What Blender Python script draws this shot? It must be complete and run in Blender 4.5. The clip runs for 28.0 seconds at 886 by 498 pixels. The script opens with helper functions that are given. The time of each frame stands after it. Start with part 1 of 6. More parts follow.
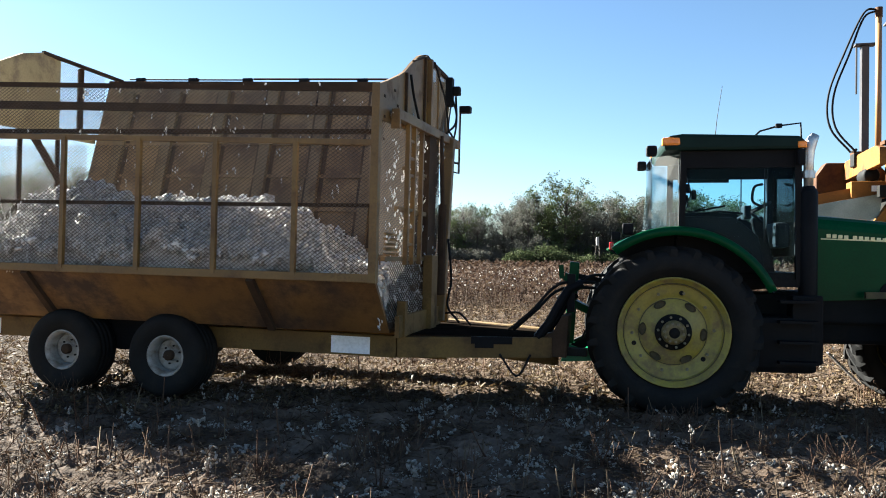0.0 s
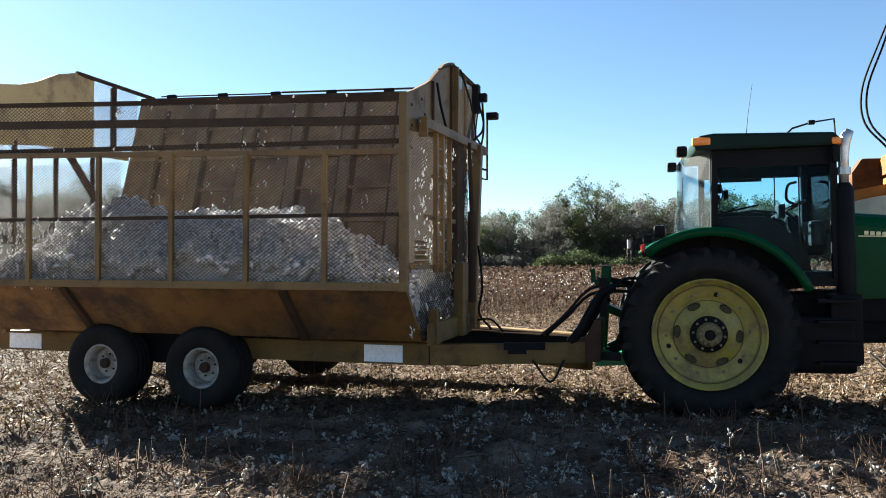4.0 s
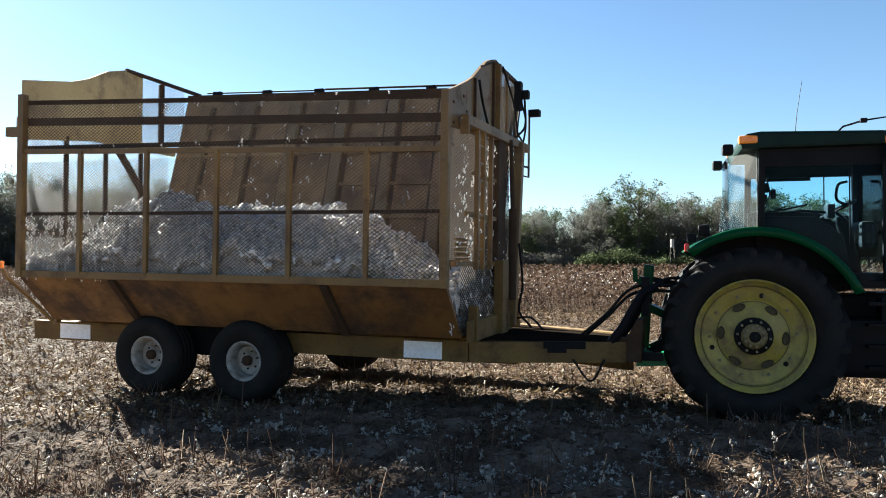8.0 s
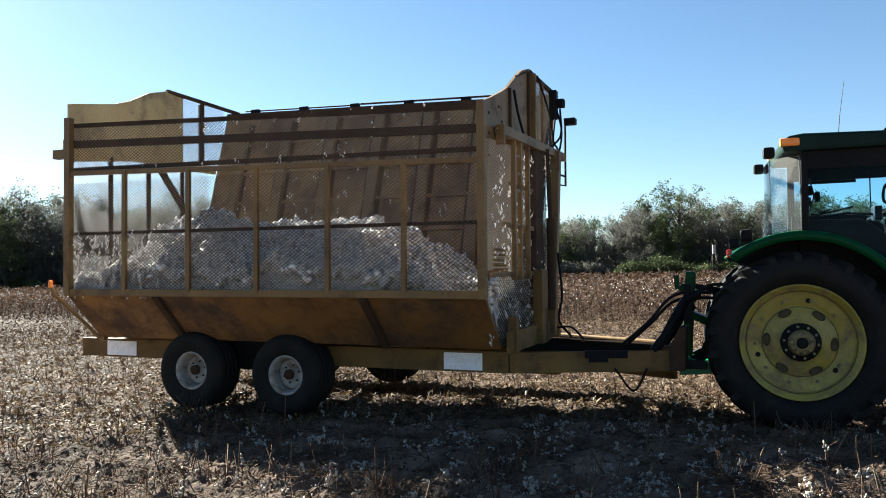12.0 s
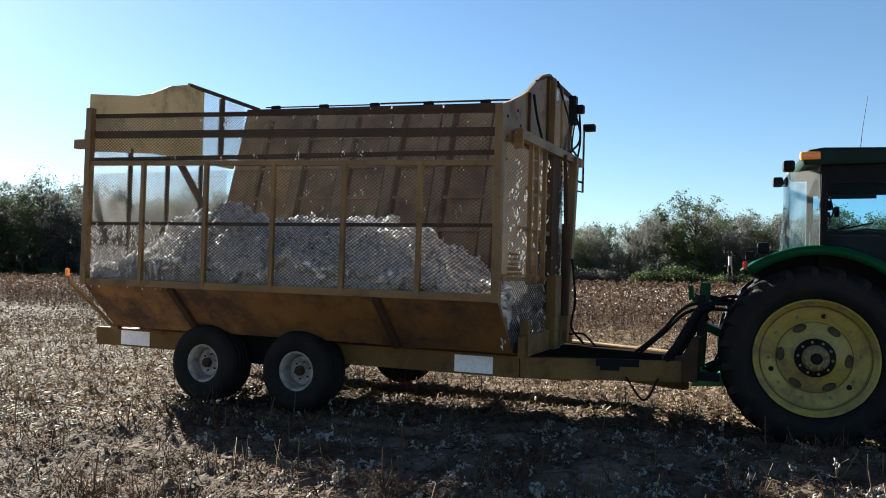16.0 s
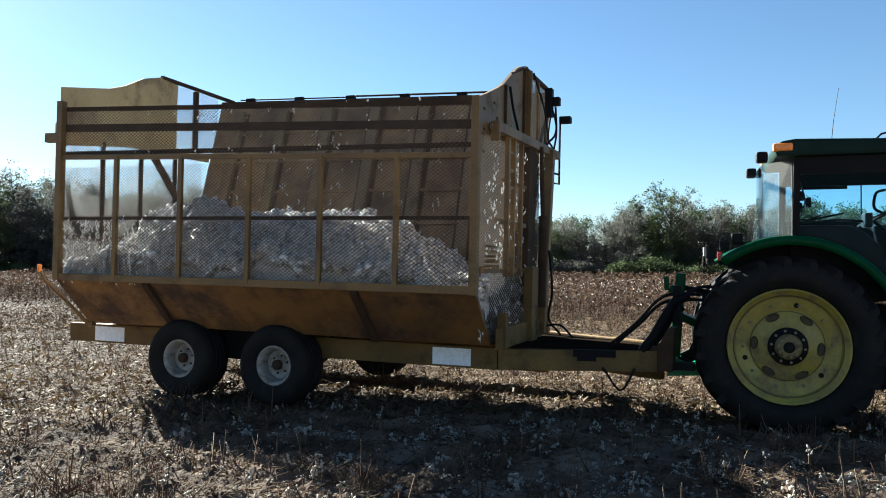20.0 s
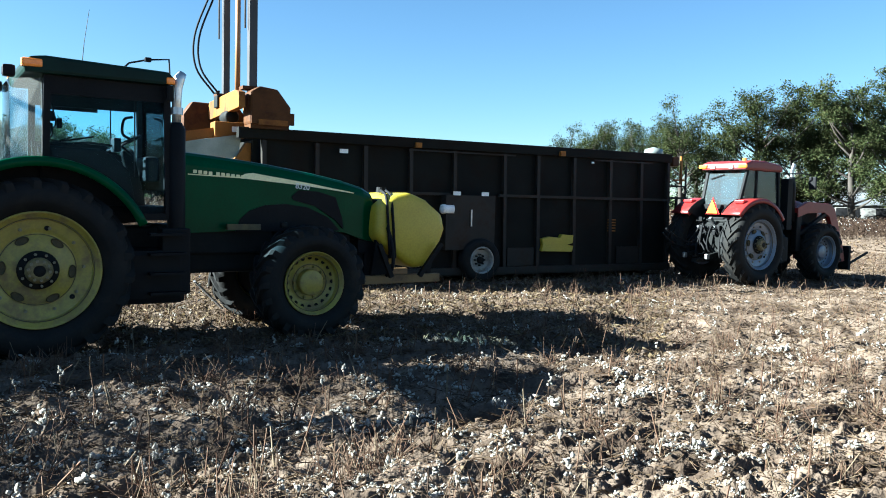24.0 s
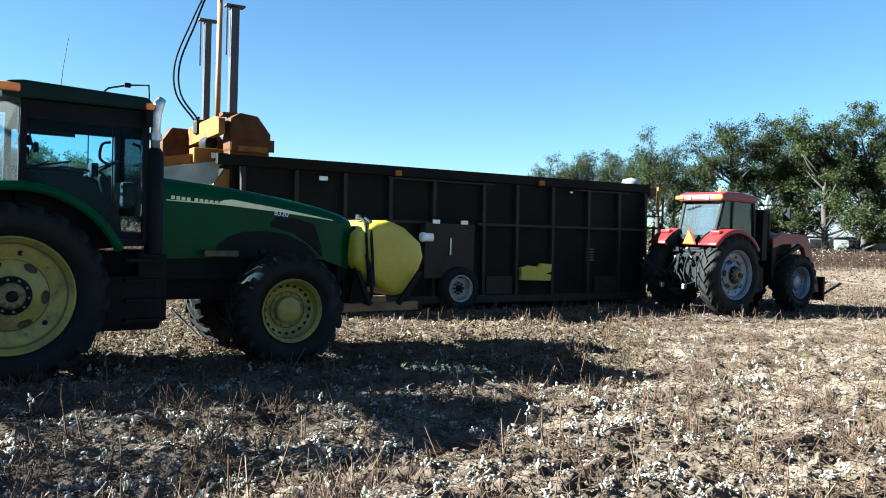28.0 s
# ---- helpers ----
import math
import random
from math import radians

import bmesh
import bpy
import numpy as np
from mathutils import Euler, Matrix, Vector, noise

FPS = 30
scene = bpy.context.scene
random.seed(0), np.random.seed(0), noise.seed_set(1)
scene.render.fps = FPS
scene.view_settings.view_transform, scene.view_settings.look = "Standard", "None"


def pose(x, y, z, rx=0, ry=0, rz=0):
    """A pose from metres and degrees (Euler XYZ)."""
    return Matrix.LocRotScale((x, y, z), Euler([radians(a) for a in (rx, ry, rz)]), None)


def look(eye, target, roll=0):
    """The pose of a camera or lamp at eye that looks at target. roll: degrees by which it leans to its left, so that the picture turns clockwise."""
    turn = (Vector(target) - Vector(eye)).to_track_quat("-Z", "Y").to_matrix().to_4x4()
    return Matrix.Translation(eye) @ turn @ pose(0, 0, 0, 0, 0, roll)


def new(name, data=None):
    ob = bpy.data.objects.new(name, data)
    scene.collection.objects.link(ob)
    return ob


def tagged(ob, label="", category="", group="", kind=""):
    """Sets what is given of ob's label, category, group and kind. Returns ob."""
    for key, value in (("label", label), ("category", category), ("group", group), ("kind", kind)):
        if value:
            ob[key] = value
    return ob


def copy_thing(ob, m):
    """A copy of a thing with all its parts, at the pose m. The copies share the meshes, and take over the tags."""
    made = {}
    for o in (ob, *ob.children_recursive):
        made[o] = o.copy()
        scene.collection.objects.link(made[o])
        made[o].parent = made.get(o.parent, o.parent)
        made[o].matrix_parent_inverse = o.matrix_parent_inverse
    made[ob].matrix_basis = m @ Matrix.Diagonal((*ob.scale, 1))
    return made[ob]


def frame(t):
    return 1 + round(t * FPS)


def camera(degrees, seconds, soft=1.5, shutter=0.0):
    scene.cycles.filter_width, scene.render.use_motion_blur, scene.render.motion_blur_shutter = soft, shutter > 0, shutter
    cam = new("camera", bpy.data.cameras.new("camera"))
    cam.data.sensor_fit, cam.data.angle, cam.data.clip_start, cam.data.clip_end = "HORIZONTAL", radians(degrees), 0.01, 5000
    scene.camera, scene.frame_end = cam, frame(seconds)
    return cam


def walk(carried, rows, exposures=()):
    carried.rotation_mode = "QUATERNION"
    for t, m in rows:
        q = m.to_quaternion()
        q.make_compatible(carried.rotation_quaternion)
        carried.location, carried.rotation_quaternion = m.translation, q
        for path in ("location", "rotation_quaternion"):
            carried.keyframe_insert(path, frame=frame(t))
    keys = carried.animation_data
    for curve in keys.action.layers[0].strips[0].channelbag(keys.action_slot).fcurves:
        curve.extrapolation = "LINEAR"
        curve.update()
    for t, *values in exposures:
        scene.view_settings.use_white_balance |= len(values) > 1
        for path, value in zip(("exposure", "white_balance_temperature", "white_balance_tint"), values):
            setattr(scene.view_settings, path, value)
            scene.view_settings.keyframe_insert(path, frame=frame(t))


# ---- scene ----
FOV = 58.75
EYE_HEIGHT = 1.72
cam = camera(FOV, 28.0, 1.0)
# seconds, yaw, pitch, roll of the hand-held camera, standing at one spot
TURNS = [
    (0, 0.00, 0.48, -0.61),
    (0.5, -0.08, 0.38, -0.60),
    (1, -0.39, 0.31, -0.48),
    (1.5, -0.06, 0.35, -0.47),
    (2, 0.32, 0.39, -0.14),
    (2.5, 0.93, 0.48, 0.09),
    (4.5, 2.80, 1.10, 0.92),
    (5, 3.47, 1.11, 0.83),
    (5.5, 3.75, 0.88, 0.46),
    (6, 3.88, 0.75, 0.31),
    (6.5, 4.51, 0.72, 0.32),
    (7, 4.80, 0.79, 0.14),
    (7.5, 4.74, 0.79, -0.00),
    (8, 5.15, 0.82, 0.12),
    (8.5, 5.24, 0.92, 0.18),
    (9, 5.55, 0.91, 0.22),
    (9.5, 5.04, 0.74, 0.16),
    (10, 5.09, 0.80, 0.29),
    (10.5, 4.70, 0.82, 0.34),
    (11, 4.59, 0.63, 0.41),
    (11.5, 5.31, 0.74, 0.88),
    (12, 7.94, 1.67, 1.27),
    (12.5, 11.72, 2.16, 0.66),
    (14.5, 10.15, 2.01, -0.01),
    (15, 9.60, 2.00, -0.27),
    (15.5, 9.47, 1.94, -0.44),
    (16, 8.93, 1.81, -0.79),
    (16.5, 8.77, 1.64, -0.75),
    (17, 9.33, 1.62, -0.49),
    (17.5, 8.61, 1.59, -0.60),
    (18, 8.80, 1.64, -0.52),
    (18.5, 8.24, 1.64, -0.62),
    (19, 8.59, 1.62, -0.45),
    (19.5, 8.38, 1.69, -0.57),
    (20, 7.29, 1.29, -0.34),
    (20.5, 2.03, 0.33, 0.88),
    (21, -9.50, 0.42, 0.67),
    (21.3, -15.35, 0.42, -0.54),
    (21.5, -18.33, 0.81, -0.94),
    (22, -25.54, -0.63, -3.26),
    (22.5, -30.08, -0.30, -3.35),
    (24.5, -46.07, -3.60, -1.21),
    (25, -46.63, -2.16, -0.89),
    (25.5, -46.60, -2.12, -0.74),
    (26, -45.43, -2.05, -0.07),
    (26.5, -45.06, -2.48, -0.29),
    (27, -45.13, -2.26, -0.85),
    (27.5, -45.92, -2.33, -1.43),
    (28, -45.06, -1.49, -1.82),
]
walk(cam, [(t, pose(0, 0, EYE_HEIGHT, 90 + p, r, y)) for t, y, p, r in TURNS],
     exposures=[(t, e + 3.5, k - 150, g) for t, e, k, g in ((0, 0.22, 5800, 3), (5, 0.16, 5800, 3), (12, 0.02, 5850, 3), (15, -0.1, 5800, 2), (17, -0.12, 5750, 2), (20, -0.06, 5600, 0), (21.5, 0.05, 5350, -3), (25, 0.08, 5050, -6), (28, 0.08, 5050, -6))])

# ---- sky, sun ----
SUN_AZ, SUN_EL = -53.0, 27.0          # degrees to the right of +y, and up
scene.view_settings.exposure = 0.0
world = bpy.data.worlds.new("sky")
scene.world = world
world.use_nodes = True
wn = world.node_tree.nodes
sky = wn.new("ShaderNodeTexSky")
sky.sky_type = 'NISHITA'
sky.sun_disc = False
sky.sun_elevation = radians(SUN_EL)
sky.sun_rotation = radians(SUN_AZ)
sky.air_density, sky.dust_density, sky.ozone_density = 1.0, 0.4, 1.4
sky.altitude = 800
wn["Background"].inputs[1].default_value = 0.0142
world.node_tree.links.new(sky.outputs[0], wn["Background"].inputs[0])
sun_data = bpy.data.lights.new("sun", 'SUN')
sun_data.energy, sun_data.angle, sun_data.color = 4.4, radians(0.55), (1.0, 0.87, 0.71)
sun = new("sun", sun_data)
_s = Vector((math.sin(radians(SUN_AZ)) * math.cos(radians(SUN_EL)), math.cos(radians(SUN_AZ)) * math.cos(radians(SUN_EL)), math.sin(radians(SUN_EL))))
sun.matrix_world = look(_s * 60, (0, 0, 0))


# ---- materials ----
def mat(name, a, b=None, rough=0.6, metal=0.0, scale=3.0, fine=40.0, bump=0.15, dirt=None, dirt_amount=0.5, dirt_scale=1.2,
        island=None, per_object=0.0, coat=0.0, spec=0.5, translucent=0.0, dusty=0.0):
    """Two-tone noise paint with optional patches of dirt or rust and a fine bump, in object space."""
    m = bpy.data.materials.new(name)
    m.use_nodes = True
    nt = m.node_tree
    n, l = nt.nodes, nt.links
    bs = n["Principled BSDF"]
    b = b or tuple(c * 0.75 for c in a)
    co = n.new("ShaderNodeTexCoord")
    big = n.new("ShaderNodeTexNoise")
    big.inputs["Scale"].default_value, big.inputs["Detail"].default_value = scale, 6
    l.new(co.outputs["Object"], big.inputs["Vector"])
    small = n.new("ShaderNodeTexNoise")
    small.inputs["Scale"].default_value, small.inputs["Detail"].default_value = fine, 4
    l.new(co.outputs["Object"], small.inputs["Vector"])
    ramp = n.new("ShaderNodeValToRGB")
    ramp.color_ramp.elements[0].position, ramp.color_ramp.elements[1].position = 0.35, 0.68
    ramp.color_ramp.elements[0].color, ramp.color_ramp.elements[1].color = (*b, 1), (*a, 1)
    l.new(big.outputs["Fac"], ramp.inputs[0])
    colour = ramp.outputs[0]
    grain = n.new("ShaderNodeMixRGB")
    grain.blend_type = 'MULTIPLY'
    grain.inputs[0].default_value = 0.35
    g2 = n.new("ShaderNodeValToRGB")
    g2.color_ramp.elements[0].color, g2.color_ramp.elements[1].color = (0.55, 0.55, 0.55, 1), (1, 1, 1, 1)
    g2.color_ramp.elements[0].position, g2.color_ramp.elements[1].position = 0.3, 0.6
    l.new(small.outputs["Fac"], g2.inputs[0])
    l.new(colour, grain.inputs[1])
    l.new(g2.outputs[0], grain.inputs[2])
    colour = grain.outputs[0]
    bs.inputs["Roughness"].default_value = rough
    bs.inputs["Metallic"].default_value = metal
    bs.inputs["Specular IOR Level"].default_value = spec
    bs.inputs["Diffuse Roughness"].default_value = dusty
    bs.inputs["Coat Weight"].default_value = coat
    bs.inputs["Coat Roughness"].default_value = 0.15
    if dirt:
        dn = n.new("ShaderNodeTexNoise")
        dn.inputs["Scale"].default_value, dn.inputs["Detail"].default_value, dn.inputs["Roughness"].default_value = dirt_scale, 8, 0.7
        l.new(co.outputs["Object"], dn.inputs["Vector"])
        dr = n.new("ShaderNodeValToRGB")
        mid = 0.75 - 0.4 * dirt_amount
        dr.color_ramp.elements[0].position, dr.color_ramp.elements[1].position = mid - 0.08, mid + 0.1
        l.new(dn.outputs["Fac"], dr.inputs[0])
        mx = n.new("ShaderNodeMixRGB")
        mx.inputs[2].default_value = (*dirt, 1)
        l.new(dr.outputs[0], mx.inputs[0])
        l.new(colour, mx.inputs[1])
        colour = mx.outputs[0]
        rr = n.new("ShaderNodeMapRange")
        rr.inputs[3].default_value, rr.inputs[4].default_value = rough, 0.9
        l.new(dr.outputs[0], rr.inputs[0])
        l.new(rr.outputs[0], bs.inputs["Roughness"])
    if island:
        ge = n.new("ShaderNodeNewGeometry")
        ir = n.new("ShaderNodeValToRGB")
        ir.color_ramp.elements[0].color = (*island[0], 1)
        ir.color_ramp.elements[1].color = (*island[-1], 1)
        for k, c in enumerate(island[1:-1]):
            e = ir.color_ramp.elements.new((k + 1) / (len(island) - 1))
            e.color = (*c, 1)
        l.new(ge.outputs["Random Per Island"], ir.inputs[0])
        mx = n.new("ShaderNodeMixRGB")
        mx.inputs[0].default_value = 0.85
        l.new(colour, mx.inputs[1])
        l.new(ir.outputs[0], mx.inputs[2])
        colour = mx.outputs[0]
    if per_object:
        oi = n.new("ShaderNodeObjectInfo")
        hs = n.new("ShaderNodeHueSaturation")
        mr = n.new("ShaderNodeMapRange")
        mr.inputs[3].default_value, mr.inputs[4].default_value = 1 - per_object, 1 + per_object
        l.new(oi.outputs["Random"], mr.inputs[0])
        l.new(mr.outputs[0], hs.inputs["Value"])
        l.new(colour, hs.inputs["Color"])
        colour = hs.outputs[0]
    l.new(colour, bs.inputs["Base Color"])
    if bump:
        bp = n.new("ShaderNodeBump")
        bp.inputs["Strength"].default_value, bp.inputs["Distance"].default_value = bump, 0.01
        l.new(small.outputs["Fac"], bp.inputs["Height"])
        l.new(bp.outputs[0], bs.inputs["Normal"])
    if translucent:
        tr = n.new("ShaderNodeBsdfTranslucent")
        l.new(colour, tr.inputs[0])
        ms = n.new("ShaderNodeMixShader")
        ms.inputs[0].default_value = translucent
        l.new(bs.outputs[0], ms.inputs[1])
        l.new(tr.outputs[0], ms.inputs[2])
        l.new(ms.outputs[0], n["Material Output"].inputs[0])
    return m


def glass(name, tint, amount=0.8, rough=0.02, ior=1.22):
    """Tinted cab glass: a clear sheet with a glossy skin."""
    m = bpy.data.materials.new(name)
    m.use_nodes = True
    n, l = m.node_tree.nodes, m.node_tree.links
    n.remove(n["Principled BSDF"])
    t, g, f, x = n.new("ShaderNodeBsdfTransparent"), n.new("ShaderNodeBsdfGlossy"), n.new("ShaderNodeFresnel"), n.new("ShaderNodeMixShader")
    t.inputs[0].default_value = (*tint, 1)
    g.inputs["Roughness"].default_value = rough
    f.inputs[0].default_value = ior
    d = n.new("ShaderNodeBsdfDiffuse")
    d.inputs[0].default_value = (0.5, 0.5, 0.47, 1)
    dust_haze = n.new("ShaderNodeMixShader")
    dust_haze.inputs[0].default_value = 1 - amount
    l.new(t.outputs[0], dust_haze.inputs[1])
    l.new(d.outputs[0], dust_haze.inputs[2])
    l.new(f.outputs[0], x.inputs[0])
    l.new(dust_haze.outputs[0], x.inputs[1])
    l.new(g.outputs[0], x.inputs[2])
    l.new(x.outputs[0], n["Material Output"].inputs[0])
    return m


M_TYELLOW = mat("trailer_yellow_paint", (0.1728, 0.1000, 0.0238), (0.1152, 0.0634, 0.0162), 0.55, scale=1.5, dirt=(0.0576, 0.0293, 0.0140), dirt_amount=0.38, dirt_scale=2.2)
# chassis copy of the trailer yellow: more dirt, less sheen, imitating shade below
M_CHASSIS = mat("shaded_dirty_chassis_paint", (0.17, 0.105, 0.03), (0.11, 0.066, 0.022), 0.6, scale=1.5, spec=0.2, dirt=(0.06, 0.036, 0.02), dirt_amount=0.45, dirt_scale=2.2)
M_TPANEL = mat("weathered_yellow_sheet", (0.3162, 0.2084, 0.1006), (0.2156, 0.1365, 0.0646), 0.65, scale=1.2, dirt=(0.1222, 0.0805, 0.0517), dirt_amount=0.55, dirt_scale=1.6)
M_HOPPER = mat("hopper_paint", (0.2185, 0.1150, 0.0322), (0.1380, 0.0690, 0.0207), 0.55, scale=1.0, dirt=(0.0517, 0.0299, 0.0184), dirt_amount=0.62, dirt_scale=1.4)
# rib tone picked apart from the sheet's, so raised ribs look better lit
M_RIBTONE = mat("rib_light_tone", (0.24, 0.17, 0.085), (0.18, 0.12, 0.06), 0.6, scale=2.0, dirt=(0.1, 0.065, 0.04), dirt_amount=0.35, dirt_scale=2.5)
M_DARKRAIL = mat("rusted_rail", (0.0600, 0.0375, 0.0225), (0.0350, 0.0225, 0.0150), 0.85, scale=4, spec=0.15)
M_MESHWIRE = mat("expanded_metal", (0.0840, 0.0616, 0.0403), (0.0448, 0.0336, 0.0224), 0.7, 0.0, scale=3, bump=0)
M_BLACK = mat("black_paint", (0.008, 0.008, 0.009), (0.005, 0.005, 0.006), 0.6, scale=3, spec=0.1)
M_HOSE = mat("rubber_hose", (0.012, 0.012, 0.013), None, 0.75, bump=0, spec=0.12)
M_TYRE = mat("tyre_rubber", (0.013, 0.0125, 0.012), (0.008, 0.008, 0.008), 0.75, scale=4, dirt=(0.022, 0.019, 0.015), dirt_amount=0.35, dirt_scale=3, spec=0.14)
M_RIMWHITE = mat("white_rim_paint", (0.3400, 0.3332, 0.3128), (0.2584, 0.2516, 0.2312), 0.45, scale=6, dirt=(0.1360, 0.1122, 0.0850), dirt_amount=0.5, dirt_scale=5)
M_REFLECT = mat("white_reflective_sheet", (0.85, 0.87, 0.9), (0.78, 0.8, 0.84), 0.25, scale=4, bump=0.02)
M_ORANGE = mat("orange_lens", (0.9, 0.28, 0.03), (0.8, 0.2, 0.02), 0.15, scale=6, bump=0)
# its dark specks are leaf trash plus shade painted into the gaps
M_COTTON = mat("seed_cotton", (0.84, 0.83, 0.81), (0.62, 0.6, 0.57), 0.95, scale=14, fine=45, bump=1.0, dirt=(0.1, 0.075, 0.055), dirt_amount=0.42, dirt_scale=24, translucent=0.2, spec=0.05)
M_FIELDCOTTON = mat("weathered_cotton", (0.4182, 0.3840, 0.3357), (0.2927, 0.2649, 0.2278), 0.95, scale=30, fine=90, bump=0.8, dirt=(0.1673, 0.1258, 0.0779), dirt_amount=0.3, dirt_scale=40, translucent=0.2, spec=0.05)
M_STEEL = mat("bare_steel", (0.45, 0.45, 0.46), (0.33, 0.33, 0.34), 0.35, 0.9, scale=6)


# dark matt finish for the plate on the drawbar
M_DECKDARK = mat("dark_deck_plate", (0.018, 0.013, 0.01), (0.01, 0.008, 0.006), 1.0, scale=3, spec=0.0)
M_CASTIRON_TRAILER = mat("greasy_coupler_iron", (0.02, 0.018, 0.015), (0.012, 0.011, 0.01), 0.6, scale=5, spec=0.2)


# ---- mesh helpers ----
def part(name, bm, material, parent, label="", smooth=False, m=None):
    """One bmesh as one mesh object under a thing or a part."""
    me = bpy.data.meshes.new(name)
    bm.normal_update()
    bm.to_mesh(me)
    bm.free()
    if smooth:
        me.shade_smooth()
    me.materials.append(material)
    ob = new(name, me)
    ob.parent = parent
    if m is not None:
        ob.matrix_basis = m
    return tagged(ob, label)


def shared(name, me, parent, m):
    """One more part on a mesh that is there already."""
    ob = new(name, me)
    ob.parent = parent
    ob.matrix_basis = m
    return ob


def thing(name, m, label, category, group="", kind=""):
    ob = new(name)
    ob.empty_display_size = 0.2
    ob.matrix_basis = m
    return tagged(ob, label, category, group, kind)


def box(bm, c, s, rot=None, bevel=0.0):
    m = Matrix.Translation(c) @ (rot.to_4x4() if rot is not None else Matrix.Identity(4)) @ Matrix.Diagonal((*s, 1))
    r = bmesh.ops.create_cube(bm, size=1.0, matrix=m)
    if bevel:
        ed = list({e for v in r["verts"] for e in v.link_edges})
        bmesh.ops.bevel(bm, geom=ed, offset=bevel, segments=2, affect='EDGES', profile=0.6)
    return bm


def B(c, s, rot=None, bevel=0.0):
    return box(bmesh.new(), c, s, rot, bevel)


def bar(bm, p0, p1, w, h=None, up=(0, 0, 1), bevel=0.0):
    """A square bar from p0 to p1, w wide and h high."""
    p0, p1 = Vector(p0), Vector(p1)
    d = p1 - p0
    x = d.normalized()
    u = Vector(up)
    if abs(x.dot(u)) > 0.98:
        u = Vector((0, 1, 0))
    y = u.cross(x).normalized()
    z = x.cross(y)
    rot = Matrix((x, y, z)).transposed()
    return box(bm, (p0 + p1) / 2, (d.length, w, h or w), rot, bevel)


def tube(bm, pts, r, seg=8, cap=True):
    """A round tube along a line of points."""
    pts = [Vector(p) for p in pts]
    rings = []
    ref = None
    for i, p in enumerate(pts):
        a, b = pts[max(i - 1, 0)], pts[min(i + 1, len(pts) - 1)]
        t = (b - a).normalized()
        if ref is None:
            ref = Vector((0, 0, 1)) if abs(t.z) < 0.9 else Vector((1, 0, 0))
        u = t.cross(ref).normalized()
        v = u.cross(t)
        ref = v
        rr = r[i] if isinstance(r, (list, tuple)) else r
        rings.append([bm.verts.new(p + (u * math.cos(k * math.tau / seg) + v * math.sin(k * math.tau / seg)) * rr) for k in range(seg)])
    for a, b in zip(rings, rings[1:]):
        for k in range(seg):
            bm.faces.new((a[k], a[(k + 1) % seg], b[(k + 1) % seg], b[k]))
    if cap:
        bm.faces.new(rings[0][::-1])
        bm.faces.new(rings[-1])
    return bm


def T(pts, r, seg=8):
    return tube(bmesh.new(), pts, r, seg)


def lathe(bm, profile, seg=48, axis='y', c=(0, 0, 0)):
    """Turn (radius, along) pairs round an axis."""
    rings = []
    for rad, a in profile:
        ring = []
        for k in range(seg):
            t = math.tau * k / seg
            if axis == 'y':
                p = (rad * math.cos(t), a, rad * math.sin(t))
            elif axis == 'z':
                p = (rad * math.cos(t), rad * math.sin(t), a)
            else:
                p = (a, rad * math.cos(t), rad * math.sin(t))
            ring.append(bm.verts.new(Vector(p) + Vector(c)))
        rings.append(ring)
    for a, b in zip(rings, rings[1:]):
        for k in range(seg):
            bm.faces.new((a[k], a[(k + 1) % seg], b[(k + 1) % seg], b[k]))
    return bm


def prism(bm, poly, lo, hi, axis='y', bevel=0.0):
    """A flat outline (two coordinates a point) given thickness along an axis."""
    def at(p, a):
        return (p[0], a, p[1]) if axis == 'y' else (a, p[0], p[1]) if axis == 'x' else (p[0], p[1], a)
    lo_v = [bm.verts.new(at(p, lo)) for p in poly]
    hi_v = [bm.verts.new(at(p, hi)) for p in poly]
    n = len(poly)
    fs = [bm.faces.new(lo_v), bm.faces.new(hi_v[::-1])]
    for k in range(n):
        fs.append(bm.faces.new((lo_v[k], hi_v[k], hi_v[(k + 1) % n], lo_v[(k + 1) % n])))
    bmesh.ops.recalc_face_normals(bm, faces=fs)
    if bevel:
        ed = list({e for f in fs for e in f.edges})
        bmesh.ops.bevel(bm, geom=ed, offset=bevel, segments=2, affect='EDGES', profile=0.6)
    return bm


def P(poly, lo, hi, axis='y', bevel=0.0):
    return prism(bmesh.new(), poly, lo, hi, axis, bevel)


def expanded(o, ux, uz, width, height, cell=0.058, row=0.0205, wire=0.0042, depth=0.006):
    """Expanded-metal sheet: zigzag strands of real thickness. o: corner; ux, uz: unit directions."""
    o, ux, uz = Vector(o), Vector(ux), Vector(uz)
    nn = ux.cross(uz).normalized() * (depth / 2)
    bm = bmesh.new()
    nx, nz = max(1, round(width / (cell / 2))), max(1, round(height / row))
    dx, dz = width / nx, height / nz
    for j in range(nz):
        for i in range(nx):
            s = (i + j) % 2
            a = o + ux * (i * dx) + uz * ((j + (0 if s else 1)) * dz)
            b = o + ux * ((i + 1) * dx) + uz * ((j + (1 if s else 0)) * dz)
            d = (b - a).normalized()
            w = nn.normalized().cross(d) * (wire / 2)
            q = [bm.verts.new(p) for p in (a - w - nn, a + w - nn, a + w + nn, a - w + nn, b - w - nn, b + w - nn, b + w + nn, b - w + nn)]
            for k in range(4):
                bm.faces.new((q[k], q[(k + 1) % 4], q[4 + (k + 1) % 4], q[4 + k]))
    return bm


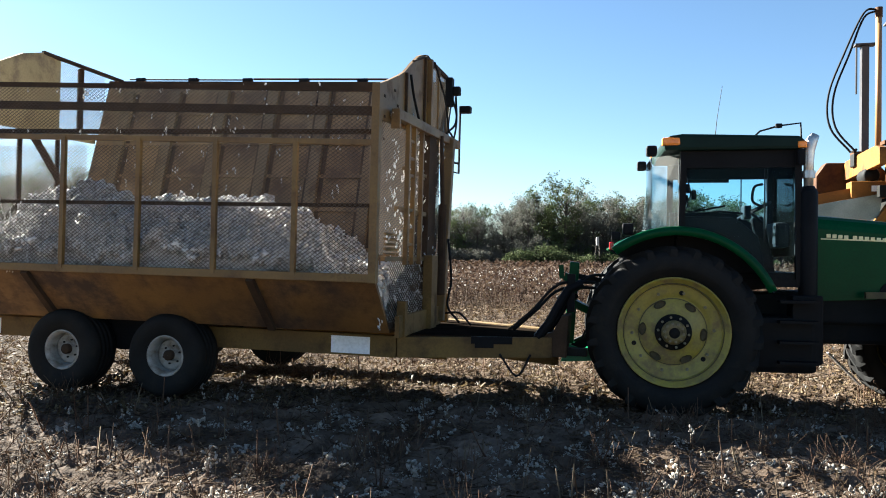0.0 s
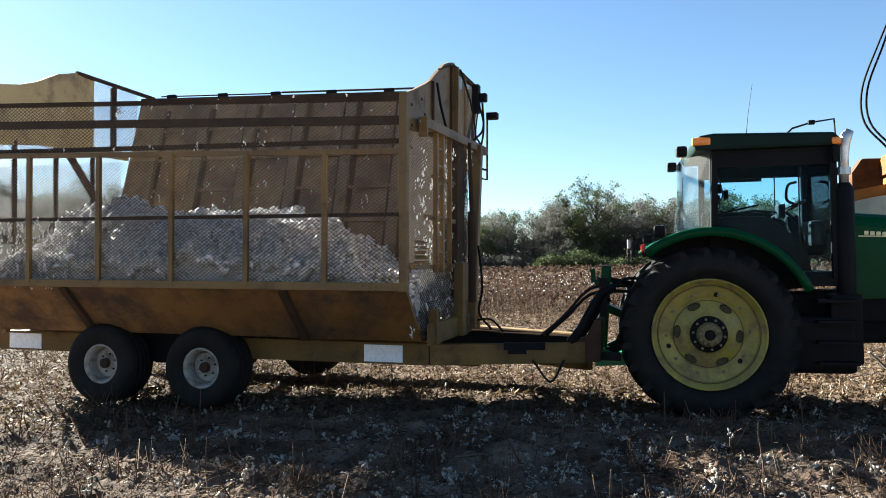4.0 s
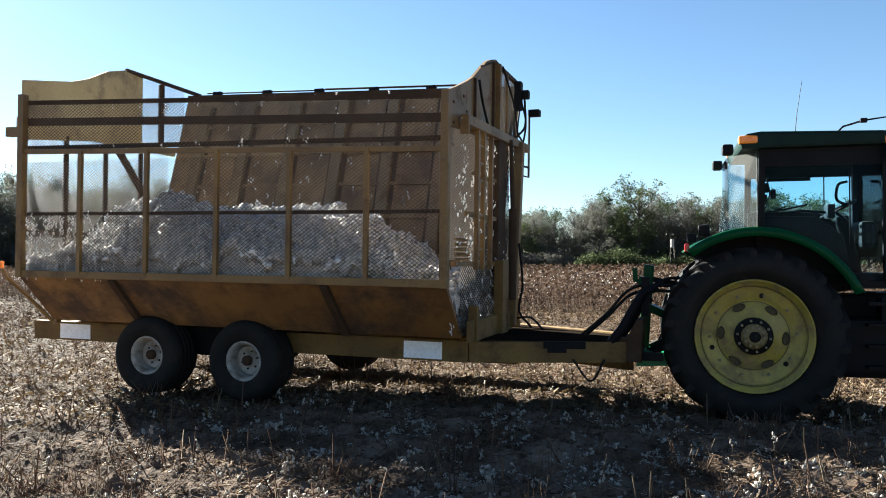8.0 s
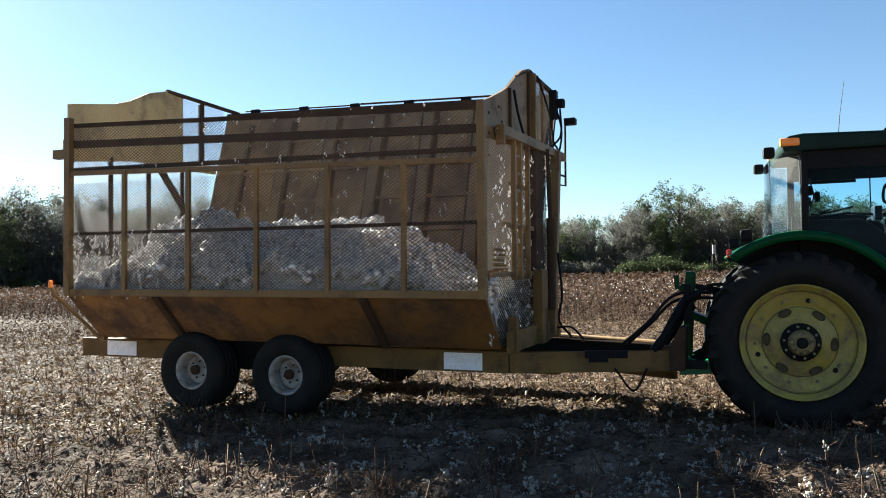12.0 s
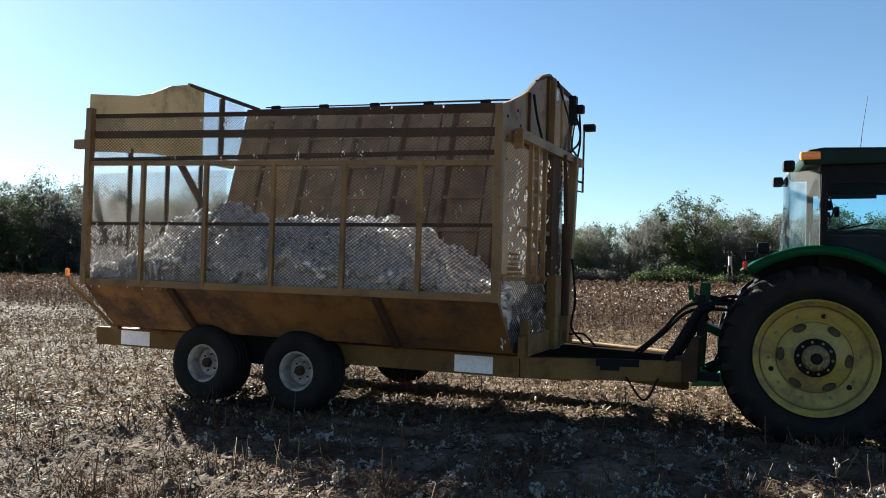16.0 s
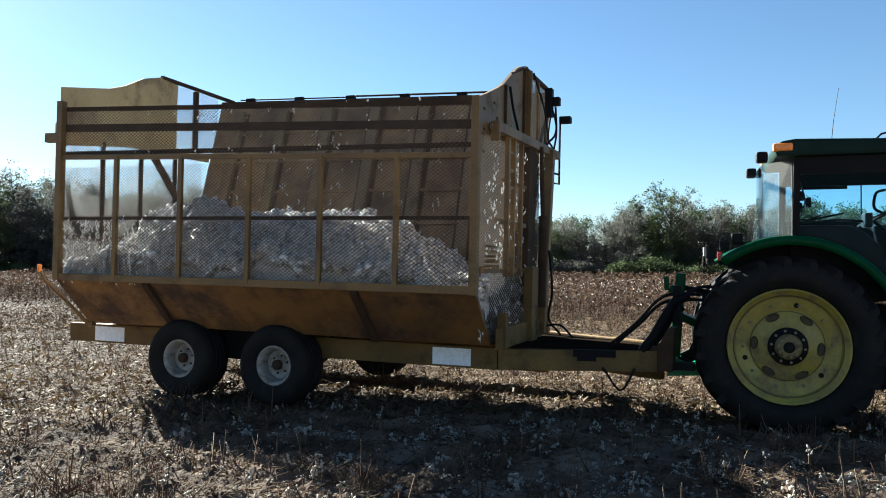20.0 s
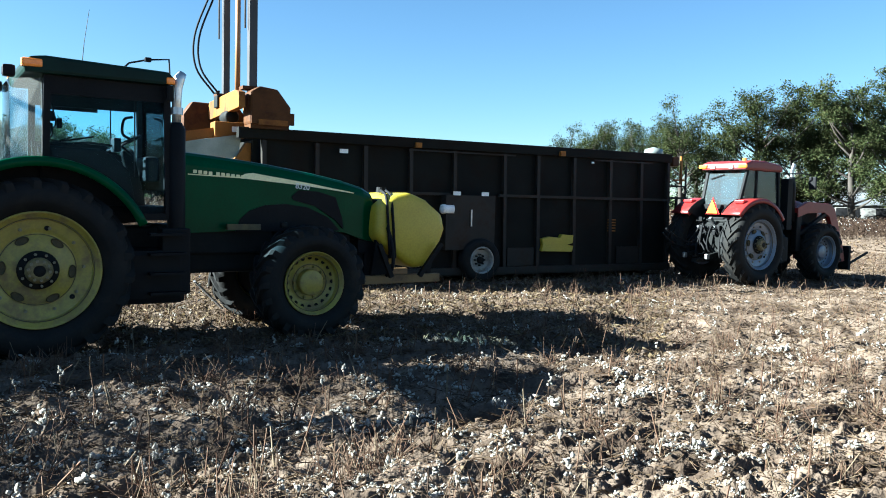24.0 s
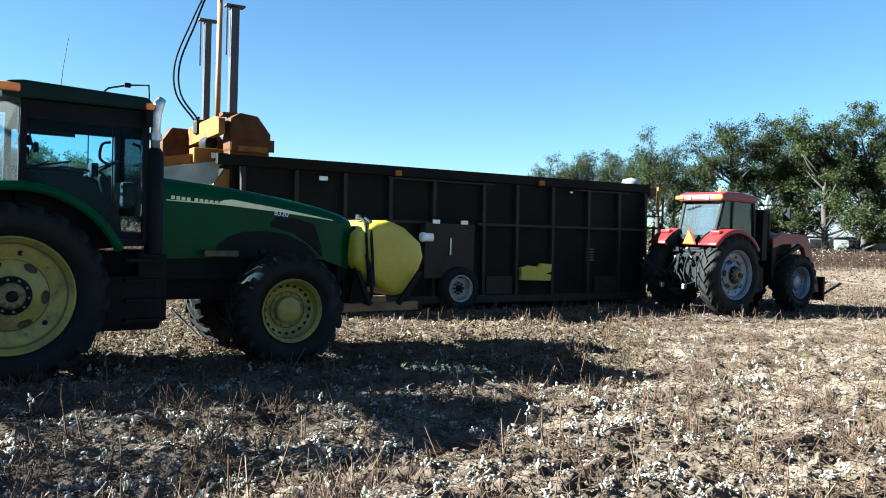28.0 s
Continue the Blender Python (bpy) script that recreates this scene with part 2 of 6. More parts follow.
def lump(bm, c, r, seed, squash=0.75, sub=1):
    """A knobbly little lump."""
    g = bmesh.ops.create_icosphere(bm, subdivisions=sub, radius=1.0)
    for v in g["verts"]:
        k = 1 + 0.55 * noise.noise(v.co * 1.9 + Vector((seed * 3.7, seed * 1.3, seed)))
        v.co = Vector(c) + Vector((v.co.x * r * k, v.co.y * r * k, v.co.z * r * k * squash))


# ---- fast meshes of many small pieces ----
def soup(name, verts, faces, material, parent=None, smooth=False):
    """One mesh object from arrays of corners and of equal-sided faces."""
    me = bpy.data.meshes.new(name)
    verts = np.asarray(verts, dtype=np.float32)
    faces = np.asarray(faces, dtype=np.int32)
    k = faces.shape[1]
    me.vertices.add(len(verts))
    me.vertices.foreach_set("co", verts.ravel())
    me.loops.add(faces.size)
    me.loops.foreach_set("vertex_index", faces.ravel())
    me.polygons.add(len(faces))
    me.polygons.foreach_set("loop_start", np.arange(len(faces), dtype=np.int32) * k)
    me.update(calc_edges=True)
    if smooth:
        me.shade_smooth()
    me.materials.append(material)
    ob = new(name, me)
    ob.parent = parent
    return ob


def turns(rng, n, tilt=None):
    """Random turning matrices; tilt: the most that the up axis leans, in radians."""
    a = rng.uniform(0, math.tau, n)
    b = rng.uniform(0, math.pi if tilt is None else tilt, n)
    c = rng.uniform(0, math.tau, n)
    ca, sa, cb, sb, cc, sc = np.cos(a), np.sin(a), np.cos(b), np.sin(b), np.cos(c), np.sin(c)
    z, o = np.zeros(n), np.ones(n)
    ra = np.stack([ca, -sa, z, sa, ca, z, z, z, o], -1).reshape(n, 3, 3)
    rb = np.stack([o, z, z, z, cb, -sb, z, sb, cb], -1).reshape(n, 3, 3)
    rc = np.stack([cc, -sc, z, sc, cc, z, z, z, o], -1).reshape(n, 3, 3)
    return ra @ rb @ rc


def stamp(templates, pos, scale, rot, rng):
    """Copies of small templates (corners, faces) at places, with sizes and turns, as arrays."""
    pos, scale = np.asarray(pos, float), np.asarray(scale, float)
    if scale.ndim == 1:
        scale = np.repeat(scale[:, None], 3, 1)
    which = rng.integers(0, len(templates), len(pos))
    vs, fs, base = [], [], 0
    for i, (tv, tf) in enumerate(templates):
        m = which == i
        if not m.any():
            continue
        v = np.einsum('nij,nkj->nki', rot[m], tv[None] * scale[m][:, None, :]) + pos[m][:, None, :]
        n, k = v.shape[:2]
        vs.append(v.reshape(-1, 3))
        fs.append((tf[None] + (np.arange(n) * k)[:, None, None]).reshape(-1, tf.shape[1]) + base)
        base += n * k
    return np.concatenate(vs), np.concatenate(fs)


def lump_templates(n, sub=1, rough=0.55):
    out = []
    for s in range(n):
        bm = bmesh.new()
        bmesh.ops.create_icosphere(bm, subdivisions=sub, radius=1.0)
        v = np.array([list(q.co * (1 + rough * (noise.noise(q.co * 1.9 + Vector((s * 3.7, s * 1.3, s))) + 0.6 * noise.noise(q.co * 4.3 + Vector((s, 5, s * 2)))))) for q in bm.verts])
        bm.verts.index_update()
        f = np.array([[q.index for q in g.verts] for g in bm.faces])
        bm.free()
        out.append((v, f))
    return out


LUMPS = lump_templates(8, 2, 0.9)
SMALL_LUMPS = lump_templates(6, 1, 0.9)
QUAD = (np.array([[-0.5, -0.32, 0], [0.5, -0.28, 0.05], [0.45, 0.3, 0], [-0.42, 0.34, 0.06]]), np.array([[0, 1, 2, 3]]))
LEAF = (np.array([[-0.5, 0, 0], [0, -0.3, 0.1], [0.55, 0, 0], [0, 0.3, 0.1]]), np.array([[0, 1, 2, 3]]))


def stick(top=0.7):
    """A three-sided stick one long along z."""
    v = [[0.5 * math.cos(a), 0.5 * math.sin(a), 0] for a in (0, 2.1, 4.2)] + [[0.5 * top * math.cos(a), 0.5 * top * math.sin(a), 1] for a in (0, 2.1, 4.2)]
    return np.array(v), np.array([[0, 1, 4, 3], [1, 2, 5, 4], [2, 0, 3, 5]])


STICK = stick()

# direction of the crop rows
ROW = radians(-12.5)
RX, RY = math.cos(ROW), math.sin(ROW)


# ---- boll buggy: a tall yellow basket trailer ----
# its own axes: x ahead along the tongue, y across from the near side, z up; the origin under the near front corner
TRAILER = pose(-0.738, 8.27, 0.0, 0, 0, -13.5) @ pose(0, 0, 0, 0, 0.9, 0)
LEN, WID = 5.8, 3.05
trailer = thing("cotton_trailer", TRAILER, "tall weathered yellow cotton trailer with mesh sides, half full of cotton", "farm trailer")


def road_wheel(parent, at, flip=False):
    """A wide smooth implement tyre on a white dished rim."""
    m = Matrix.Translation(at) @ (pose(0, 0, 0, 0, 0, 180) if flip else Matrix.Identity(4))
    disc = part("wheel", lathe(bmesh.new(), [(0.001, 0.10), (0.05, 0.10), (0.062, 0.11), (0.078, 0.15), (0.12, 0.155), (0.165, 0.14), (0.188, 0.16), (0.192, 0.26)], 32), M_RIMWHITE, parent, "white painted dished wheel disc", True, m)
    part("rim", lathe(bmesh.new(), [(0.189, 0.2), (0.198, 0.06), (0.205, 0.03), (0.222, 0.016), (0.232, 0.0), (0.246, 0.006), (0.24, 0.03), (0.205, 0.06), (0.205, 0.3), (0.23, 0.36)], 40), M_RIMWHITE, disc, "", True)
    prof = [(0.226, 0.03), (0.25, 0.0), (0.33, -0.035), (0.42, -0.04), (0.47, -0.015), (0.485, 0.02)]
    for k in range(4):
        y = 0.055 + k * 0.075
        prof += [(0.498, y), (0.498, y + 0.045), (0.485, y + 0.05), (0.485, y + 0.07)]
    prof += [(0.485, 0.37), (0.47, 0.405), (0.42, 0.43), (0.33, 0.42), (0.23, 0.36)]
    part("tyre", lathe(bmesh.new(), prof, 56), M_TYRE, disc, "dusty black ribbed rubber tyre", True)
    part("hub_cap", lathe(bmesh.new(), [(0.001, 0.05), (0.05, 0.052), (0.062, 0.065), (0.066, 0.16)], 16), M_DARKRAIL, disc, "", True)
    nut = bpy.data.meshes.new("nut")
    b = lathe(bmesh.new(), [(0.001, -0.012), (0.012, -0.012), (0.013, 0.02)], 6)
    b.to_mesh(nut)
    b.free()
    nut.materials.append(M_BLACK)
    for k in range(6):
        t = math.tau * k / 6 + 0.3
        shared("nut", nut, disc, Matrix.Translation((0.11 * math.cos(t), 0.148, 0.11 * math.sin(t))))
    return disc


for wx in (-2.72, -4.14):
    road_wheel(trailer, (wx, 0.42, 0.455))
    road_wheel(trailer, (wx, 3.75, 0.455), True)
b = bmesh.new()
bar(b, (-2.72, 0.75, 0.45), (-2.72, 3.4, 0.45), 0.09)
part("axle", b, M_BLACK, trailer)
b = bmesh.new()
bar(b, (-4.14, 0.75, 0.45), (-4.14, 3.4, 0.45), 0.09)
part("axle", b, M_BLACK, trailer)
for wy in (1.05, 3.1):
    part("walking_beam", P([(-4.4, 0.42), (-3.6, 0.46), (-3.43, 0.6), (-3.26, 0.46), (-2.45, 0.42), (-2.45, 0.54), (-3.1, 0.66), (-3.76, 0.66), (-4.4, 0.54)], wy - 0.05, wy + 0.05), M_BLACK, trailer)
# black plate added between the tyres to darken the gap and hide the rail
part("tyre_gap_plate", P([(-3.98, 0.62), (-3.86, 0.46), (-3.62, 0.44), (-3.3, 0.44), (-3.05, 0.62), (-3.05, 0.83), (-3.98, 0.83)], 0.852, 0.866), M_BLACK, trailer, "black plate added between the tyres")
# chassis rails and drawbar
part("chassis_rail", B((-3.22, 0.92, 0.658), (6.42, 0.1, 0.255), bevel=0.008), M_CHASSIS, trailer, "yellow painted steel chassis beam, scuffed")
# far rail's added depth is unseen and blocks sun under the trailer
part("chassis_rail", B((-3.0, 3.25, 0.515), (6.1, 0.1, 0.59), bevel=0.008), M_CHASSIS, trailer)
for k in range(4):
    part("cross_member", B((-5.9 + k * 1.95, 2.085, 0.7), (0.08, 2.22, 0.16)), M_CHASSIS, trailer)
# the far beam is likewise deepened out of view to cast shade
for start, end, deep in (((-0.01, 0.92, 0.655), (1.72, 1.45, 0.68), 0.24), ((0.04, 3.25, 0.58), (1.72, 2.2, 0.6), 0.46)):
    b = bmesh.new()
    bar(b, start, end, 0.1, deep, bevel=0.008)
    part("drawbar", b, M_CHASSIS, trailer, "yellow drawbar beam with rubbed black paint")
part("rubbed_patch", bar(bmesh.new(), (0.824, 1.120, 0.755), (1.287, 1.261, 0.755), 0.02, 0.085), M_BLACK, trailer, "black worn patch on the drawbar")
part("rubbed_patch", bar(bmesh.new(), (0.867, 1.133, 0.695), (1.078, 1.197, 0.695), 0.02, 0.06), M_BLACK, trailer)
part("drawbar_plate", P([(0.04, 0.95), (1.7, 1.42), (1.7, 2.2), (0.1, 3.2)], 0.786, 0.802, 'z'), M_DECKDARK, trailer)
part("drawbar_nose", P([(1.5, 0.57), (1.9, 0.57), (1.92, 1.06), (1.84, 1.06), (1.74, 0.86), (1.5, 0.8)], 1.42, 1.9, bevel=0.01), M_DARKRAIL, trailer)
part("coupler", B((2.0, 1.66, 0.62), (0.26, 0.16, 0.09), bevel=0.01), M_CASTIRON_TRAILER, trailer)
b = bmesh.new()
tube(b, [(1.56, 1.4, 0.79), (1.68, 1.43, 0.95), (1.8, 1.47, 1.18), (1.9, 1.52, 1.36), (2.06, 1.56, 1.44)], 0.055, 10)
tube(b, [(1.64, 1.62, 0.8), (1.78, 1.63, 1.0), (1.88, 1.64, 1.2), (2.0, 1.65, 1.3)], 0.03, 8)
part("jack_strut", b, M_BLACK, trailer)
b = bmesh.new()
bar(b, (1.93, 1.55, 1.1), (1.93, 1.55, 1.55), 0.09, 0.08)
part("jack_post", b, M_BLACK, trailer)
for x0, x1 in ((-0.805, -0.325), (-5.962, -5.44)):
    part("reflector", B(((x0 + x1) / 2, 0.866, 0.655), (x1 - x0, 0.006, 0.2)), M_REFLECT, trailer, "white reflective sheet")
# hopper: sloped lower sides
for n_y, s in ((0, 1), (WID, -1)):
    part("hopper_side", P([(n_y, 1.44), (n_y + s * 0.58, 0.84), (n_y + s * 0.62, 0.84), (n_y + s * 0.05, 1.46)], -LEN, 0.0, 'x'), M_HOPPER, trailer, "orange-yellow sloped hopper sheet, rubbed and rusty")
part("hopper_floor", B((-LEN / 2, WID / 2, 0.855), (LEN, WID - 1.16, 0.03)), M_HOPPER, trailer)
for hx in (-LEN + 0.01,):
    part("hopper_end", P([(0.03, 1.45), (0.6, 0.84), (WID - 0.6, 0.84), (WID - 0.03, 1.45)], hx - 0.015, hx + 0.015, 'x'), M_HOPPER, trailer)
for gx in (-4.33, -1.43):
    b = bmesh.new()
    bar(b, (gx, -0.01, 1.42), (gx + 0.02, 0.55, 0.83), 0.09, 0.06)
    part("hopper_gusset", b, M_DARKRAIL, trailer)
b = bmesh.new()
tube(b, [(-6.02, -0.05, 1.53), (-5.98, -0.02, 1.42), (-5.84, 0.24, 1.12), (-5.69, 0.45, 0.83)], 0.024)
part("brace_rod", b, M_TYELLOW, trailer)
b = bmesh.new()
bar(b, (-LEN - 0.08, 0.62, 1.08), (-LEN + 0.02, 0.62, 0.78), 0.075)
part("bracket", b, M_TYELLOW, trailer)
part("marker_lamp", B((-6.03, -0.06, 1.58), (0.05, 0.05, 0.1), bevel=0.02), M_ORANGE, trailer, "orange marker lamp")
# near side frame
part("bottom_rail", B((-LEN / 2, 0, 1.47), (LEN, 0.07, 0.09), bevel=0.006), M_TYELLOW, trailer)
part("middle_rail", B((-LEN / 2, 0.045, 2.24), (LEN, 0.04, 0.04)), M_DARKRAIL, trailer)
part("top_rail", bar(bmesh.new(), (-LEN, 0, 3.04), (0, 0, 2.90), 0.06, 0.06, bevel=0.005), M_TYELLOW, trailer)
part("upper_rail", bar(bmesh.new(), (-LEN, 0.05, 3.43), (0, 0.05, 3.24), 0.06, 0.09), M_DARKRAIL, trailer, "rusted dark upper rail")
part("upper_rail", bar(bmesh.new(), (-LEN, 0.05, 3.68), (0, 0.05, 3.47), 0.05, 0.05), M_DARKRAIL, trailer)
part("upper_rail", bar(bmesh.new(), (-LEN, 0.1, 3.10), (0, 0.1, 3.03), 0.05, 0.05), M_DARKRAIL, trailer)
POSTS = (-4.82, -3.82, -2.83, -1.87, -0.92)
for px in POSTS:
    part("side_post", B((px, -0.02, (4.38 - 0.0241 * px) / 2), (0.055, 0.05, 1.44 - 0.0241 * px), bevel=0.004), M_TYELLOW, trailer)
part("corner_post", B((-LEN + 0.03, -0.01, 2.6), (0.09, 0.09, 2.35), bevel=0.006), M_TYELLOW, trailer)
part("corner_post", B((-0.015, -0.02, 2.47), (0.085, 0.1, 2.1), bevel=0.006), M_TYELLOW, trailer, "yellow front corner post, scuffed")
b = bmesh.new()
bar(b, (-LEN - 0.22, 0, 3.3), (-LEN, 0, 3.3), 0.09, 0.12)
part("rail_stub", b, M_TYELLOW, trailer)
ends = (-LEN, *POSTS, -0.1)
for a, c in zip(ends, ends[1:]):
    part("mesh_panel", expanded((a, 0.022, 1.5), (1, 0, 0), (0, 0, 1), c - a, 1.4), M_MESHWIRE, trailer, "diamond expanded-metal mesh")
    part("upper_mesh", expanded((a, 0.022, 2.93 - 0.0241 * a), (1, 0, -0.0241), (0, 0, 1), c - a, 0.52 - 0.012 * c), M_MESHWIRE, trailer, "diamond expanded-metal mesh")
# dark brown for the strips along both sides of each wall rib
M_RIBEDGE = mat("dark_rib_edge", (0.055, 0.034, 0.022), (0.11, 0.065, 0.032), 0.85, scale=2.5, fine=20)
# far wall: solid sheet leaning outwards, with upright ribs
FAR0, FAR1 = Vector((0, 2.45, 1.2)), Vector((0, 3.38, 4.32))
fd = (FAR1 - FAR0).normalized()
fn = Vector((0, fd.z, -fd.y))
rotf = Matrix((Vector((1, 0, 0)), -fn, fd)).transposed()
fc = (FAR0 + FAR1) / 2
far_corners = [Vector((-5.78, 0, 0)) + FAR0, Vector((-0.08, 0, 0)) + FAR0, Vector((-0.08, 0, -0.1)) + FAR1, Vector((-5.76, 0, 0.06)) + FAR1]
b = bmesh.new()
fv = [b.verts.new(c + fn * o) for o in (0.015, -0.015) for c in far_corners]
for q in ((0, 1, 2, 3), (7, 6, 5, 4), (0, 4, 5, 1), (1, 5, 6, 2), (2, 6, 7, 3), (3, 7, 4, 0)):
    b.faces.new([fv[i] for i in q])
bmesh.ops.recalc_face_normals(b, faces=b.faces)
part("far_wall", b, M_TPANEL, trailer, "solid yellow dump wall, dirty and rust-streaked")
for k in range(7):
    rx = -5.3 + k * 0.84
    for e in (-0.115, 0.115):
        part("rib_edge_strip", box(bmesh.new(), fc + Vector((rx + e, 0, 0)) + fn * -0.022 - fd * 0.06, (0.065, 0.02, (FAR1 - FAR0).length - 0.18), rotf), M_RIBEDGE, trailer, "dark strip along the rib")
    part("wall_rib", box(bmesh.new(), fc + Vector((rx, 0, 0)) + fn * -0.06 - fd * 0.06, (0.17, 0.1, (FAR1 - FAR0).length - 0.16), rotf, 0.008), M_RIBTONE, trailer, "yellow wall rib, toned to stand out")
for h in (0.18, 0.36, 0.52, 0.68, 0.84):
    part("wall_stringer", box(bmesh.new(), FAR0.lerp(FAR1, h) + Vector((-2.9, 0, 0)) + fn * -0.03, (5.6, 0.03, 0.05), rotf), M_TPANEL, trailer)
part("access_plate", box(bmesh.new(), FAR0.lerp(FAR1, 0.88) + Vector((-1.98, 0, 0)) + fn * -0.03, (0.2, 0.02, 0.19), rotf), M_BLACK, trailer, "dark square plate on the dump wall")
part("wall_top_rail", bar(bmesh.new(), (-5.76, 3.39, 4.39), (-0.08, 3.39, 4.23), 0.09, 0.07), M_DARKRAIL, trailer)
for k in range(6):
    part("hinge", B((-5.2 + k * 0.95, 3.39, 4.435 - k * 0.027), (0.16, 0.07, 0.07), bevel=0.015), M_BLACK, trailer)
b = T([(-3.2, 3.39, 4.40), (-1.0, 3.39, 4.34)], 0.016)
part("latch_rod", b, M_DARKRAIL, trailer)
b = T([(-5.4, 3.39, 4.45), (-3.3, 3.39, 4.39)], 0.012)
part("latch_rod", b, M_DARKRAIL, trailer)
# rear wall yellow, lightened to hold the glare lying over it
M_GLARED = mat("glare_pale_yellow_sheet", (0.46, 0.34, 0.16), (0.36, 0.255, 0.11), 0.6, scale=1.3, dirt=(0.16, 0.11, 0.065), dirt_amount=0.4, dirt_scale=1.7)
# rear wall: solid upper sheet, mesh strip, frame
part("rear_sheet", P([(0.0, 3.2), (2.25, 3.48), (2.25, 4.5), (1.9, 4.53), (1.5, 4.42), (1.1, 4.22), (0.8, 4.12), (0.0, 3.97)], -LEN - 0.01, -LEN + 0.02, 'x'), M_GLARED, trailer, "yellow upper end sheet, paled by painted-in glare")
part("rear_beam", B((-LEN, 1.5, 3.42), (0.07, 3.1, 0.13)), M_GLARED, trailer)
part("rear_beam", B((-LEN, 1.5, 2.0), (0.06, 3.0, 0.06)), M_DARKRAIL, trailer)
b = bmesh.new()
bar(b, (-LEN, 1.9, 4.53), (-LEN + 0.25, 3.4, 4.42), 0.05)
part("rear_top_bar", b, M_DARKRAIL, trailer)
part("rear_post", B((-LEN, 2.72, 3.95), (0.06, 0.08, 1.05)), M_DARKRAIL, trailer)
part("mesh_panel", expanded((-LEN, 2.25, 3.5), (0, 1, 0), (0, 0, 1), 1.05, 0.98), M_MESHWIRE, trailer)
part("mesh_panel", expanded((-LEN, 0.05, 1.5), (0, 1, 0), (0, 0, 1), 2.85, 1.95), M_MESHWIRE, trailer)
for py in (0.75, 1.5, 2.25):
    part("rear_post", B((-LEN, py, 2.45), (0.05, 0.05, 1.95)), M_DARKRAIL, trailer)
b = bmesh.new()
bar(b, (-LEN + 0.15, 1.55, 3.3), (-LEN + 0.45, 2.1, 2.3), 0.06, 0.09)
part("dump_strut", b, M_DARKRAIL, trailer)
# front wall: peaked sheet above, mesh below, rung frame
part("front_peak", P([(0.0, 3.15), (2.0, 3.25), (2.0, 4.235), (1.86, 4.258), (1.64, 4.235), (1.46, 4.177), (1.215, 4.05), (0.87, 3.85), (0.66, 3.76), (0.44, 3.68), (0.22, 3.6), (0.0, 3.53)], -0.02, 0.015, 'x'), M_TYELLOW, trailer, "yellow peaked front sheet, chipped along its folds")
part("peak_edge", bar(bmesh.new(), (0.02, 1.2, 4.05), (0.02, 1.86, 4.27), 0.03, 0.02), M_DARKRAIL, trailer)
part("peak_fold", B((0.03, 0.9, 3.55), (0.03, 0.03, 0.58)), M_DARKRAIL, trailer, "dark folded seam in the front sheet")
part("peak_fold", B((0.03, 1.72, 3.75), (0.03, 0.025, 0.95)), M_DARKRAIL, trailer)
part("peak_stiffener", B((0.045, 1.92, 3.75), (0.06, 0.06, 0.98), bevel=0.006), M_TYELLOW, trailer)
for cy, cz in ((0.14, 3.42), (0.14, 3.2), (0.14, 2.96), (0.5, 3.55), (0.62, 3.4)):
    part("worn_hole", B((0.018, cy, cz), (0.008, 0.05, 0.03), bevel=0.003), M_DARKRAIL, trailer, "small rusted hole in the sheet")
part("front_top_bar", bar(bmesh.new(), (0, 1.8, 4.25), (0, 3.1, 4.24), 0.05), M_DARKRAIL, trailer)
part("mesh_panel", expanded((0, 2.0, 3.3), (0, 1, 0), (0, 0, 1), 1.1, 0.94), M_MESHWIRE, trailer)
part("front_post", B((0, 2.1, 3.75), (0.05, 0.06, 1.0)), M_DARKRAIL, trailer)
part("front_post", B((0, 2.5, 3.75), (0.05, 0.05, 0.98)), M_TYELLOW, trailer)
part("front_post", B((0, 3.05, 3.75), (0.06, 0.06, 1.0)), M_TYELLOW, trailer)
part("front_beam", bar(bmesh.new(), (0.09, 0.3, 3.26), (0.09, 3.38, 3.34), 0.09, 0.11, bevel=0.006), M_TYELLOW, trailer, "yellow cross beam over the front mesh")
part("beam_end", B((0.09, 0.33, 3.2), (0.1, 0.05, 0.2), bevel=0.006), M_TYELLOW, trailer)
part("front_beam", B((0.05, 1.2, 1.68), (0.05, 2.2, 0.05)), M_TYELLOW, trailer)
part("front_beam", B((0.05, 1.4, 2.24), (0.05, 1.7, 0.05)), M_TYELLOW, trailer)
part("front_beam", B((0.05, 1.5, 2.72), (0.04, 1.4, 0.04)), M_TYELLOW, trailer)
for py in (0.82, 1.08, 1.42):
    part("ladder_rail", B((0.09, py, 2.42), (0.05, 0.05, 1.62)), M_TYELLOW, trailer)
part("front_channel", B((0.06, 1.95, 2.45), (0.08, 0.36, 1.75), bevel=0.01), M_DARKRAIL, trailer, "dark rusty lift channel")
for k in range(5):
    part("louvre_slat", B((0.02, 0.5, 1.73 + k * 0.055), (0.03, 0.5, 0.022), Matrix.Rotation(0.5, 3, 'Y')), M_TYELLOW, trailer)
for rz in (1.85, 2.05, 2.25, 2.65, 2.85, 3.05):
    part("rung", B((0.09, 0.95, rz), (0.03, 0.24, 0.03)), M_TYELLOW, trailer)
part("mesh_panel", expanded((0, 0.1, 1.72), (0, 1, 0), (0, 0, 1), 2.6, 1.5), M_MESHWIRE, trailer)
part("front_lower_mesh", expanded((0.02, 0.45, 0.9), (0, 1, 0), (0, 0, 1), 1.8, 0.8, 0.076, 0.026, 0.007), M_MESHWIRE, trailer)
part("front_sheet", B((0.1, 1.5, 0.92), (0.05, 1.95, 0.24)), M_CHASSIS, trailer)
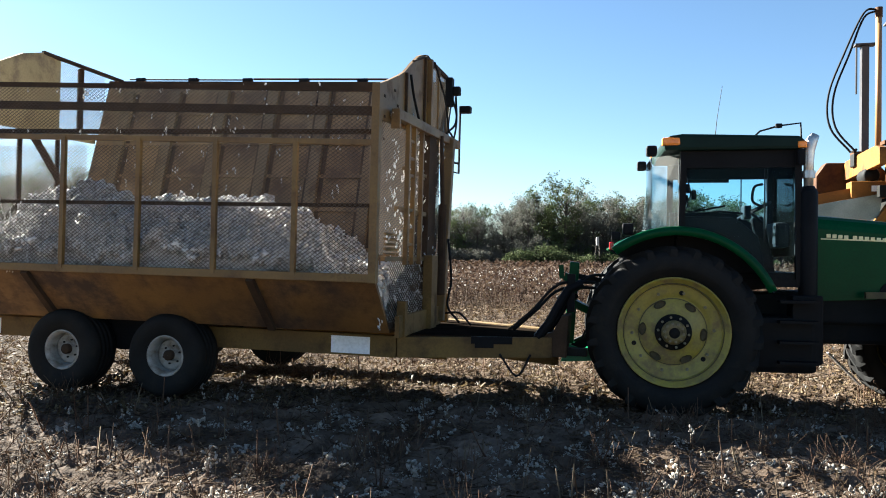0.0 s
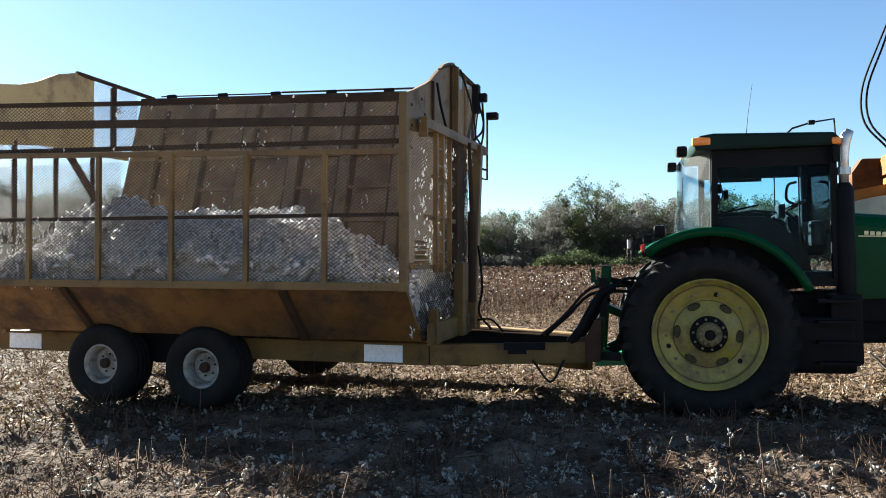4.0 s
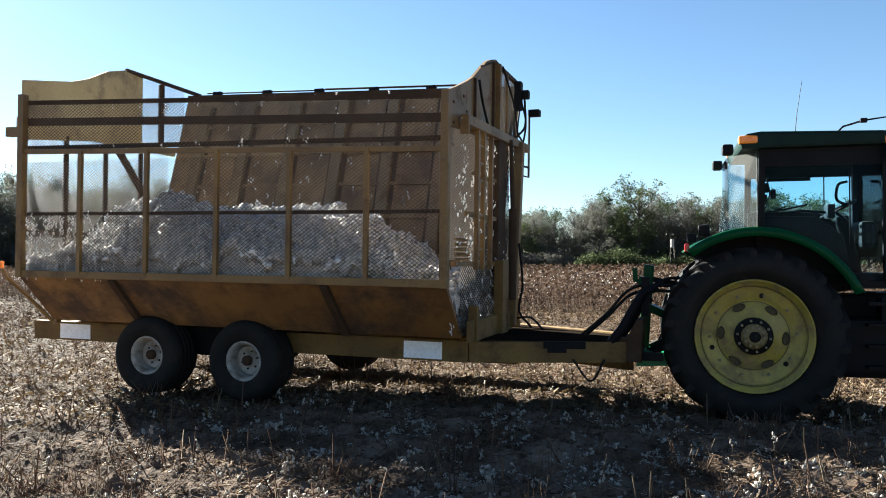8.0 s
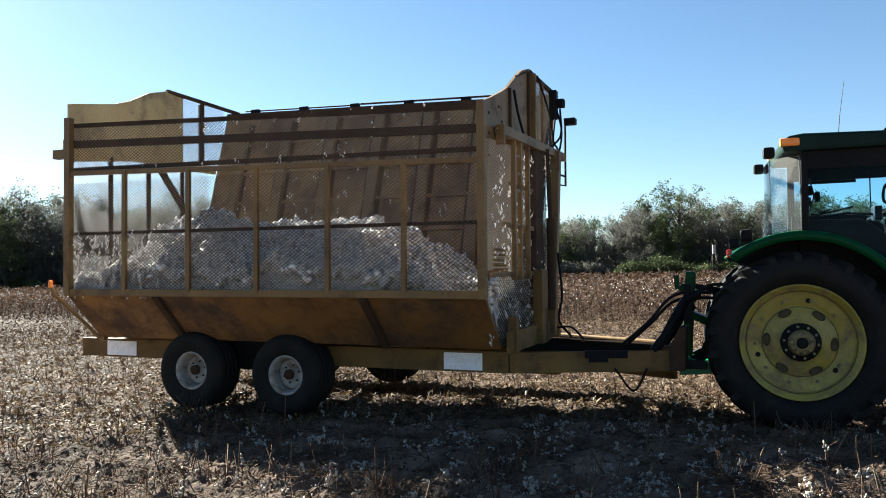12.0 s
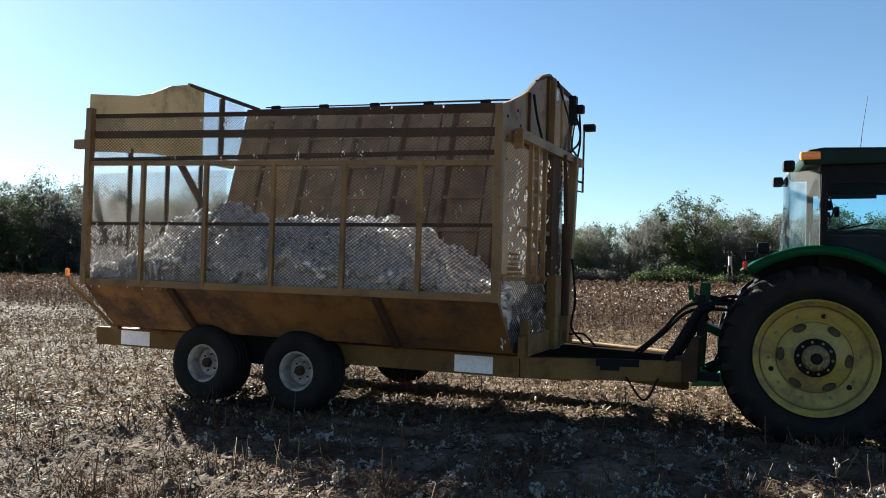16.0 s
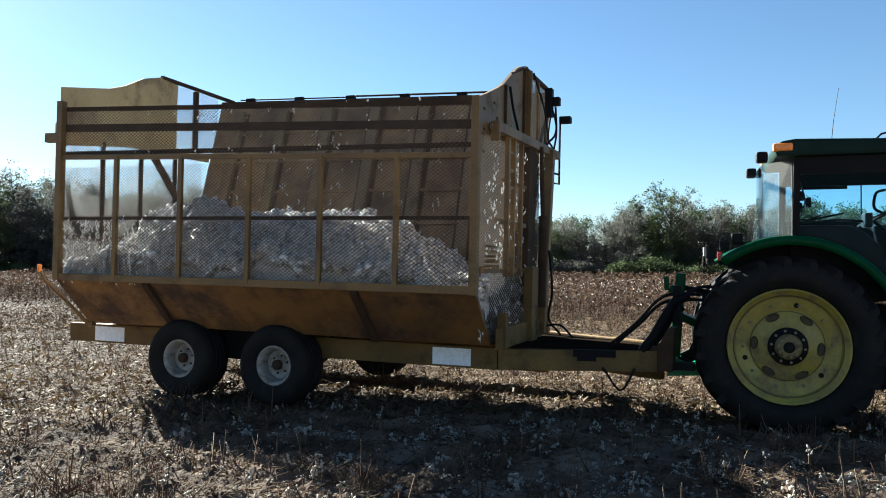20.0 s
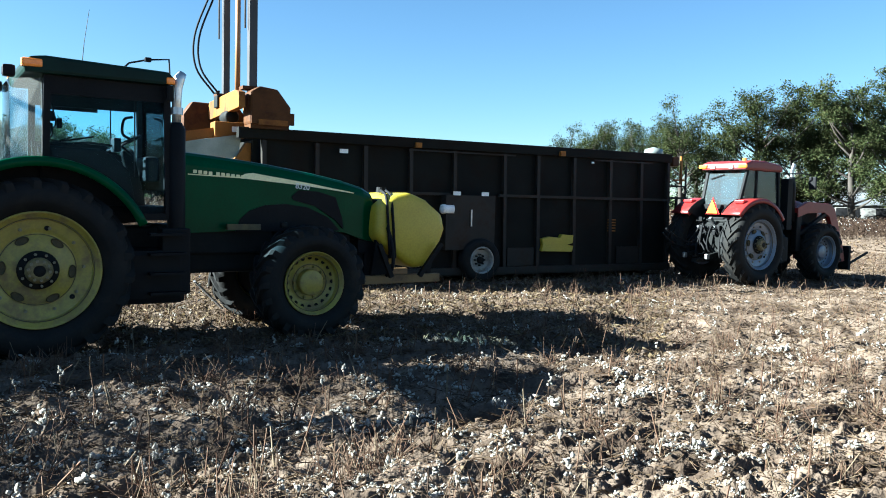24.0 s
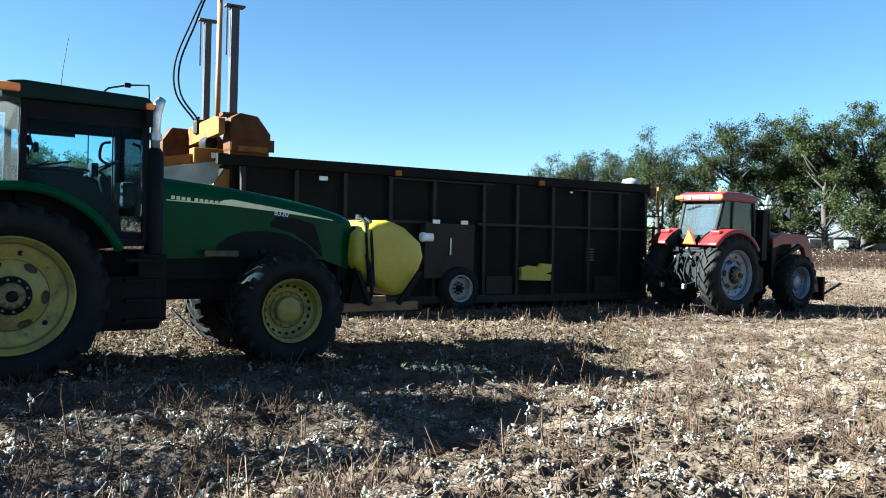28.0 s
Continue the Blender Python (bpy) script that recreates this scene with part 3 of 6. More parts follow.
for py in (0.72, 2.8):
    part("front_leg", B((0.1, py, 1.0), (0.1, 0.1, 0.4)), M_CHASSIS, trailer)
part("front_mast", B((0.12, 1.88, 1.25), (0.12, 0.3, 0.95), bevel=0.01), M_CHASSIS, trailer)
b = bmesh.new()
bar(b, (0.12, 2.42, 0.85), (0.12, 2.8, 3.34), 0.13, 0.13, bevel=0.01)
part("dump_mast", b, M_TYELLOW, trailer, "yellow-brown dump lift mast")
b = bmesh.new()
tube(b, [(0.16, 2.3, 1.2), (0.16, 2.28, 2.4)], 0.055, 12)
tube(b, [(0.16, 2.28, 2.4), (0.14, 2.2, 3.3)], 0.03, 10)
part("dump_cylinder", b, M_DARKRAIL, trailer)
part("valve_box", B((0.06, 2.95, 4.03), (0.1, 0.14, 0.4), bevel=0.01), M_BLACK, trailer)
part("work_lamp", B((0.14, 2.98, 4.05), (0.14, 0.12, 0.12), bevel=0.02), M_BLACK, trailer, "black work lamp")
part("lamp_arm", T([(0.04, 3.0, 2.93), (0.12, 3.39, 2.93), (0.12, 3.39, 3.85)], 0.018), M_BLACK, trailer)
part("lamp_arm", T([(0.04, 3.0, 3.07), (0.12, 3.39, 3.07)], 0.016), M_BLACK, trailer)
part("lamp_head", B((0.2, 3.39, 3.86), (0.17, 0.14, 0.1), bevel=0.02), M_BLACK, trailer, "black arm lamp")


def hose(parent, pts, r=0.014, name="hose"):
    """A rubber hose bent smoothly through its points."""
    v = [Vector(p) for p in pts]
    v = [v[0] * 2 - v[1]] + v + [v[-1] * 2 - v[-2]]
    out = []
    for i in range(1, len(v) - 2):
        for k in range(6):
            t = k / 6
            p0, p1, p2, p3 = v[i - 1], v[i], v[i + 1], v[i + 2]
            out.append(0.5 * ((2 * p1) + (p2 - p0) * t + (2 * p0 - 5 * p1 + 4 * p2 - p3) * t * t + (3 * p1 - p0 - 3 * p2 + p3) * t ** 3))
    out.append(v[-2])
    return part(name, T(out, r, 6), M_HOSE, parent, "", True)


hose(trailer, [(0.1, 2.9, 3.9), (0.1, 2.75, 3.5), (0.12, 2.95, 3.38), (0.1, 3.05, 3.1)])
hose(trailer, [(0.05, 1.0, 3.84), (0.06, 1.12, 3.6), (0.07, 1.34, 3.36)], 0.016)
hose(trailer, [(0.1, 1.9, 4.2), (0.14, 2.35, 3.8), (0.14, 2.6, 3.4)], 0.014)
hose(trailer, [(0.14, 3.0, 3.98), (0.16, 2.95, 3.6), (0.02, 2.95, 3.42), (0.12, 3.0, 3.25), (0.1, 3.0, 3.05)], 0.016)
hose(trailer, [(0.1, 2.9, 4.0), (0.16, 3.0, 3.65), (0.1, 3.0, 3.25)])
hose(trailer, [(0.2, 2.5, 1.95), (0.25, 2.52, 1.4), (0.22, 2.46, 1.05), (0.42, 2.3, 0.85)], 0.016)
hose(trailer, [(0.2, 2.45, 0.95), (0.42, 2.3, 0.97), (0.62, 2.1, 0.84)])
hose(trailer, [(1.15, 1.2, 0.6), (1.35, 1.25, 0.35), (1.5, 1.3, 0.6)])
hose(trailer, [(1.2, 1.5, 0.85), (1.48, 1.52, 1.1), (1.78, 1.6, 1.42), (2.2, 1.8, 1.45)], 0.02)
hose(trailer, [(1.25, 1.6, 0.85), (1.5, 1.6, 1.08), (1.8, 1.7, 1.36), (2.3, 1.9, 1.38)], 0.02)


# ---- the cotton heap in the trailer ----
def heap_height(x, y):
    ridge = float(np.interp(x, [-5.8, -5.4, -4.9, -4.3, -3.4, -2.9, -2.2, -1.6, -1.1, -0.5, 0], [1.5, 1.65, 1.95, 2.2, 2.24, 2.22, 2.3, 2.12, 1.82, 1.44, 1.15]))
    s = min(1.0, max(0.0, y / float(np.interp(x, [-4.3, -3.3], [1.3, 0.95]))))
    near = min(1.56, ridge)
    z = near + (ridge - near) * math.sin(s * math.pi / 2) ** 0.75
    if y > 1.4:
        z -= 0.12 * (y - 1.4)
    low = float(np.interp(x, [-5.8, -5.2, -4.6, -4.0, -3.5, -3.0], [0.0, 0.1, 0.3, 0.42, 0.25, 0.0]))
    z += low * math.exp(-((y - 0.5) / 0.28) ** 2) - 0.25 * low * math.exp(-((y - 1.05) / 0.22) ** 2)
    p = Vector((x, y, 0))
    return z + 0.10 * noise.noise(p * 1.3) + 0.15 * noise.noise(p * 3.1) + 0.13 * noise.noise(p * 7.5) + 0.085 * noise.noise(p * 17)


heap = thing("cotton_heap", TRAILER, "heap of loose white seed cotton lying in the trailer", "cotton", kind="stuff")
b = bmesh.new()
NX, NY = 260, 96
grid = []
for i in range(NX + 1):
    col = []
    for j in range(NY + 1):
        x, y = -5.77 + 5.7 * i / NX, 0.05 + 2.4 * j / NY
        z = heap_height(x, y) if j else 1.3
        col.append(b.verts.new((x, max(y, 0.07 + (1.44 - z)) + max(0.0, (z - 1.2)) * 0.28 * (j / NY), z)))
    grid.append(col)
for i in range(NX):
    for j in range(NY):
        b.faces.new((grid[i][j], grid[i + 1][j], grid[i + 1][j + 1], grid[i][j + 1]))
part("heap_body", b, M_COTTON, heap, "", True)
rnd = random.Random(5)
rng = np.random.default_rng(5)
spots = []
for k in range(27000):
    x, y = rnd.uniform(-5.7, -0.2), 0.07 + 2.2 * rnd.random() ** 2.0
    z = heap_height(x, y)
    if z < 1.42:
        continue
    spots.append((x, y + max(0.0, (z - 1.2)) * 0.28 * ((y - 0.05) / 2.4), z + rnd.uniform(-0.02, 0.05)))
soup("tuft", *stamp(SMALL_LUMPS, spots, rng.uniform(0.014, 0.045, (len(spots), 1)) * rng.uniform(0.55, 1.6, (len(spots), 3)), turns(rng, len(spots)), rng), M_COTTON, heap)
# burrs and leaf scraps among the cotton, also imitating its shaded gaps
bits = [(q[0] + rnd.uniform(-.02, .02), q[1] - rnd.uniform(0.0, 0.03), q[2] + rnd.uniform(0.0, 0.035)) for q in rnd.sample(spots, 7000)]
M_BURRGAP = mat("burr_and_gap_brown", (0.1, 0.065, 0.04), (0.05, 0.032, 0.02), 0.9, scale=20, bump=0, spec=0.1)
soup("burrs_and_gaps", *stamp([LEAF, QUAD], bits, rng.uniform(0.012, 0.04, len(bits)), turns(rng, len(bits)), rng), M_BURRGAP, heap)
spots = [(rnd.uniform(-0.55, -0.12), rnd.uniform(0.42, 2.5), rnd.uniform(0.9, 1.6)) for k in range(900)]
spots = [q for q in spots if q[1] > 0.17 + (1.44 - q[2])]
soup("packed_tuft", *stamp(SMALL_LUMPS, spots, rng.uniform(0.02, 0.055, (len(spots), 1)) * (1, 1, 0.85), turns(rng, len(spots)), rng), M_COTTON, heap)
# tufts caught on rails, mesh and the front frame
caught = thing("caught_cotton", TRAILER, "tufts of cotton caught on the trailer's mesh and rails", "cotton", kind="stuff")
spots = []
for k in range(620):
    q = rnd.random()
    if q < 0.32:
        c = (rnd.uniform(-0.02, 0.09), rnd.uniform(0.3, 2.6), rnd.uniform(1.0, 3.4))
    elif q < 0.36:
        c = (rnd.uniform(-5.7, -0.3), 0.05, rnd.choice((3.08, 3.56, 3.33)))
    elif q < 0.56:
        p = FAR0.lerp(FAR1, rnd.uniform(0.3, 0.95))
        c = (rnd.uniform(-5.4, -0.3), p.y - 0.04, p.z)
    else:
        c = (rnd.uniform(-5.75, -4.3), 0.03, 1.5 + 0.75 * rnd.random() ** 1.3)
    for i in range(rnd.randint(1, 6)):
        spots.append((c[0] + rnd.uniform(-.03, .03), c[1] + rnd.uniform(-.01, .01), c[2] - 0.022 * i))
soup("tuft", *stamp(LUMPS, spots, rng.uniform(0.004, 0.013, (len(spots), 1)) * (0.9, 0.6, 2.0), turns(rng, len(spots), 0.6), rng), M_COTTON, caught, True)


# ---- tractors ----
M_GREEN = mat("green_tractor_paint", (0.0020, 0.0522, 0.0162), (0.0016, 0.0378, 0.0114), 0.3, scale=2, bump=0.02, spec=0.1)
M_BRIGHTGREEN = mat("fresh_green_paint", (0.01, 0.24, 0.09), (0.01, 0.2, 0.07), 0.4, scale=4, bump=0.03)
M_JYELLOW = mat("yellow_wheel_paint", (0.2880, 0.2430, 0.0315), (0.2160, 0.1755, 0.0270), 0.42, scale=3, bump=0.06, dirt=(0.1530, 0.1125, 0.0495), dirt_amount=0.5, dirt_scale=4)
# roof green, darker and greyer than the body green
M_CABROOF = mat("dark_green_roof", (0.006, 0.02, 0.015), (0.004, 0.014, 0.011), 0.5, scale=2, bump=0.02, spec=0.12)
M_STRIPE = mat("yellow_decal", (0.78, 0.74, 0.42), (0.72, 0.67, 0.36), 0.35, scale=5, bump=0)
M_HUBBOLT = mat("dull_bolt_heads", (0.16, 0.14, 0.09), (0.1, 0.085, 0.05), 0.5, 0.3, scale=12, bump=0)
M_SLOT = mat("dirty_yellow_slot", (0.0800, 0.0640, 0.0200), (0.0400, 0.0320, 0.0120), 0.7, scale=9)
M_RED = mat("red_tractor_paint", (0.17, 0.016, 0.014), (0.12, 0.012, 0.011), 0.4, scale=2, bump=0.03, dirt=(0.1, 0.04, 0.035), dirt_amount=0.2, dirt_scale=3, spec=0.3)
M_SILVER = mat("silver_wheel_paint", (0.1620, 0.1860, 0.2310), (0.1200, 0.1395, 0.1782), 0.4, 0.3, scale=4, bump=0.05, dirt=(0.1500, 0.1364, 0.1188), dirt_amount=0.3, dirt_scale=4)
M_CHROME = mat("chrome_pipe", (0.75, 0.74, 0.72), (0.55, 0.54, 0.52), 0.42, 0.85, scale=8, bump=0.03)
M_CASTIRON = mat("dark_cast_iron", (0.0076, 0.0082, 0.0082), (0.0044, 0.0050, 0.0050), 0.7, scale=4, dirt=(0.0189, 0.0158, 0.0126), dirt_amount=0.3, dirt_scale=3, spec=0.15)
M_INTERIOR = mat("dark_cab_trim", (0.0048, 0.0052, 0.0068), (0.0032, 0.0036, 0.0048), 0.7, scale=5, spec=0.2)
M_REDLENS = mat("red_lens", (0.6, 0.02, 0.02), (0.5, 0.02, 0.02), 0.2, bump=0)
M_WHITE = mat("white_plastic", (0.8, 0.8, 0.78), (0.7, 0.7, 0.68), 0.4, scale=5, bump=0.03)
M_GLASS = glass("tinted_cab_glass", (0.8, 0.92, 0.98), 0.998, ior=1.1)
# white diffuse mixed in to imitate the pale reflection in the corner panes
M_GLASSPALE = glass("pale_corner_glass", (0.8, 0.9, 0.95), 0.86)
# wheel yellow darkened to carry the shade inside the recessed slots
M_SLOTSHADE = mat("shaded_wheel_slot", (0.0540, 0.0410, 0.0125), (0.0324, 0.0251, 0.0086), 0.8, scale=9)
M_HUBPLATE = mat("greasy_yellow_hub", (0.2, 0.16, 0.05), (0.12, 0.09, 0.035), 0.6, scale=8, dirt=(0.03, 0.024, 0.014), dirt_amount=0.5, dirt_scale=9)
M_TANK = mat("yellow_poly_tank", (0.4675, 0.3740, 0.0255), (0.3995, 0.3145, 0.0255), 0.45, scale=1.5, bump=0.08, dirt=(0.2975, 0.2295, 0.0680), dirt_amount=0.2, dirt_scale=2, translucent=0.15)


def tread_bar(outer, width, lugs, side, bar_h=0.045):
    """One slanted tread bar, from the shoulder to past the middle."""
    bm = bmesh.new()
    c = outer - bar_h
    da = math.tau / lugs * 1.05
    y0, y1 = (-0.012, width * 0.56) if side == 0 else (width + 0.012, width * 0.44)
    rows = []
    for a, y, r0, r1 in ((0, y0, c - 0.09, c + bar_h * 0.2), (da * 0.1, y0 + (y1 - y0) * 0.12, c - 0.03, outer - 0.006), (da * 0.55, y0 + (y1 - y0) * 0.55, c - 0.02, outer), (da, y1, c - 0.02, outer)):
        hw = 0.034 / outer
        rows.append([bm.verts.new((r * math.cos(q), y, r * math.sin(q))) for q, r in ((a - hw * 1.5, r0), (a - hw, r1), (a + hw, r1), (a + hw * 1.5, r0))])
    for p, q in zip(rows, rows[1:]):
        for i in range(3):
            bm.faces.new((p[i], p[i + 1], q[i + 1], q[i]))
    bm.faces.new(rows[0])
    bm.faces.new(rows[-1])
    bmesh.ops.recalc_face_normals(bm, faces=bm.faces)
    me = bpy.data.meshes.new("tread_bar")
    bm.to_mesh(me)
    bm.free()
    me.materials.append(M_TYRE)
    return me


def farm_tyre(outer, inner, width, bar_h=0.045):
    """Tractor tyre round the y axis, outer wall at y = 0."""
    bm = bmesh.new()
    w = width
    c = outer - bar_h
    lathe(bm, [(inner, 0.06), (inner + 0.02, 0.02), (inner + 0.09, -0.02), (inner + 0.2 * (c - inner) + 0.05, -0.035), (c - 0.09, -0.02), (c - 0.03, 0.02), (c, 0.07),
               (c + 0.008, w / 2), (c, w - 0.07), (c - 0.03, w - 0.02), (c - 0.09, w + 0.02), (inner + 0.12, w + 0.03), (inner + 0.02, w - 0.02), (inner, w - 0.06)], 64)
    bmesh.ops.recalc_face_normals(bm, faces=bm.faces)
    return bm


def farm_wheel(parent, at, outer, rim_r, width, lugs, paint, kind, flip=False, spin=0.0):
    """A tractor wheel; its outer rim flange lies at y = 0 and it faces -y."""
    m = Matrix.Translation(at) @ (pose(0, 0, 0, 0, 0, 180) if flip else Matrix.Identity(4)) @ pose(0, 0, 0, 0, spin, 0)
    if kind == "rear":
        prof = [(0.001, 0.055), (0.19, 0.055), (0.20, 0.075), (0.27, 0.085), (0.37, 0.125), (0.385, 0.135), (0.40, 0.125), (0.45, 0.115), (0.535, 0.1)]
    else:
        prof = [(0.001, 0.2), (0.2, 0.2), (0.215, 0.2), (0.24, 0.2), (0.28, 0.195), (0.33, 0.17), (0.36, 0.14)]
    k = rim_r / (0.62 if kind == "rear" else 0.415)
    prof = [(r * k, y) for r, y in prof]
    disc = part("wheel", lathe(bmesh.new(), prof, 56), paint, parent, "painted steel wheel disc", True, m)
    part("rim", lathe(bmesh.new(), [(prof[-1][0], prof[-1][1]), (rim_r * 0.885, 0.06), (rim_r * 0.9, 0.055), (rim_r * 0.96, 0.02), (rim_r * 0.985, 0.0), (rim_r, 0.004), (rim_r * 1.005, 0.03), (rim_r * 0.93, 0.07), (rim_r * 0.92, width - 0.07), (rim_r, width - 0.02)], 64), paint, disc, "", True)
    part("tyre", farm_tyre(outer, rim_r * 0.99, width), M_TYRE, disc, "black lugged tractor tyre, dusty", True)
    for side in (0, 1):
        bar_mesh = tread_bar(outer, width, lugs, side)
        for i in range(lugs):
            shared("tread_bar", bar_mesh, disc, pose(0, 0, 0, 0, -360 / lugs * (i + 0.5 * side), 0))
    for q, y in ((0.885 * rim_r, 0.052), (prof[-3][0] * 0.94 if kind == "rear" else prof[2][0] * 1.1, prof[-4][1] - 0.012 if kind == "rear" else 0.165)):
        part("seam", lathe(bmesh.new(), [(q - 0.005, y + 0.01), (q - 0.004, y), (q + 0.004, y), (q + 0.005, y + 0.01)], 48), M_SLOT, disc)
    nut = bpy.data.meshes.new("bolt")
    b = lathe(bmesh.new(), [(0.001, -0.022), (0.017, -0.022), (0.02, 0.012)], 6)
    b.to_mesh(nut)
    b.free()
    nut.materials.append(M_HUBBOLT if kind == 'rear' else paint)
    dark = bpy.data.meshes.new("hole")
    b = lathe(bmesh.new(), [(0.001, -0.006), (0.025, -0.006), (0.028, 0.006)], 12)
    b.to_mesh(dark)
    b.free()
    dark.materials.append(M_CASTIRON)
    if kind == "rear":
        for i in range(10):
            t = math.tau * (i + 0.3) / 10
            shared("bolt", nut, disc, Matrix.Translation((0.45 * k * math.cos(t), 0.112, 0.45 * k * math.sin(t))))
        for i in range(3):
            t = math.tau * i / 3 + 1.5
            shared("hole", dark, disc, Matrix.Translation((0.45 * k * math.cos(t), 0.112, 0.45 * k * math.sin(t))))
        oval = bpy.data.meshes.new("slot")
        b = bmesh.new()
        lathe(b, [(0.001, 0.0), (0.048, -0.002), (0.052, -0.014), (0.058, -0.016), (0.062, 0.0), (0.064, 0.02)], 20)
        bmesh.ops.scale(b, vec=(0.62, 1, 1.12), verts=b.verts)
        b.to_mesh(oval)
        b.free()
        oval.materials.append(M_SLOTSHADE)
        for i in range(6):
            t = math.tau * i / 6 + 0.06
            shared("slot", oval, disc, Matrix.Translation((0.335 * k * math.cos(t), 0.1, 0.335 * k * math.sin(t))) @ pose(0, 0, 0, 0, -math.degrees(t), 0))
        hub = part("hub", lathe(bmesh.new(), [(0.001, -0.06), (0.055, -0.06), (0.065, -0.04), (0.07, 0.0), (0.12, 0.01), (0.125, 0.03), (0.195, 0.035), (0.2, 0.06)], 32), M_CASTIRON, disc, "greasy dark wheel hub", True)
        part("hub_plate", lathe(bmesh.new(), [(0.058, -0.066), (0.062, -0.07), (0.125, -0.02), (0.135, 0.0), (0.13, 0.03)], 32), M_HUBPLATE, disc, "greasy yellow hub plate", True)
        silver = bpy.data.meshes.new("bolt")
        b = lathe(bmesh.new(), [(0.001, -0.02), (0.014, -0.02), (0.016, 0.012)], 6)
        b.to_mesh(silver)
        b.free()
        silver.materials.append(M_HUBBOLT)
        for rr, n in ((0.165, 10), (0.1, 10)):
            for i in range(n):
                t = math.tau * i / n
                shared("bolt", silver, hub, Matrix.Translation((rr * math.cos(t), 0.03 if rr > 0.12 else -0.04, rr * math.sin(t))))
    else:
        part("hub_cap", lathe(bmesh.new(), [(0.001, 0.1), (0.145, 0.1), (0.16, 0.11), (0.165, 0.13), (0.168, 0.2)], 32), paint, disc, "round painted hub cap", True)
        for i in range(10):
            t = math.tau * i / 10
            shared("bolt", nut, disc, Matrix.Translation((0.2 * math.cos(t), 0.19, 0.2 * math.sin(t))))
        for i in range(20):
            t = math.tau * i / 20
            shared("hole", dark, disc, Matrix.Translation((0.31 * math.cos(t), 0.176, 0.31 * math.sin(t))))
    return disc


def arc_strip(cx, cz, r, a0, a1, y0, y1, thick=0.025, n=20, lip=0.1):
    """A fender: a bent sheet over a wheel, with a turned-down outer lip."""
    bm = bmesh.new()
    rows = []
    for i in range(n + 1):
        a = radians(a0 + (a1 - a0) * i / n)
        ca, sa = math.cos(a), math.sin(a)
        rows.append([bm.verts.new((cx + q * ca, y, cz + q * sa)) for q, y in ((r - lip, y0), (r - 0.012, y0 + 0.004), (r, y0 + 0.03), (r, y1), (r - thick, y1), (r - thick, y0 + 0.03), (r - lip, y0 + 0.012))])
    for p, q in zip(rows, rows[1:]):
        for i in range(7):
            bm.faces.new((p[i], p[(i + 1) % 7], q[(i + 1) % 7], q[i]))
    bm.faces.new(rows[0])
    bm.faces.new(rows[-1])
    bmesh.ops.recalc_face_normals(bm, faces=bm.faces)
    return bm


def pane(poly, y, axis='y', thick=0.006):
    return P(poly, y, y + thick, axis)


def loft(bm, rings):
    """A closed skin through rings of equal count."""
    vs = [[bm.verts.new(p) for p in r] for r in rings]
    n = len(vs[0])
    for a, b in zip(vs, vs[1:]):
        for i in range(n):
            bm.faces.new((a[i], a[(i + 1) % n], b[(i + 1) % n], b[i]))
    bm.faces.new(vs[0])
    bm.faces.new(vs[-1])
    bmesh.ops.recalc_face_normals(bm, faces=bm.faces)
    return bm


def text_part(words, size, material, parent, m, name="lettering"):
    cu = bpy.data.curves.new("words", 'FONT')
    cu.body, cu.size, cu.extrude = words, size, 0.003
    tmp = bpy.data.objects.new("words", cu)
    scene.collection.objects.link(tmp)
    me = bpy.data.meshes.new_from_object(tmp.evaluated_get(bpy.context.evaluated_depsgraph_get()))
    bpy.data.objects.remove(tmp)
    me.materials.clear()
    me.materials.append(material)
    return shared(name, me, parent, m)


JD = pose(2.54, 8.6, 0, 0, 0, -10)
jd = thing("green_tractor", JD, "large green row-crop tractor with yellow wheels, dusty", "tractor")
farm_wheel(jd, (-0.01, 0, 0.905), 0.95, 0.605, 0.52, 22, M_JYELLOW, "rear", False, 8)
farm_wheel(jd, (-0.01, 2.06, 0.91), 0.955, 0.62, 0.52, 22, M_JYELLOW, "rear", True)
farm_wheel(jd, (3.05, 0.02, 0.65), 0.715, 0.395, 0.42, 20, M_JYELLOW, "front")
farm_wheel(jd, (3.02, 2.04, 0.67), 0.715, 0.415, 0.42, 20, M_JYELLOW, "front", True)
# made-up drum that keeps the inside of the far front wheel dark
part("rim_cover_drum", lathe(bmesh.new(), [(0.05, 1.3), (0.16, 1.36), (0.18, 1.5), (0.36, 1.56), (0.385, 1.6), (0.38, 1.72)], 32, 'y', (3.02, 0, 0.67)), M_CASTIRON, jd, "dark drum made up to cover the far wheel's yellow rim", True)
part("rear_axle", lathe(bmesh.new(), [(0.09, 0.3), (0.09, 0.6), (0.2, 0.7), (0.2, 1.3), (0.09, 1.4), (0.09, 1.75)], 20, 'y', (0, 0, 0.93)), M_CASTIRON, jd)
part("front_axle", B((2.98, 1.03, 0.69), (0.22, 1.3, 0.2), bevel=0.03), M_CASTIRON, jd)
part("transmission", B((0.6, 1.03, 0.95), (2.0, 0.7, 0.75), bevel=0.06), M_CASTIRON, jd)
part("engine_block", B((2.6, 1.03, 1.05), (2.6, 0.55, 0.6), bevel=0.05), M_CASTIRON, jd)
part("engine_side", B((2.2, 0.72, 1.2), (1.1, 0.1, 0.42), bevel=0.03), M_CASTIRON, jd)
part("fuel_tank", B((1.05, 0.45, 0.78), (0.95, 0.5, 0.62), bevel=0.07), M_BLACK, jd, "black side fuel tank")
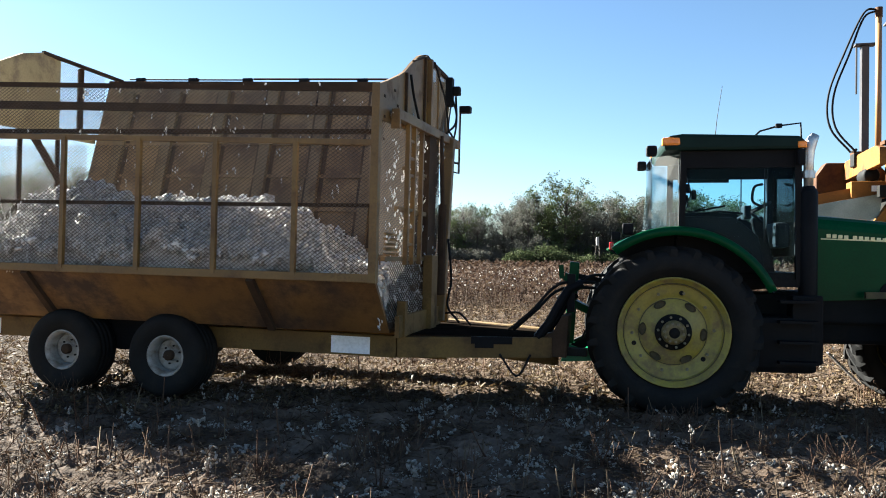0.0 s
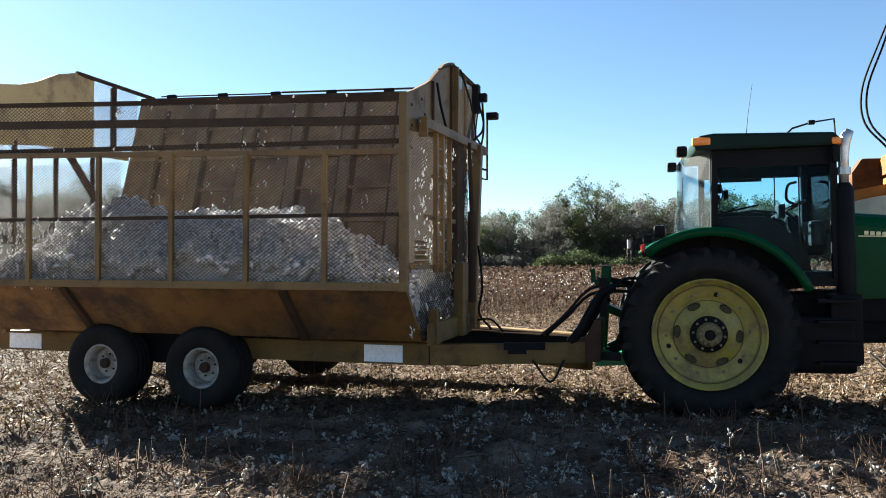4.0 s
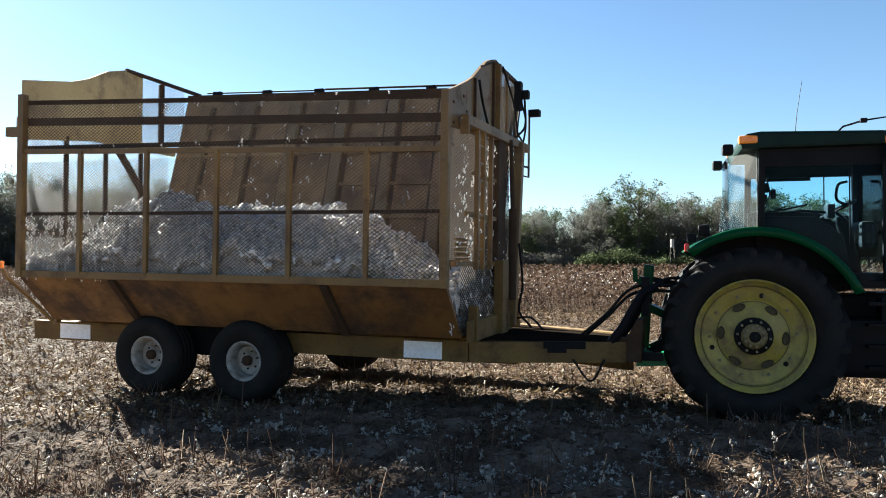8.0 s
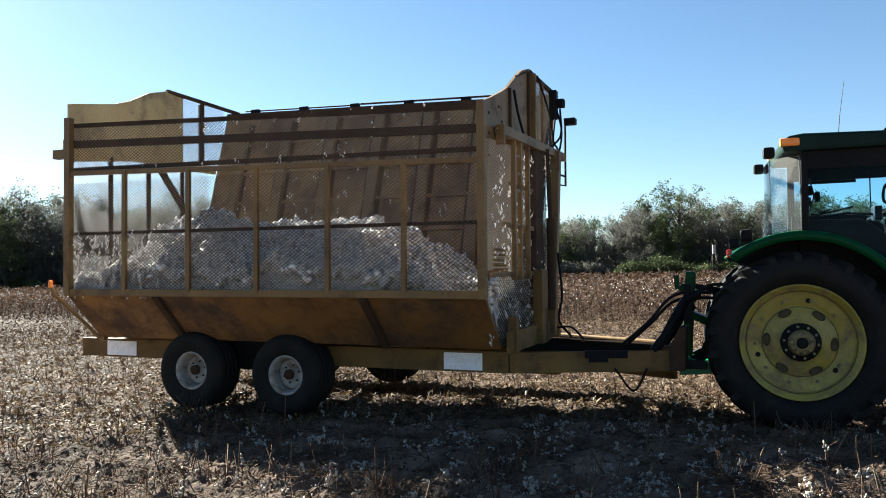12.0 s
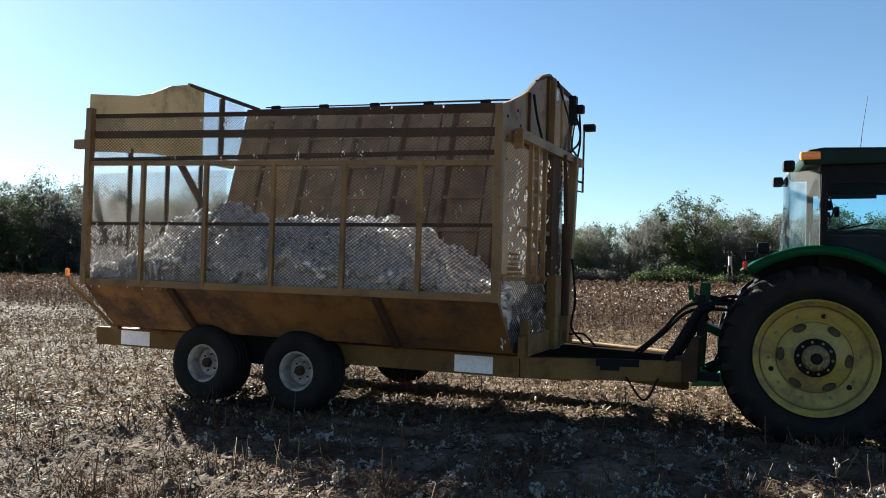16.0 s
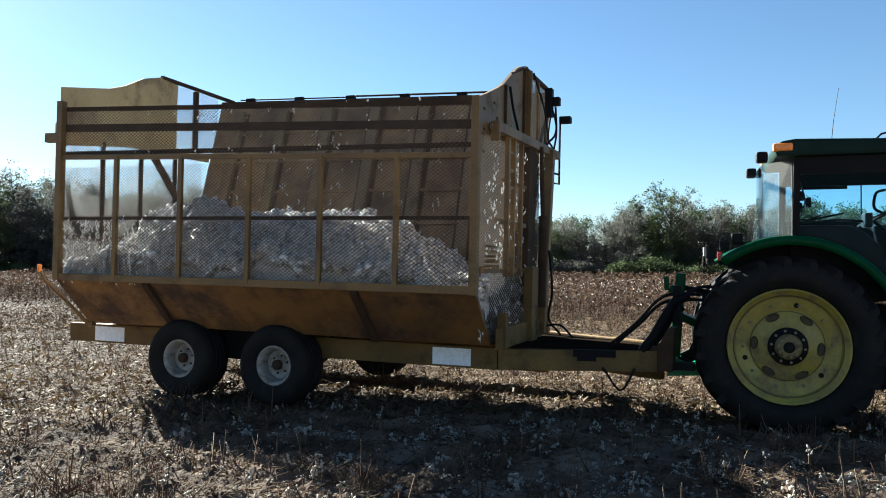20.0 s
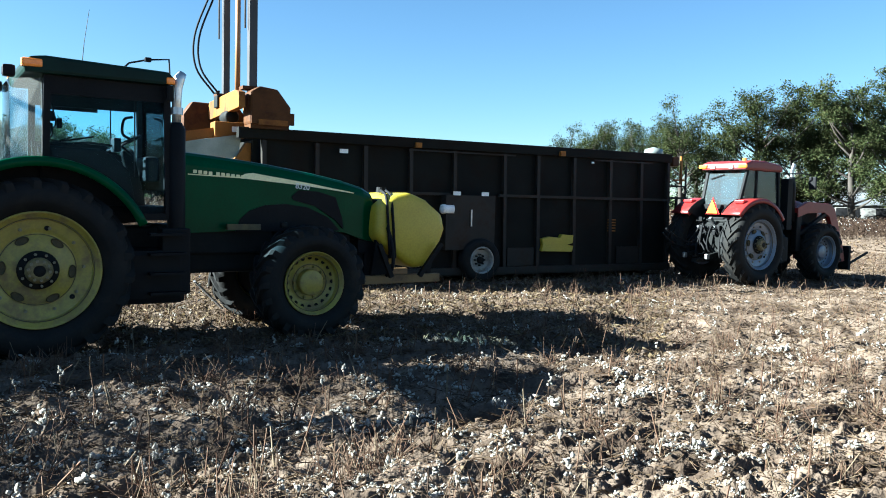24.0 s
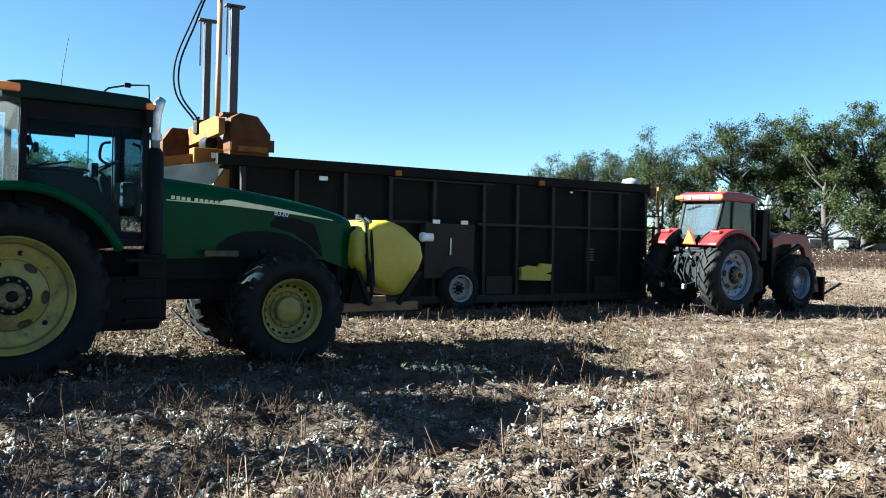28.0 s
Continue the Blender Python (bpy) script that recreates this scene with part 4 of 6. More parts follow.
part("step_box", B((1.42, 0.34, 0.95), (0.32, 0.26, 0.75), bevel=0.02), M_BLACK, jd)
for k in range(4):
    part("step", B((1.3, 0.14, 0.6 + k * 0.22), (0.4, 0.16, 0.03)), M_BLACK, jd)
    part("rivet", B((1.66, 0.16, 0.5 + k * 0.09), (0.015, 0.015, 0.015)), M_STEEL, jd)
# hood: lofted along x
rings = []
for x, top, bot, hw, rd in ((1.62, 2.23, 1.25, 0.40, 0.16), (2.1, 2.19, 1.27, 0.40, 0.16), (2.7, 2.12, 1.3, 0.40, 0.15), (3.3, 2.03, 1.3, 0.395, 0.14), (3.75, 1.945, 1.25, 0.38, 0.14), (4.05, 1.87, 1.15, 0.35, 0.14), (4.2, 1.8, 1.12, 0.31, 0.13), (4.27, 1.7, 1.12, 0.27, 0.12)):
    r = [(x, 1.03 - hw, bot)]
    for i in range(5):
        a = radians(180 - i * 22.5)
        r.append((x, 1.03 - hw + rd + rd * math.cos(a), top - rd + rd * math.sin(a)))
    for i in range(5):
        a = radians(90 - i * 22.5)
        r.append((x, 1.03 + hw - rd + rd * math.cos(a), top - rd + rd * math.sin(a)))
    r.append((x, 1.03 + hw, bot))
    rings.append(r)
hood = part("hood", loft(bmesh.new(), rings), M_GREEN, jd, "glossy green engine hood", False)
part("stripe", P([(1.66, 1.962), (1.66, 1.95), (2.36, 1.925), (3.14, 1.862), (3.87, 1.778), (3.87, 1.788), (3.14, 1.905), (2.46, 1.998), (2.36, 1.985), (2.3, 1.945)], 0.618, 0.66), M_STRIPE, hood, "yellow side stripe")
for i in range(10):
    part("letter_bar", B((1.74 + i * 0.062 + (0.03 if i > 3 else 0), 0.614, 1.99 - i * 0.005), (0.045, 0.008, 0.042), bevel=0.003), M_STRIPE, hood, "plain raised block of the hood badge")
text_part("8320", 0.1, M_WHITE, hood, pose(3.02, 0.612, 1.825, 90, 6, 0))
part("side_opening", P([(2.24, 1.26), (2.3, 1.42), (2.42, 1.53), (2.62, 1.6), (2.9, 1.62), (3.2, 1.58), (3.5, 1.45), (3.66, 1.28)], 0.617, 0.64), M_BLACK, hood)
part("side_screen", P([(2.98, 1.72), (3.07, 1.8), (3.35, 1.79), (3.6, 1.72), (3.7, 1.45), (3.72, 1.3), (3.6, 1.42), (3.3, 1.6), (3.0, 1.67)], 0.622, 0.66), M_BLACK, hood, "black engine air screen")
part("grille", P([(4.0, 1.62), (4.14, 1.72), (4.3, 1.7), (4.33, 1.45), (4.22, 0.95), (4.0, 0.95)], 0.73, 1.33, bevel=0.02), M_BLACK, hood)
part("front_support", B((3.9, 1.03, 0.85), (0.6, 0.5, 0.35), bevel=0.03), M_CASTIRON, jd)
part("side_beam", B((2.3, 0.5, 1.33), (0.42, 0.07, 0.07)), M_SLOT, jd)
part("headlamp", B((2.75, 0.32, 1.36), (0.09, 0.09, 0.08), bevel=0.03), M_CASTIRON, jd)
# exhaust
ex = part("exhaust", T([(1.455, 0.36, 0.95), (1.455, 0.36, 1.2), (1.455, 0.36, 2.46), (1.455, 0.36, 2.53)], [0.07, 0.098, 0.098, 0.06], 20), M_BLACK, jd, "black muffler with a bright curved pipe", True)
part("pipe", T([(1.455, 0.36, 2.5), (1.455, 0.36, 2.8), (1.46, 0.36, 2.93), (1.485, 0.36, 3.03), (1.52, 0.36, 3.1)], [0.05, 0.054, 0.06, 0.062, 0.05], 16), M_CHROME, ex, "", True)
part("clamp", lathe(bmesh.new(), [(0.05, 2.62), (0.07, 2.62), (0.07, 2.7), (0.05, 2.7)], 16, 'z', (1.455, 0.36, 0)), M_STEEL, ex)
# fenders
for y0, y1 in ((0.0, 0.5), (1.56, 2.06)):
    part("fender", arc_strip(0.02, 0.93, 1.14, 24, 128, y0, y1), M_GREEN, jd, "green rear fender", True)
    part("fender_side", P([(0.02 + 1.12 * math.cos(radians(a)), 0.93 + 1.12 * math.sin(radians(a))) for a in range(24, 129, 8)] + [(0.3, 1.3)], (y1 - 0.02) if y0 < 1 else y0, y1 if y0 < 1 else y0 + 0.02), M_BLACK, jd)
# cab
cab = part("cab", B((0.75, 1.03, 1.52), (1.35, 1.3, 0.1), bevel=0.02), M_BLACK, jd, "glazed cab, black frame")
CX0, CX1, CY0, CY1, CZ0, CZ1 = 0.1, 1.34, 0.36, 1.7, 1.45, 2.93
for y in (CY0, CY1):
    part("rear_pillar", bar(bmesh.new(), (CX0, y, 1.95), (CX0 + 0.02, y, CZ1), 0.07, 0.09), M_BLACK, cab)
    part("front_pillar", bar(bmesh.new(), (CX1 + 0.02, y, CZ0), (CX1, y, CZ1), 0.07, 0.08), M_BLACK, cab)
    part("sill", B(((CX0 + CX1) / 2 + 0.3, y, CZ0), (0.75, 0.06, 0.08)), M_BLACK, cab)
    part("door_header", B(((CX0 + CX1) / 2, y, CZ1 - 0.09), (CX1 - CX0, 0.06, 0.2)), M_BLACK, cab)
    door = part("door_glass", pane([(CX0 + 0.04, 2.02), (0.5, 2.03), (0.8, 1.85), (1.0, 1.5), (CX1 - 0.03, 1.48), (CX1 - 0.03, CZ1 - 0.1), (CX0 + 0.04, CZ1 - 0.1)], y), M_GLASS, cab, "tinted door glass")
    part("door_frame", bar(bmesh.new(), (1.0, y + 0.01, 1.9), (1.0, y + 0.01, CZ1 - 0.1), 0.012, 0.02), M_BLACK, cab)
    part("quarter_glass", loft(bmesh.new(), [[(CX0 - 0.03, y, 1.98), (CX0 - 0.03, y, CZ1 - 0.03), (CX0 - 0.035, y + 0.006, CZ1 - 0.03), (CX0 - 0.035, y + 0.006, 1.98)], [(-0.25, 0.62 if y < 1 else 1.44, 1.98), (-0.17, 0.62 if y < 1 else 1.44, CZ1 - 0.03), (-0.18, 0.63 if y < 1 else 1.43, CZ1 - 0.03), (-0.26, 0.63 if y < 1 else 1.43, 1.98)]]), M_GLASSPALE, cab, "curved corner glass")
part("windscreen", pane([(CY0, 1.75), (CY1, 1.75), (CY1, CZ1), (CY0, CZ1)], CX1 + 0.01, 'x'), M_GLASS, cab)
part("rear_glass", P([(0.63, 1.98), (1.43, 1.98), (1.43, CZ1 - 0.03), (0.63, CZ1 - 0.03)], -0.21, -0.204, 'x'), M_GLASS, cab)
part("cab_floor", B((0.8, 1.03, 1.47), (1.3, 1.3, 0.06)), M_INTERIOR, cab)
part("inner_wheelhouse", P([(0.05, 1.5), (0.05, 2.05), (0.4, 2.05), (0.75, 1.85), (0.98, 1.5)], 1.52, 1.66), M_INTERIOR, cab)
part("inner_wheelhouse", P([(0.05, 1.5), (0.05, 2.2), (0.66, 2.19), (0.78, 2.12), (0.95, 1.97), (1.04, 1.5)], 0.42, 0.6, bevel=0.02), M_INTERIOR, cab)
roof = part("roof", P([(-0.1, 2.93), (1.37, 2.93), (1.42, 3.0), (1.34, 3.08), (0.1, 3.12), (-0.04, 3.1), (-0.12, 3.04)], 0.24, 1.82, bevel=0.035), M_CABROOF, cab, "dark green cab roof")
for y in (0.27, 1.77):
    part("marker_lamp", B((-0.03, y, 3.03), (0.2, 0.1, 0.09), bevel=0.025), M_ORANGE, roof, "amber corner lamp")
    part("marker_lamp", B((1.36, y, 2.98), (0.1, 0.1, 0.08), bevel=0.025), M_ORANGE, roof)
    part("work_lamp", B((-0.24, y + 0.02, 2.93), (0.12, 0.14, 0.12), bevel=0.03), M_BLACK, roof)
part("mirror", B((1.35, 0.24, 2.84), (0.08, 0.05, 0.18), bevel=0.02), M_BLACK, cab)
part("bar_joint", B((1.16, 0.45, 3.22), (0.07, 0.05, 0.05), bevel=0.01), M_BLACK, roof)
part("handle_bar", T([(0.9, 0.5, 3.1), (0.97, 0.5, 3.17), (1.16, 0.45, 3.22), (1.38, 0.4, 3.24), (1.39, 0.4, 3.0)], 0.012, 6), M_BLACK, roof)
part("aerial", T([(0.62, 1.45, 3.1), (0.66, 1.46, 3.5), (0.72, 1.47, 3.9)], [0.007, 0.004, 0.003], 5), M_BLACK, roof)
# inside the cab
seat = part("seat", B((0.5, 1.03, 1.85), (0.5, 0.5, 0.16), bevel=0.05), M_INTERIOR, cab)
part("backrest", bar(bmesh.new(), (0.34, 1.03, 1.8), (0.28, 1.03, 2.08), 0.46, 0.12, bevel=0.04), M_INTERIOR, seat)
part("steering_column", bar(bmesh.new(), (1.2, 1.03, 1.5), (1.05, 1.03, 2.22), 0.12, 0.14, bevel=0.03), M_INTERIOR, cab)
b = lathe(bmesh.new(), [(0.2 + 0.016 * math.cos(math.tau * k / 8), 0.016 * math.sin(math.tau * k / 8)) for k in range(9)], 28, 'z')
part("steering_wheel", b, M_BLACK, cab, "", True, pose(1.02, 1.03, 2.3, 0, -28, 0))
part("dash", B((1.28, 1.03, 2.0), (0.16, 0.5, 0.3), bevel=0.05), M_INTERIOR, cab)
part("corner_post_trim", B((1.32, 1.6, 2.3), (0.05, 0.05, 1.1)), M_INTERIOR, cab)
part("armrest", B((0.62, 0.72, 2.05), (0.45, 0.1, 0.07), bevel=0.02), M_INTERIOR, cab)
part("monitor", B((0.85, 0.62, 2.25), (0.08, 0.2, 0.16), bevel=0.02), M_INTERIOR, cab)
part("monitor_arm", T([(0.12, 0.5, 2.2), (0.55, 0.55, 2.26), (0.82, 0.62, 2.24)], 0.014, 6), M_BLACK, cab)
part("visor", B((0.5, 1.5, 2.7), (0.62, 0.03, 0.04)), M_BLACK, cab)
for vx, vz in ((0.3, 2.6), (0.38, 2.52), (0.28, 2.46)):
    part("switch_box", B((vx, 1.45, vz), (0.06, 0.06, 0.12), bevel=0.012), M_BLACK, cab)
part("wiper_arm", T([(0.2, 1.66, 2.28), (0.62, 1.66, 2.36), (0.8, 1.66, 2.4)], 0.012, 6), M_BLACK, cab)
part("wiper_arm", T([(0.2, 1.66, 2.24), (0.55, 1.66, 2.38)], 0.01, 6), M_BLACK, cab)
hose(cab, [(1.22, 1.5, 2.66), (1.12, 1.5, 2.62), (1.1, 1.5, 2.45), (1.2, 1.5, 2.38)], 0.018, "grab_handle")
part("shuttle_lever", T([(1.08, 0.9, 2.16), (0.92, 0.72, 2.26)], 0.018, 6), M_BLACK, cab)
hose(cab, [(0.3, 1.45, 2.75), (0.34, 1.45, 2.5), (0.22, 1.45, 2.35), (0.4, 1.45, 2.3)], 0.01, "cable")
hose(cab, [(0.22, 1.4, 2.75), (0.2, 1.4, 2.55), (0.3, 1.4, 2.4), (0.2, 1.4, 2.25)], 0.01, "cable")
part("fender_liner", P([(0.1, 1.5), (0.1, 2.3), (0.61, 2.31), (0.92, 2.288), (1.02, 2.23), (1.3, 2.02), (1.3, 1.5)], 1.58, 1.63, bevel=0.01), M_INTERIOR, cab, "black moulded fender liner")
# rear lamps, hitch
part("lamp_bracket", B((-0.63, 0.2, 1.96), (0.1, 0.1, 0.1), bevel=0.02), M_BLACK, jd)
part("rear_lamp", B((-0.5, 0.2, 2.04), (0.12, 0.14, 0.13), bevel=0.03), M_BLACK, jd)
part("tail_lamp", B((-0.68, 0.18, 1.85), (0.05, 0.07, 0.09), bevel=0.015), M_REDLENS, jd, "red tail lamp")
b = bmesh.new()
bar(b, (-1.17, 1.0, 0.5), (-1.09, 1.0, 1.66), 0.12, 0.14, bevel=0.02)
bar(b, (-1.22, 1.0, 1.48), (-1.06, 1.0, 1.42), 0.1, 0.1)
bar(b, (-1.25, 1.0, 1.45), (-1.26, 1.0, 1.62), 0.06, 0.06)
part("quick_hitch", b, M_GREEN, jd, "green upright implement hitch")
for y in (0.55, 1.5):
    part("lift_arm", bar(bmesh.new(), (-0.2, y, 1.05), (-1.1, y + (0.25 if y < 1 else -0.25), 0.62), 0.06, 0.1), M_CASTIRON, jd)
    part("lift_rod", bar(bmesh.new(), (-0.45, y, 1.5), (-0.75, y + (0.15 if y < 1 else -0.15), 0.8), 0.05), M_CASTIRON, jd)
part("top_link", bar(bmesh.new(), (-0.3, 1.0, 1.35), (-1.15, 1.0, 1.5), 0.06), M_CASTIRON, jd)
part("hitch_frame", bar(bmesh.new(), (-1.2, 1.0, 1.2), (-0.75, 0.8, 1.0), 0.09), M_GREEN, jd)
hose(jd, [(-0.5, 0.95, 1.45), (-0.85, 0.92, 1.5), (-1.1, 0.9, 1.38), (-1.3, 0.88, 1.2)], 0.018)
hose(jd, [(-0.5, 0.9, 1.45), (-0.85, 0.85, 1.5), (-1.1, 0.8, 1.3), (-1.35, 0.8, 1.05)], 0.02)
hose(jd, [(-0.9, 0.8, 0.95), (-1.0, 0.75, 0.7), (-0.85, 0.75, 0.75), (-0.8, 0.8, 1.0)], 0.015)
part("swinging_drawbar", B((-0.75, 1.0, 0.52), (0.9, 0.16, 0.07), bevel=0.01), M_BRIGHTGREEN, jd, "bright green drawbar")
part("drawbar_bracket", P([(-1.25, 0.45), (-0.7, 0.48), (-0.75, 0.62), (-0.95, 0.6), (-1.2, 0.68)], 0.75, 1.25, bevel=0.01), M_BRIGHTGREEN, jd)
part("chain_guard", bar(bmesh.new(), (2.05, 1.7, 0.55), (2.45, 1.75, 0.15), 0.06, 0.02), M_STEEL, jd)
# front tank
prt = P([(4.14, 1.2), (4.18, 1.62), (4.42, 1.77), (4.68, 1.82), (4.95, 1.72), (5.22, 1.52), (5.3, 1.3), (5.16, 1.0), (4.98, 0.77), (4.76, 0.74), (4.54, 0.88), (4.32, 1.04)], 0.48, 1.6, bevel=0.11)
tank = part("front_tank", prt, M_TANK, jd, "yellow plastic liquid tank with black straps", True)
for sx in (4.34, 4.42):
    hose(tank, [(sx + 0.1, 0.9, 1.83), (sx, 0.58, 1.75), (sx - 0.04, 0.45, 1.5), (sx - 0.01, 0.45, 1.15), (sx + 0.05, 0.52, 0.9)], 0.02, "strap")
part("cap", lathe(bmesh.new(), [(0.001, 1.88), (0.07, 1.88), (0.08, 1.8)], 16, 'z', (4.5, 1.0, 0)), M_BLACK, tank)
part("tank_frame", B((4.62, 0.6, 0.6), (1.25, 0.08, 0.12), bevel=0.01), M_TYELLOW, jd, "yellow tank frame")
part("tank_frame", B((4.62, 1.5, 0.6), (1.25, 0.08, 0.12), bevel=0.01), M_TYELLOW, jd)
for sx in (4.15, 5.05):
    part("tank_bracket", bar(bmesh.new(), (sx, 0.62, 0.55), (sx + 0.1, 0.62, 1.2), 0.07), M_BLACK, jd)
    part("tank_bracket", bar(bmesh.new(), (sx + (0.1 if sx > 5.0 else 0), 0.4, 1.1), (sx - 0.25 if sx > 5.0 else sx + 0.2, 0.4, 0.65), 0.06), M_BLACK, jd)
part("weight_bracket", B((4.3, 1.03, 0.8), (0.4, 0.6, 0.5), bevel=0.03), M_BLACK, jd)
hose(jd, [(4.25, 0.6, 1.5), (4.35, 0.45, 1.2), (4.4, 0.45, 0.8), (4.35, 0.55, 0.65)], 0.025)


# ---- module builder: a long dark steel press box on its own wheels ----
MB = pose(7.7, 13.05, 0, 0, 0, -15)
M_MB = mat("dark_green_black_steel", (0.0092, 0.0095, 0.0079), (0.0048, 0.0052, 0.0046), 0.7, scale=1.2, spec=0.1, dirt=(0.0106, 0.0072, 0.0050), dirt_amount=0.45, dirt_scale=0.9)
M_MBRIB = mat("worn_dark_steel", (0.025, 0.021, 0.017), (0.013, 0.011, 0.0095), 0.6, scale=2, spec=0.2, dirt=(0.022, 0.013, 0.008), dirt_amount=0.4, dirt_scale=2)
M_CARR = mat("yellow_brown_machine_paint", (0.2583, 0.1097, 0.0156), (0.1696, 0.0658, 0.0109), 0.5, scale=1.4, dirt=(0.0807, 0.0330, 0.0140), dirt_amount=0.5, dirt_scale=1.6, spec=0.15)
M_CARRBROWN = mat("rust_brown_paint", (0.0933, 0.0351, 0.0059), (0.0467, 0.0176, 0.0039), 0.5, scale=1.5, dirt=(0.0350, 0.0154, 0.0077), dirt_amount=0.5, dirt_scale=1.5, spec=0.15)
M_POLE = mat("grey_brown_mast_paint", (0.0358, 0.0325, 0.0338), (0.0228, 0.0202, 0.0208), 0.5, scale=2)
M_CHUTE = mat("grey_galvanised_sheet", (0.26, 0.28, 0.26), (0.18, 0.2, 0.185), 0.45, 0.4, scale=3)
M_RAM = mat("tan_cylinder_paint", (0.2880, 0.1440, 0.0527), (0.2160, 0.1008, 0.0372), 0.5, scale=2)
builder = thing("module_builder", MB, "long dark steel cotton module builder with tramper masts", "press machine")
ML = 10.2
part("floor_frame", B((ML / 2, 1.2, 0.18), (ML, 2.5, 0.16)), M_MBRIB, builder)
for s in (0, 1):
    y = 0.0 if s == 0 else 2.4
    o = -0.1 if s == 0 else 0.1
    poly = [(y + o, 0.16), (y + o + 0.05, 0.16), (y + 0.05, 2.8), (y, 2.8)]
    part("side_wall", P(poly, 0, ML, 'x'), M_MB, builder, "near-black green sheet wall, stained")
part("end_wall", B((ML - 0.02, 1.2, 1.7), (0.05, 2.2, 2.3)), M_MB, builder)
for y in (-0.03, 2.45):
    part("top_beam", B((ML / 2 - 0.2, y, 2.87), (ML + 0.5, 0.18, 0.2), bevel=0.01), M_MB, builder, "thick dark top rail")
for x in (0.03, 1.06, 2.07, 3.07, 4.1, 5.35, 6.24, 7.25, 8.32, 9.28, 10.15):
    part("wall_rib", bar(bmesh.new(), (x, -0.14, 0.15), (x, -0.06, 2.75), 0.08, 0.1), M_MBRIB, builder)
part("mid_rail", B((2.0, -0.1, 1.84), (4.0, 0.08, 0.06)), M_MBRIB, builder)
part("mid_rail", B((7.7, -0.1, 1.84), (5.0, 0.08, 0.06)), M_MBRIB, builder)
part("bottom_rail", B((ML / 2, -0.16, 0.22), (ML, 0.12, 0.14)), M_MBRIB, builder)
part("top_strip", B((4.3, -0.13, 2.72), (2.6, 0.02, 0.03)), M_MBRIB, builder)
part("top_strip", B((8.7, -0.13, 2.72), (1.8, 0.02, 0.03)), M_MBRIB, builder)
for x, z in ((1.58, 2.62), (4.05, 1.86), (4.74, 1.86)):
    part("white_tag", B((x, -0.3 if z < 2 else -0.16, z), (0.17, 0.02, 0.08)), M_WHITE, builder, "small white reflector tag")
for x in (3.2, 6.85):
    part("tan_lamp", B((x, -0.16, 2.82), (0.14, 0.07, 0.11), bevel=0.01), M_CARR, builder)
part("bolt_light", B((7.75, -0.13, 2.66), (0.06, 0.02, 0.04)), M_WHITE, builder)
# wheel housing
part("wheel_box", B((4.4, -0.18, 1.25), (1.2, 0.24, 1.15)), M_MBRIB, builder)
part("latch_bar", B((4.4, -0.32, 1.35), (0.03, 0.03, 0.35)), M_STEEL, builder)
w = part("wheel", lathe(bmesh.new(), [(0.001, 0.12), (0.09, 0.12), (0.1, 0.15), (0.2, 0.17), (0.25, 0.15)], 32), M_RIMWHITE, builder, "white painted wheel disc", True, Matrix.Translation((4.64, -0.42, 0.46)))
part("rim", lathe(bmesh.new(), [(0.25, 0.15), (0.255, 0.02), (0.28, 0.005), (0.29, 0.01), (0.28, 0.3)], 40), M_RIMWHITE, w, "", True)
part("tyre", lathe(bmesh.new(), [(0.28, 0.02), (0.32, -0.01), (0.4, -0.015), (0.445, 0.02), (0.46, 0.07), (0.46, 0.24), (0.44, 0.29), (0.3, 0.3)], 48), M_TYRE, w, "", True)
part("hub", lathe(bmesh.new(), [(0.001, 0.03), (0.06, 0.03), (0.07, 0.05), (0.08, 0.14)], 16), M_CASTIRON, w, "", True)
for i in range(8):
    t = math.tau * i / 8
    part("nut", lathe(bmesh.new(), [(0.001, 0.09), (0.018, 0.09), (0.02, 0.15)], 6, 'y', (0.115 * math.cos(t), 0, 0.115 * math.sin(t))), M_CASTIRON, w)
part("air_filter", lathe(bmesh.new(), [(0.001, 3.72), (0.09, 3.72), (0.1, 3.74), (0.1, 3.98), (0.001, 4.0)], 20, 'x', (0, -0.25, 1.53)), M_WHITE, builder, "white cylindrical filter can", True)
part("tool_box", P([(6.3, 0.62), (7.15, 0.6), (7.17, 0.74), (7.0, 0.76), (7.16, 0.8), (7.17, 0.98), (6.85, 1.0), (6.8, 0.92), (6.5, 0.95), (6.3, 0.9), (6.33, 0.76)], -0.24, -0.13, bevel=0.012), M_TANK, builder, "dented yellow tool box")
for k in range(5):
    part("decal_bar", B((8.38, -0.125, 1.08 + k * 0.065), (0.24, 0.006, 0.03)), M_CARR, builder)
for x in (0.7, 5.8, 8.9):
    part("rust_plate", B((x, -0.12, 0.5), (0.7, 0.03, 0.4)), M_MBRIB, builder)
# tramper carriage riding on the top rails
carriage = part("carriage", P([(-0.28, 3.02), (0.49, 3.02), (0.49, 3.36), (0.24, 3.68), (-0.1, 3.72), (-0.28, 3.6)], -0.25, 0.25, bevel=0.05), M_CARRBROWN, builder, "rust-brown tramper carriage housing")
part("carriage_end", P([(-1.0, 3.02), (0.3, 3.02), (0.3, 3.36), (0.1, 3.6), (-0.82, 3.62), (-1.0, 3.35)], 2.2, 2.65, bevel=0.05), M_CARRBROWN, carriage)
part("carriage_base", B((0.1, 0.0, 3.0), (0.72, 0.44, 0.1)), M_CARRBROWN, carriage)
part("skirt", B((0.14, -0.27, 3.14), (0.8, 0.03, 0.22)), M_CARRBROWN, carriage)
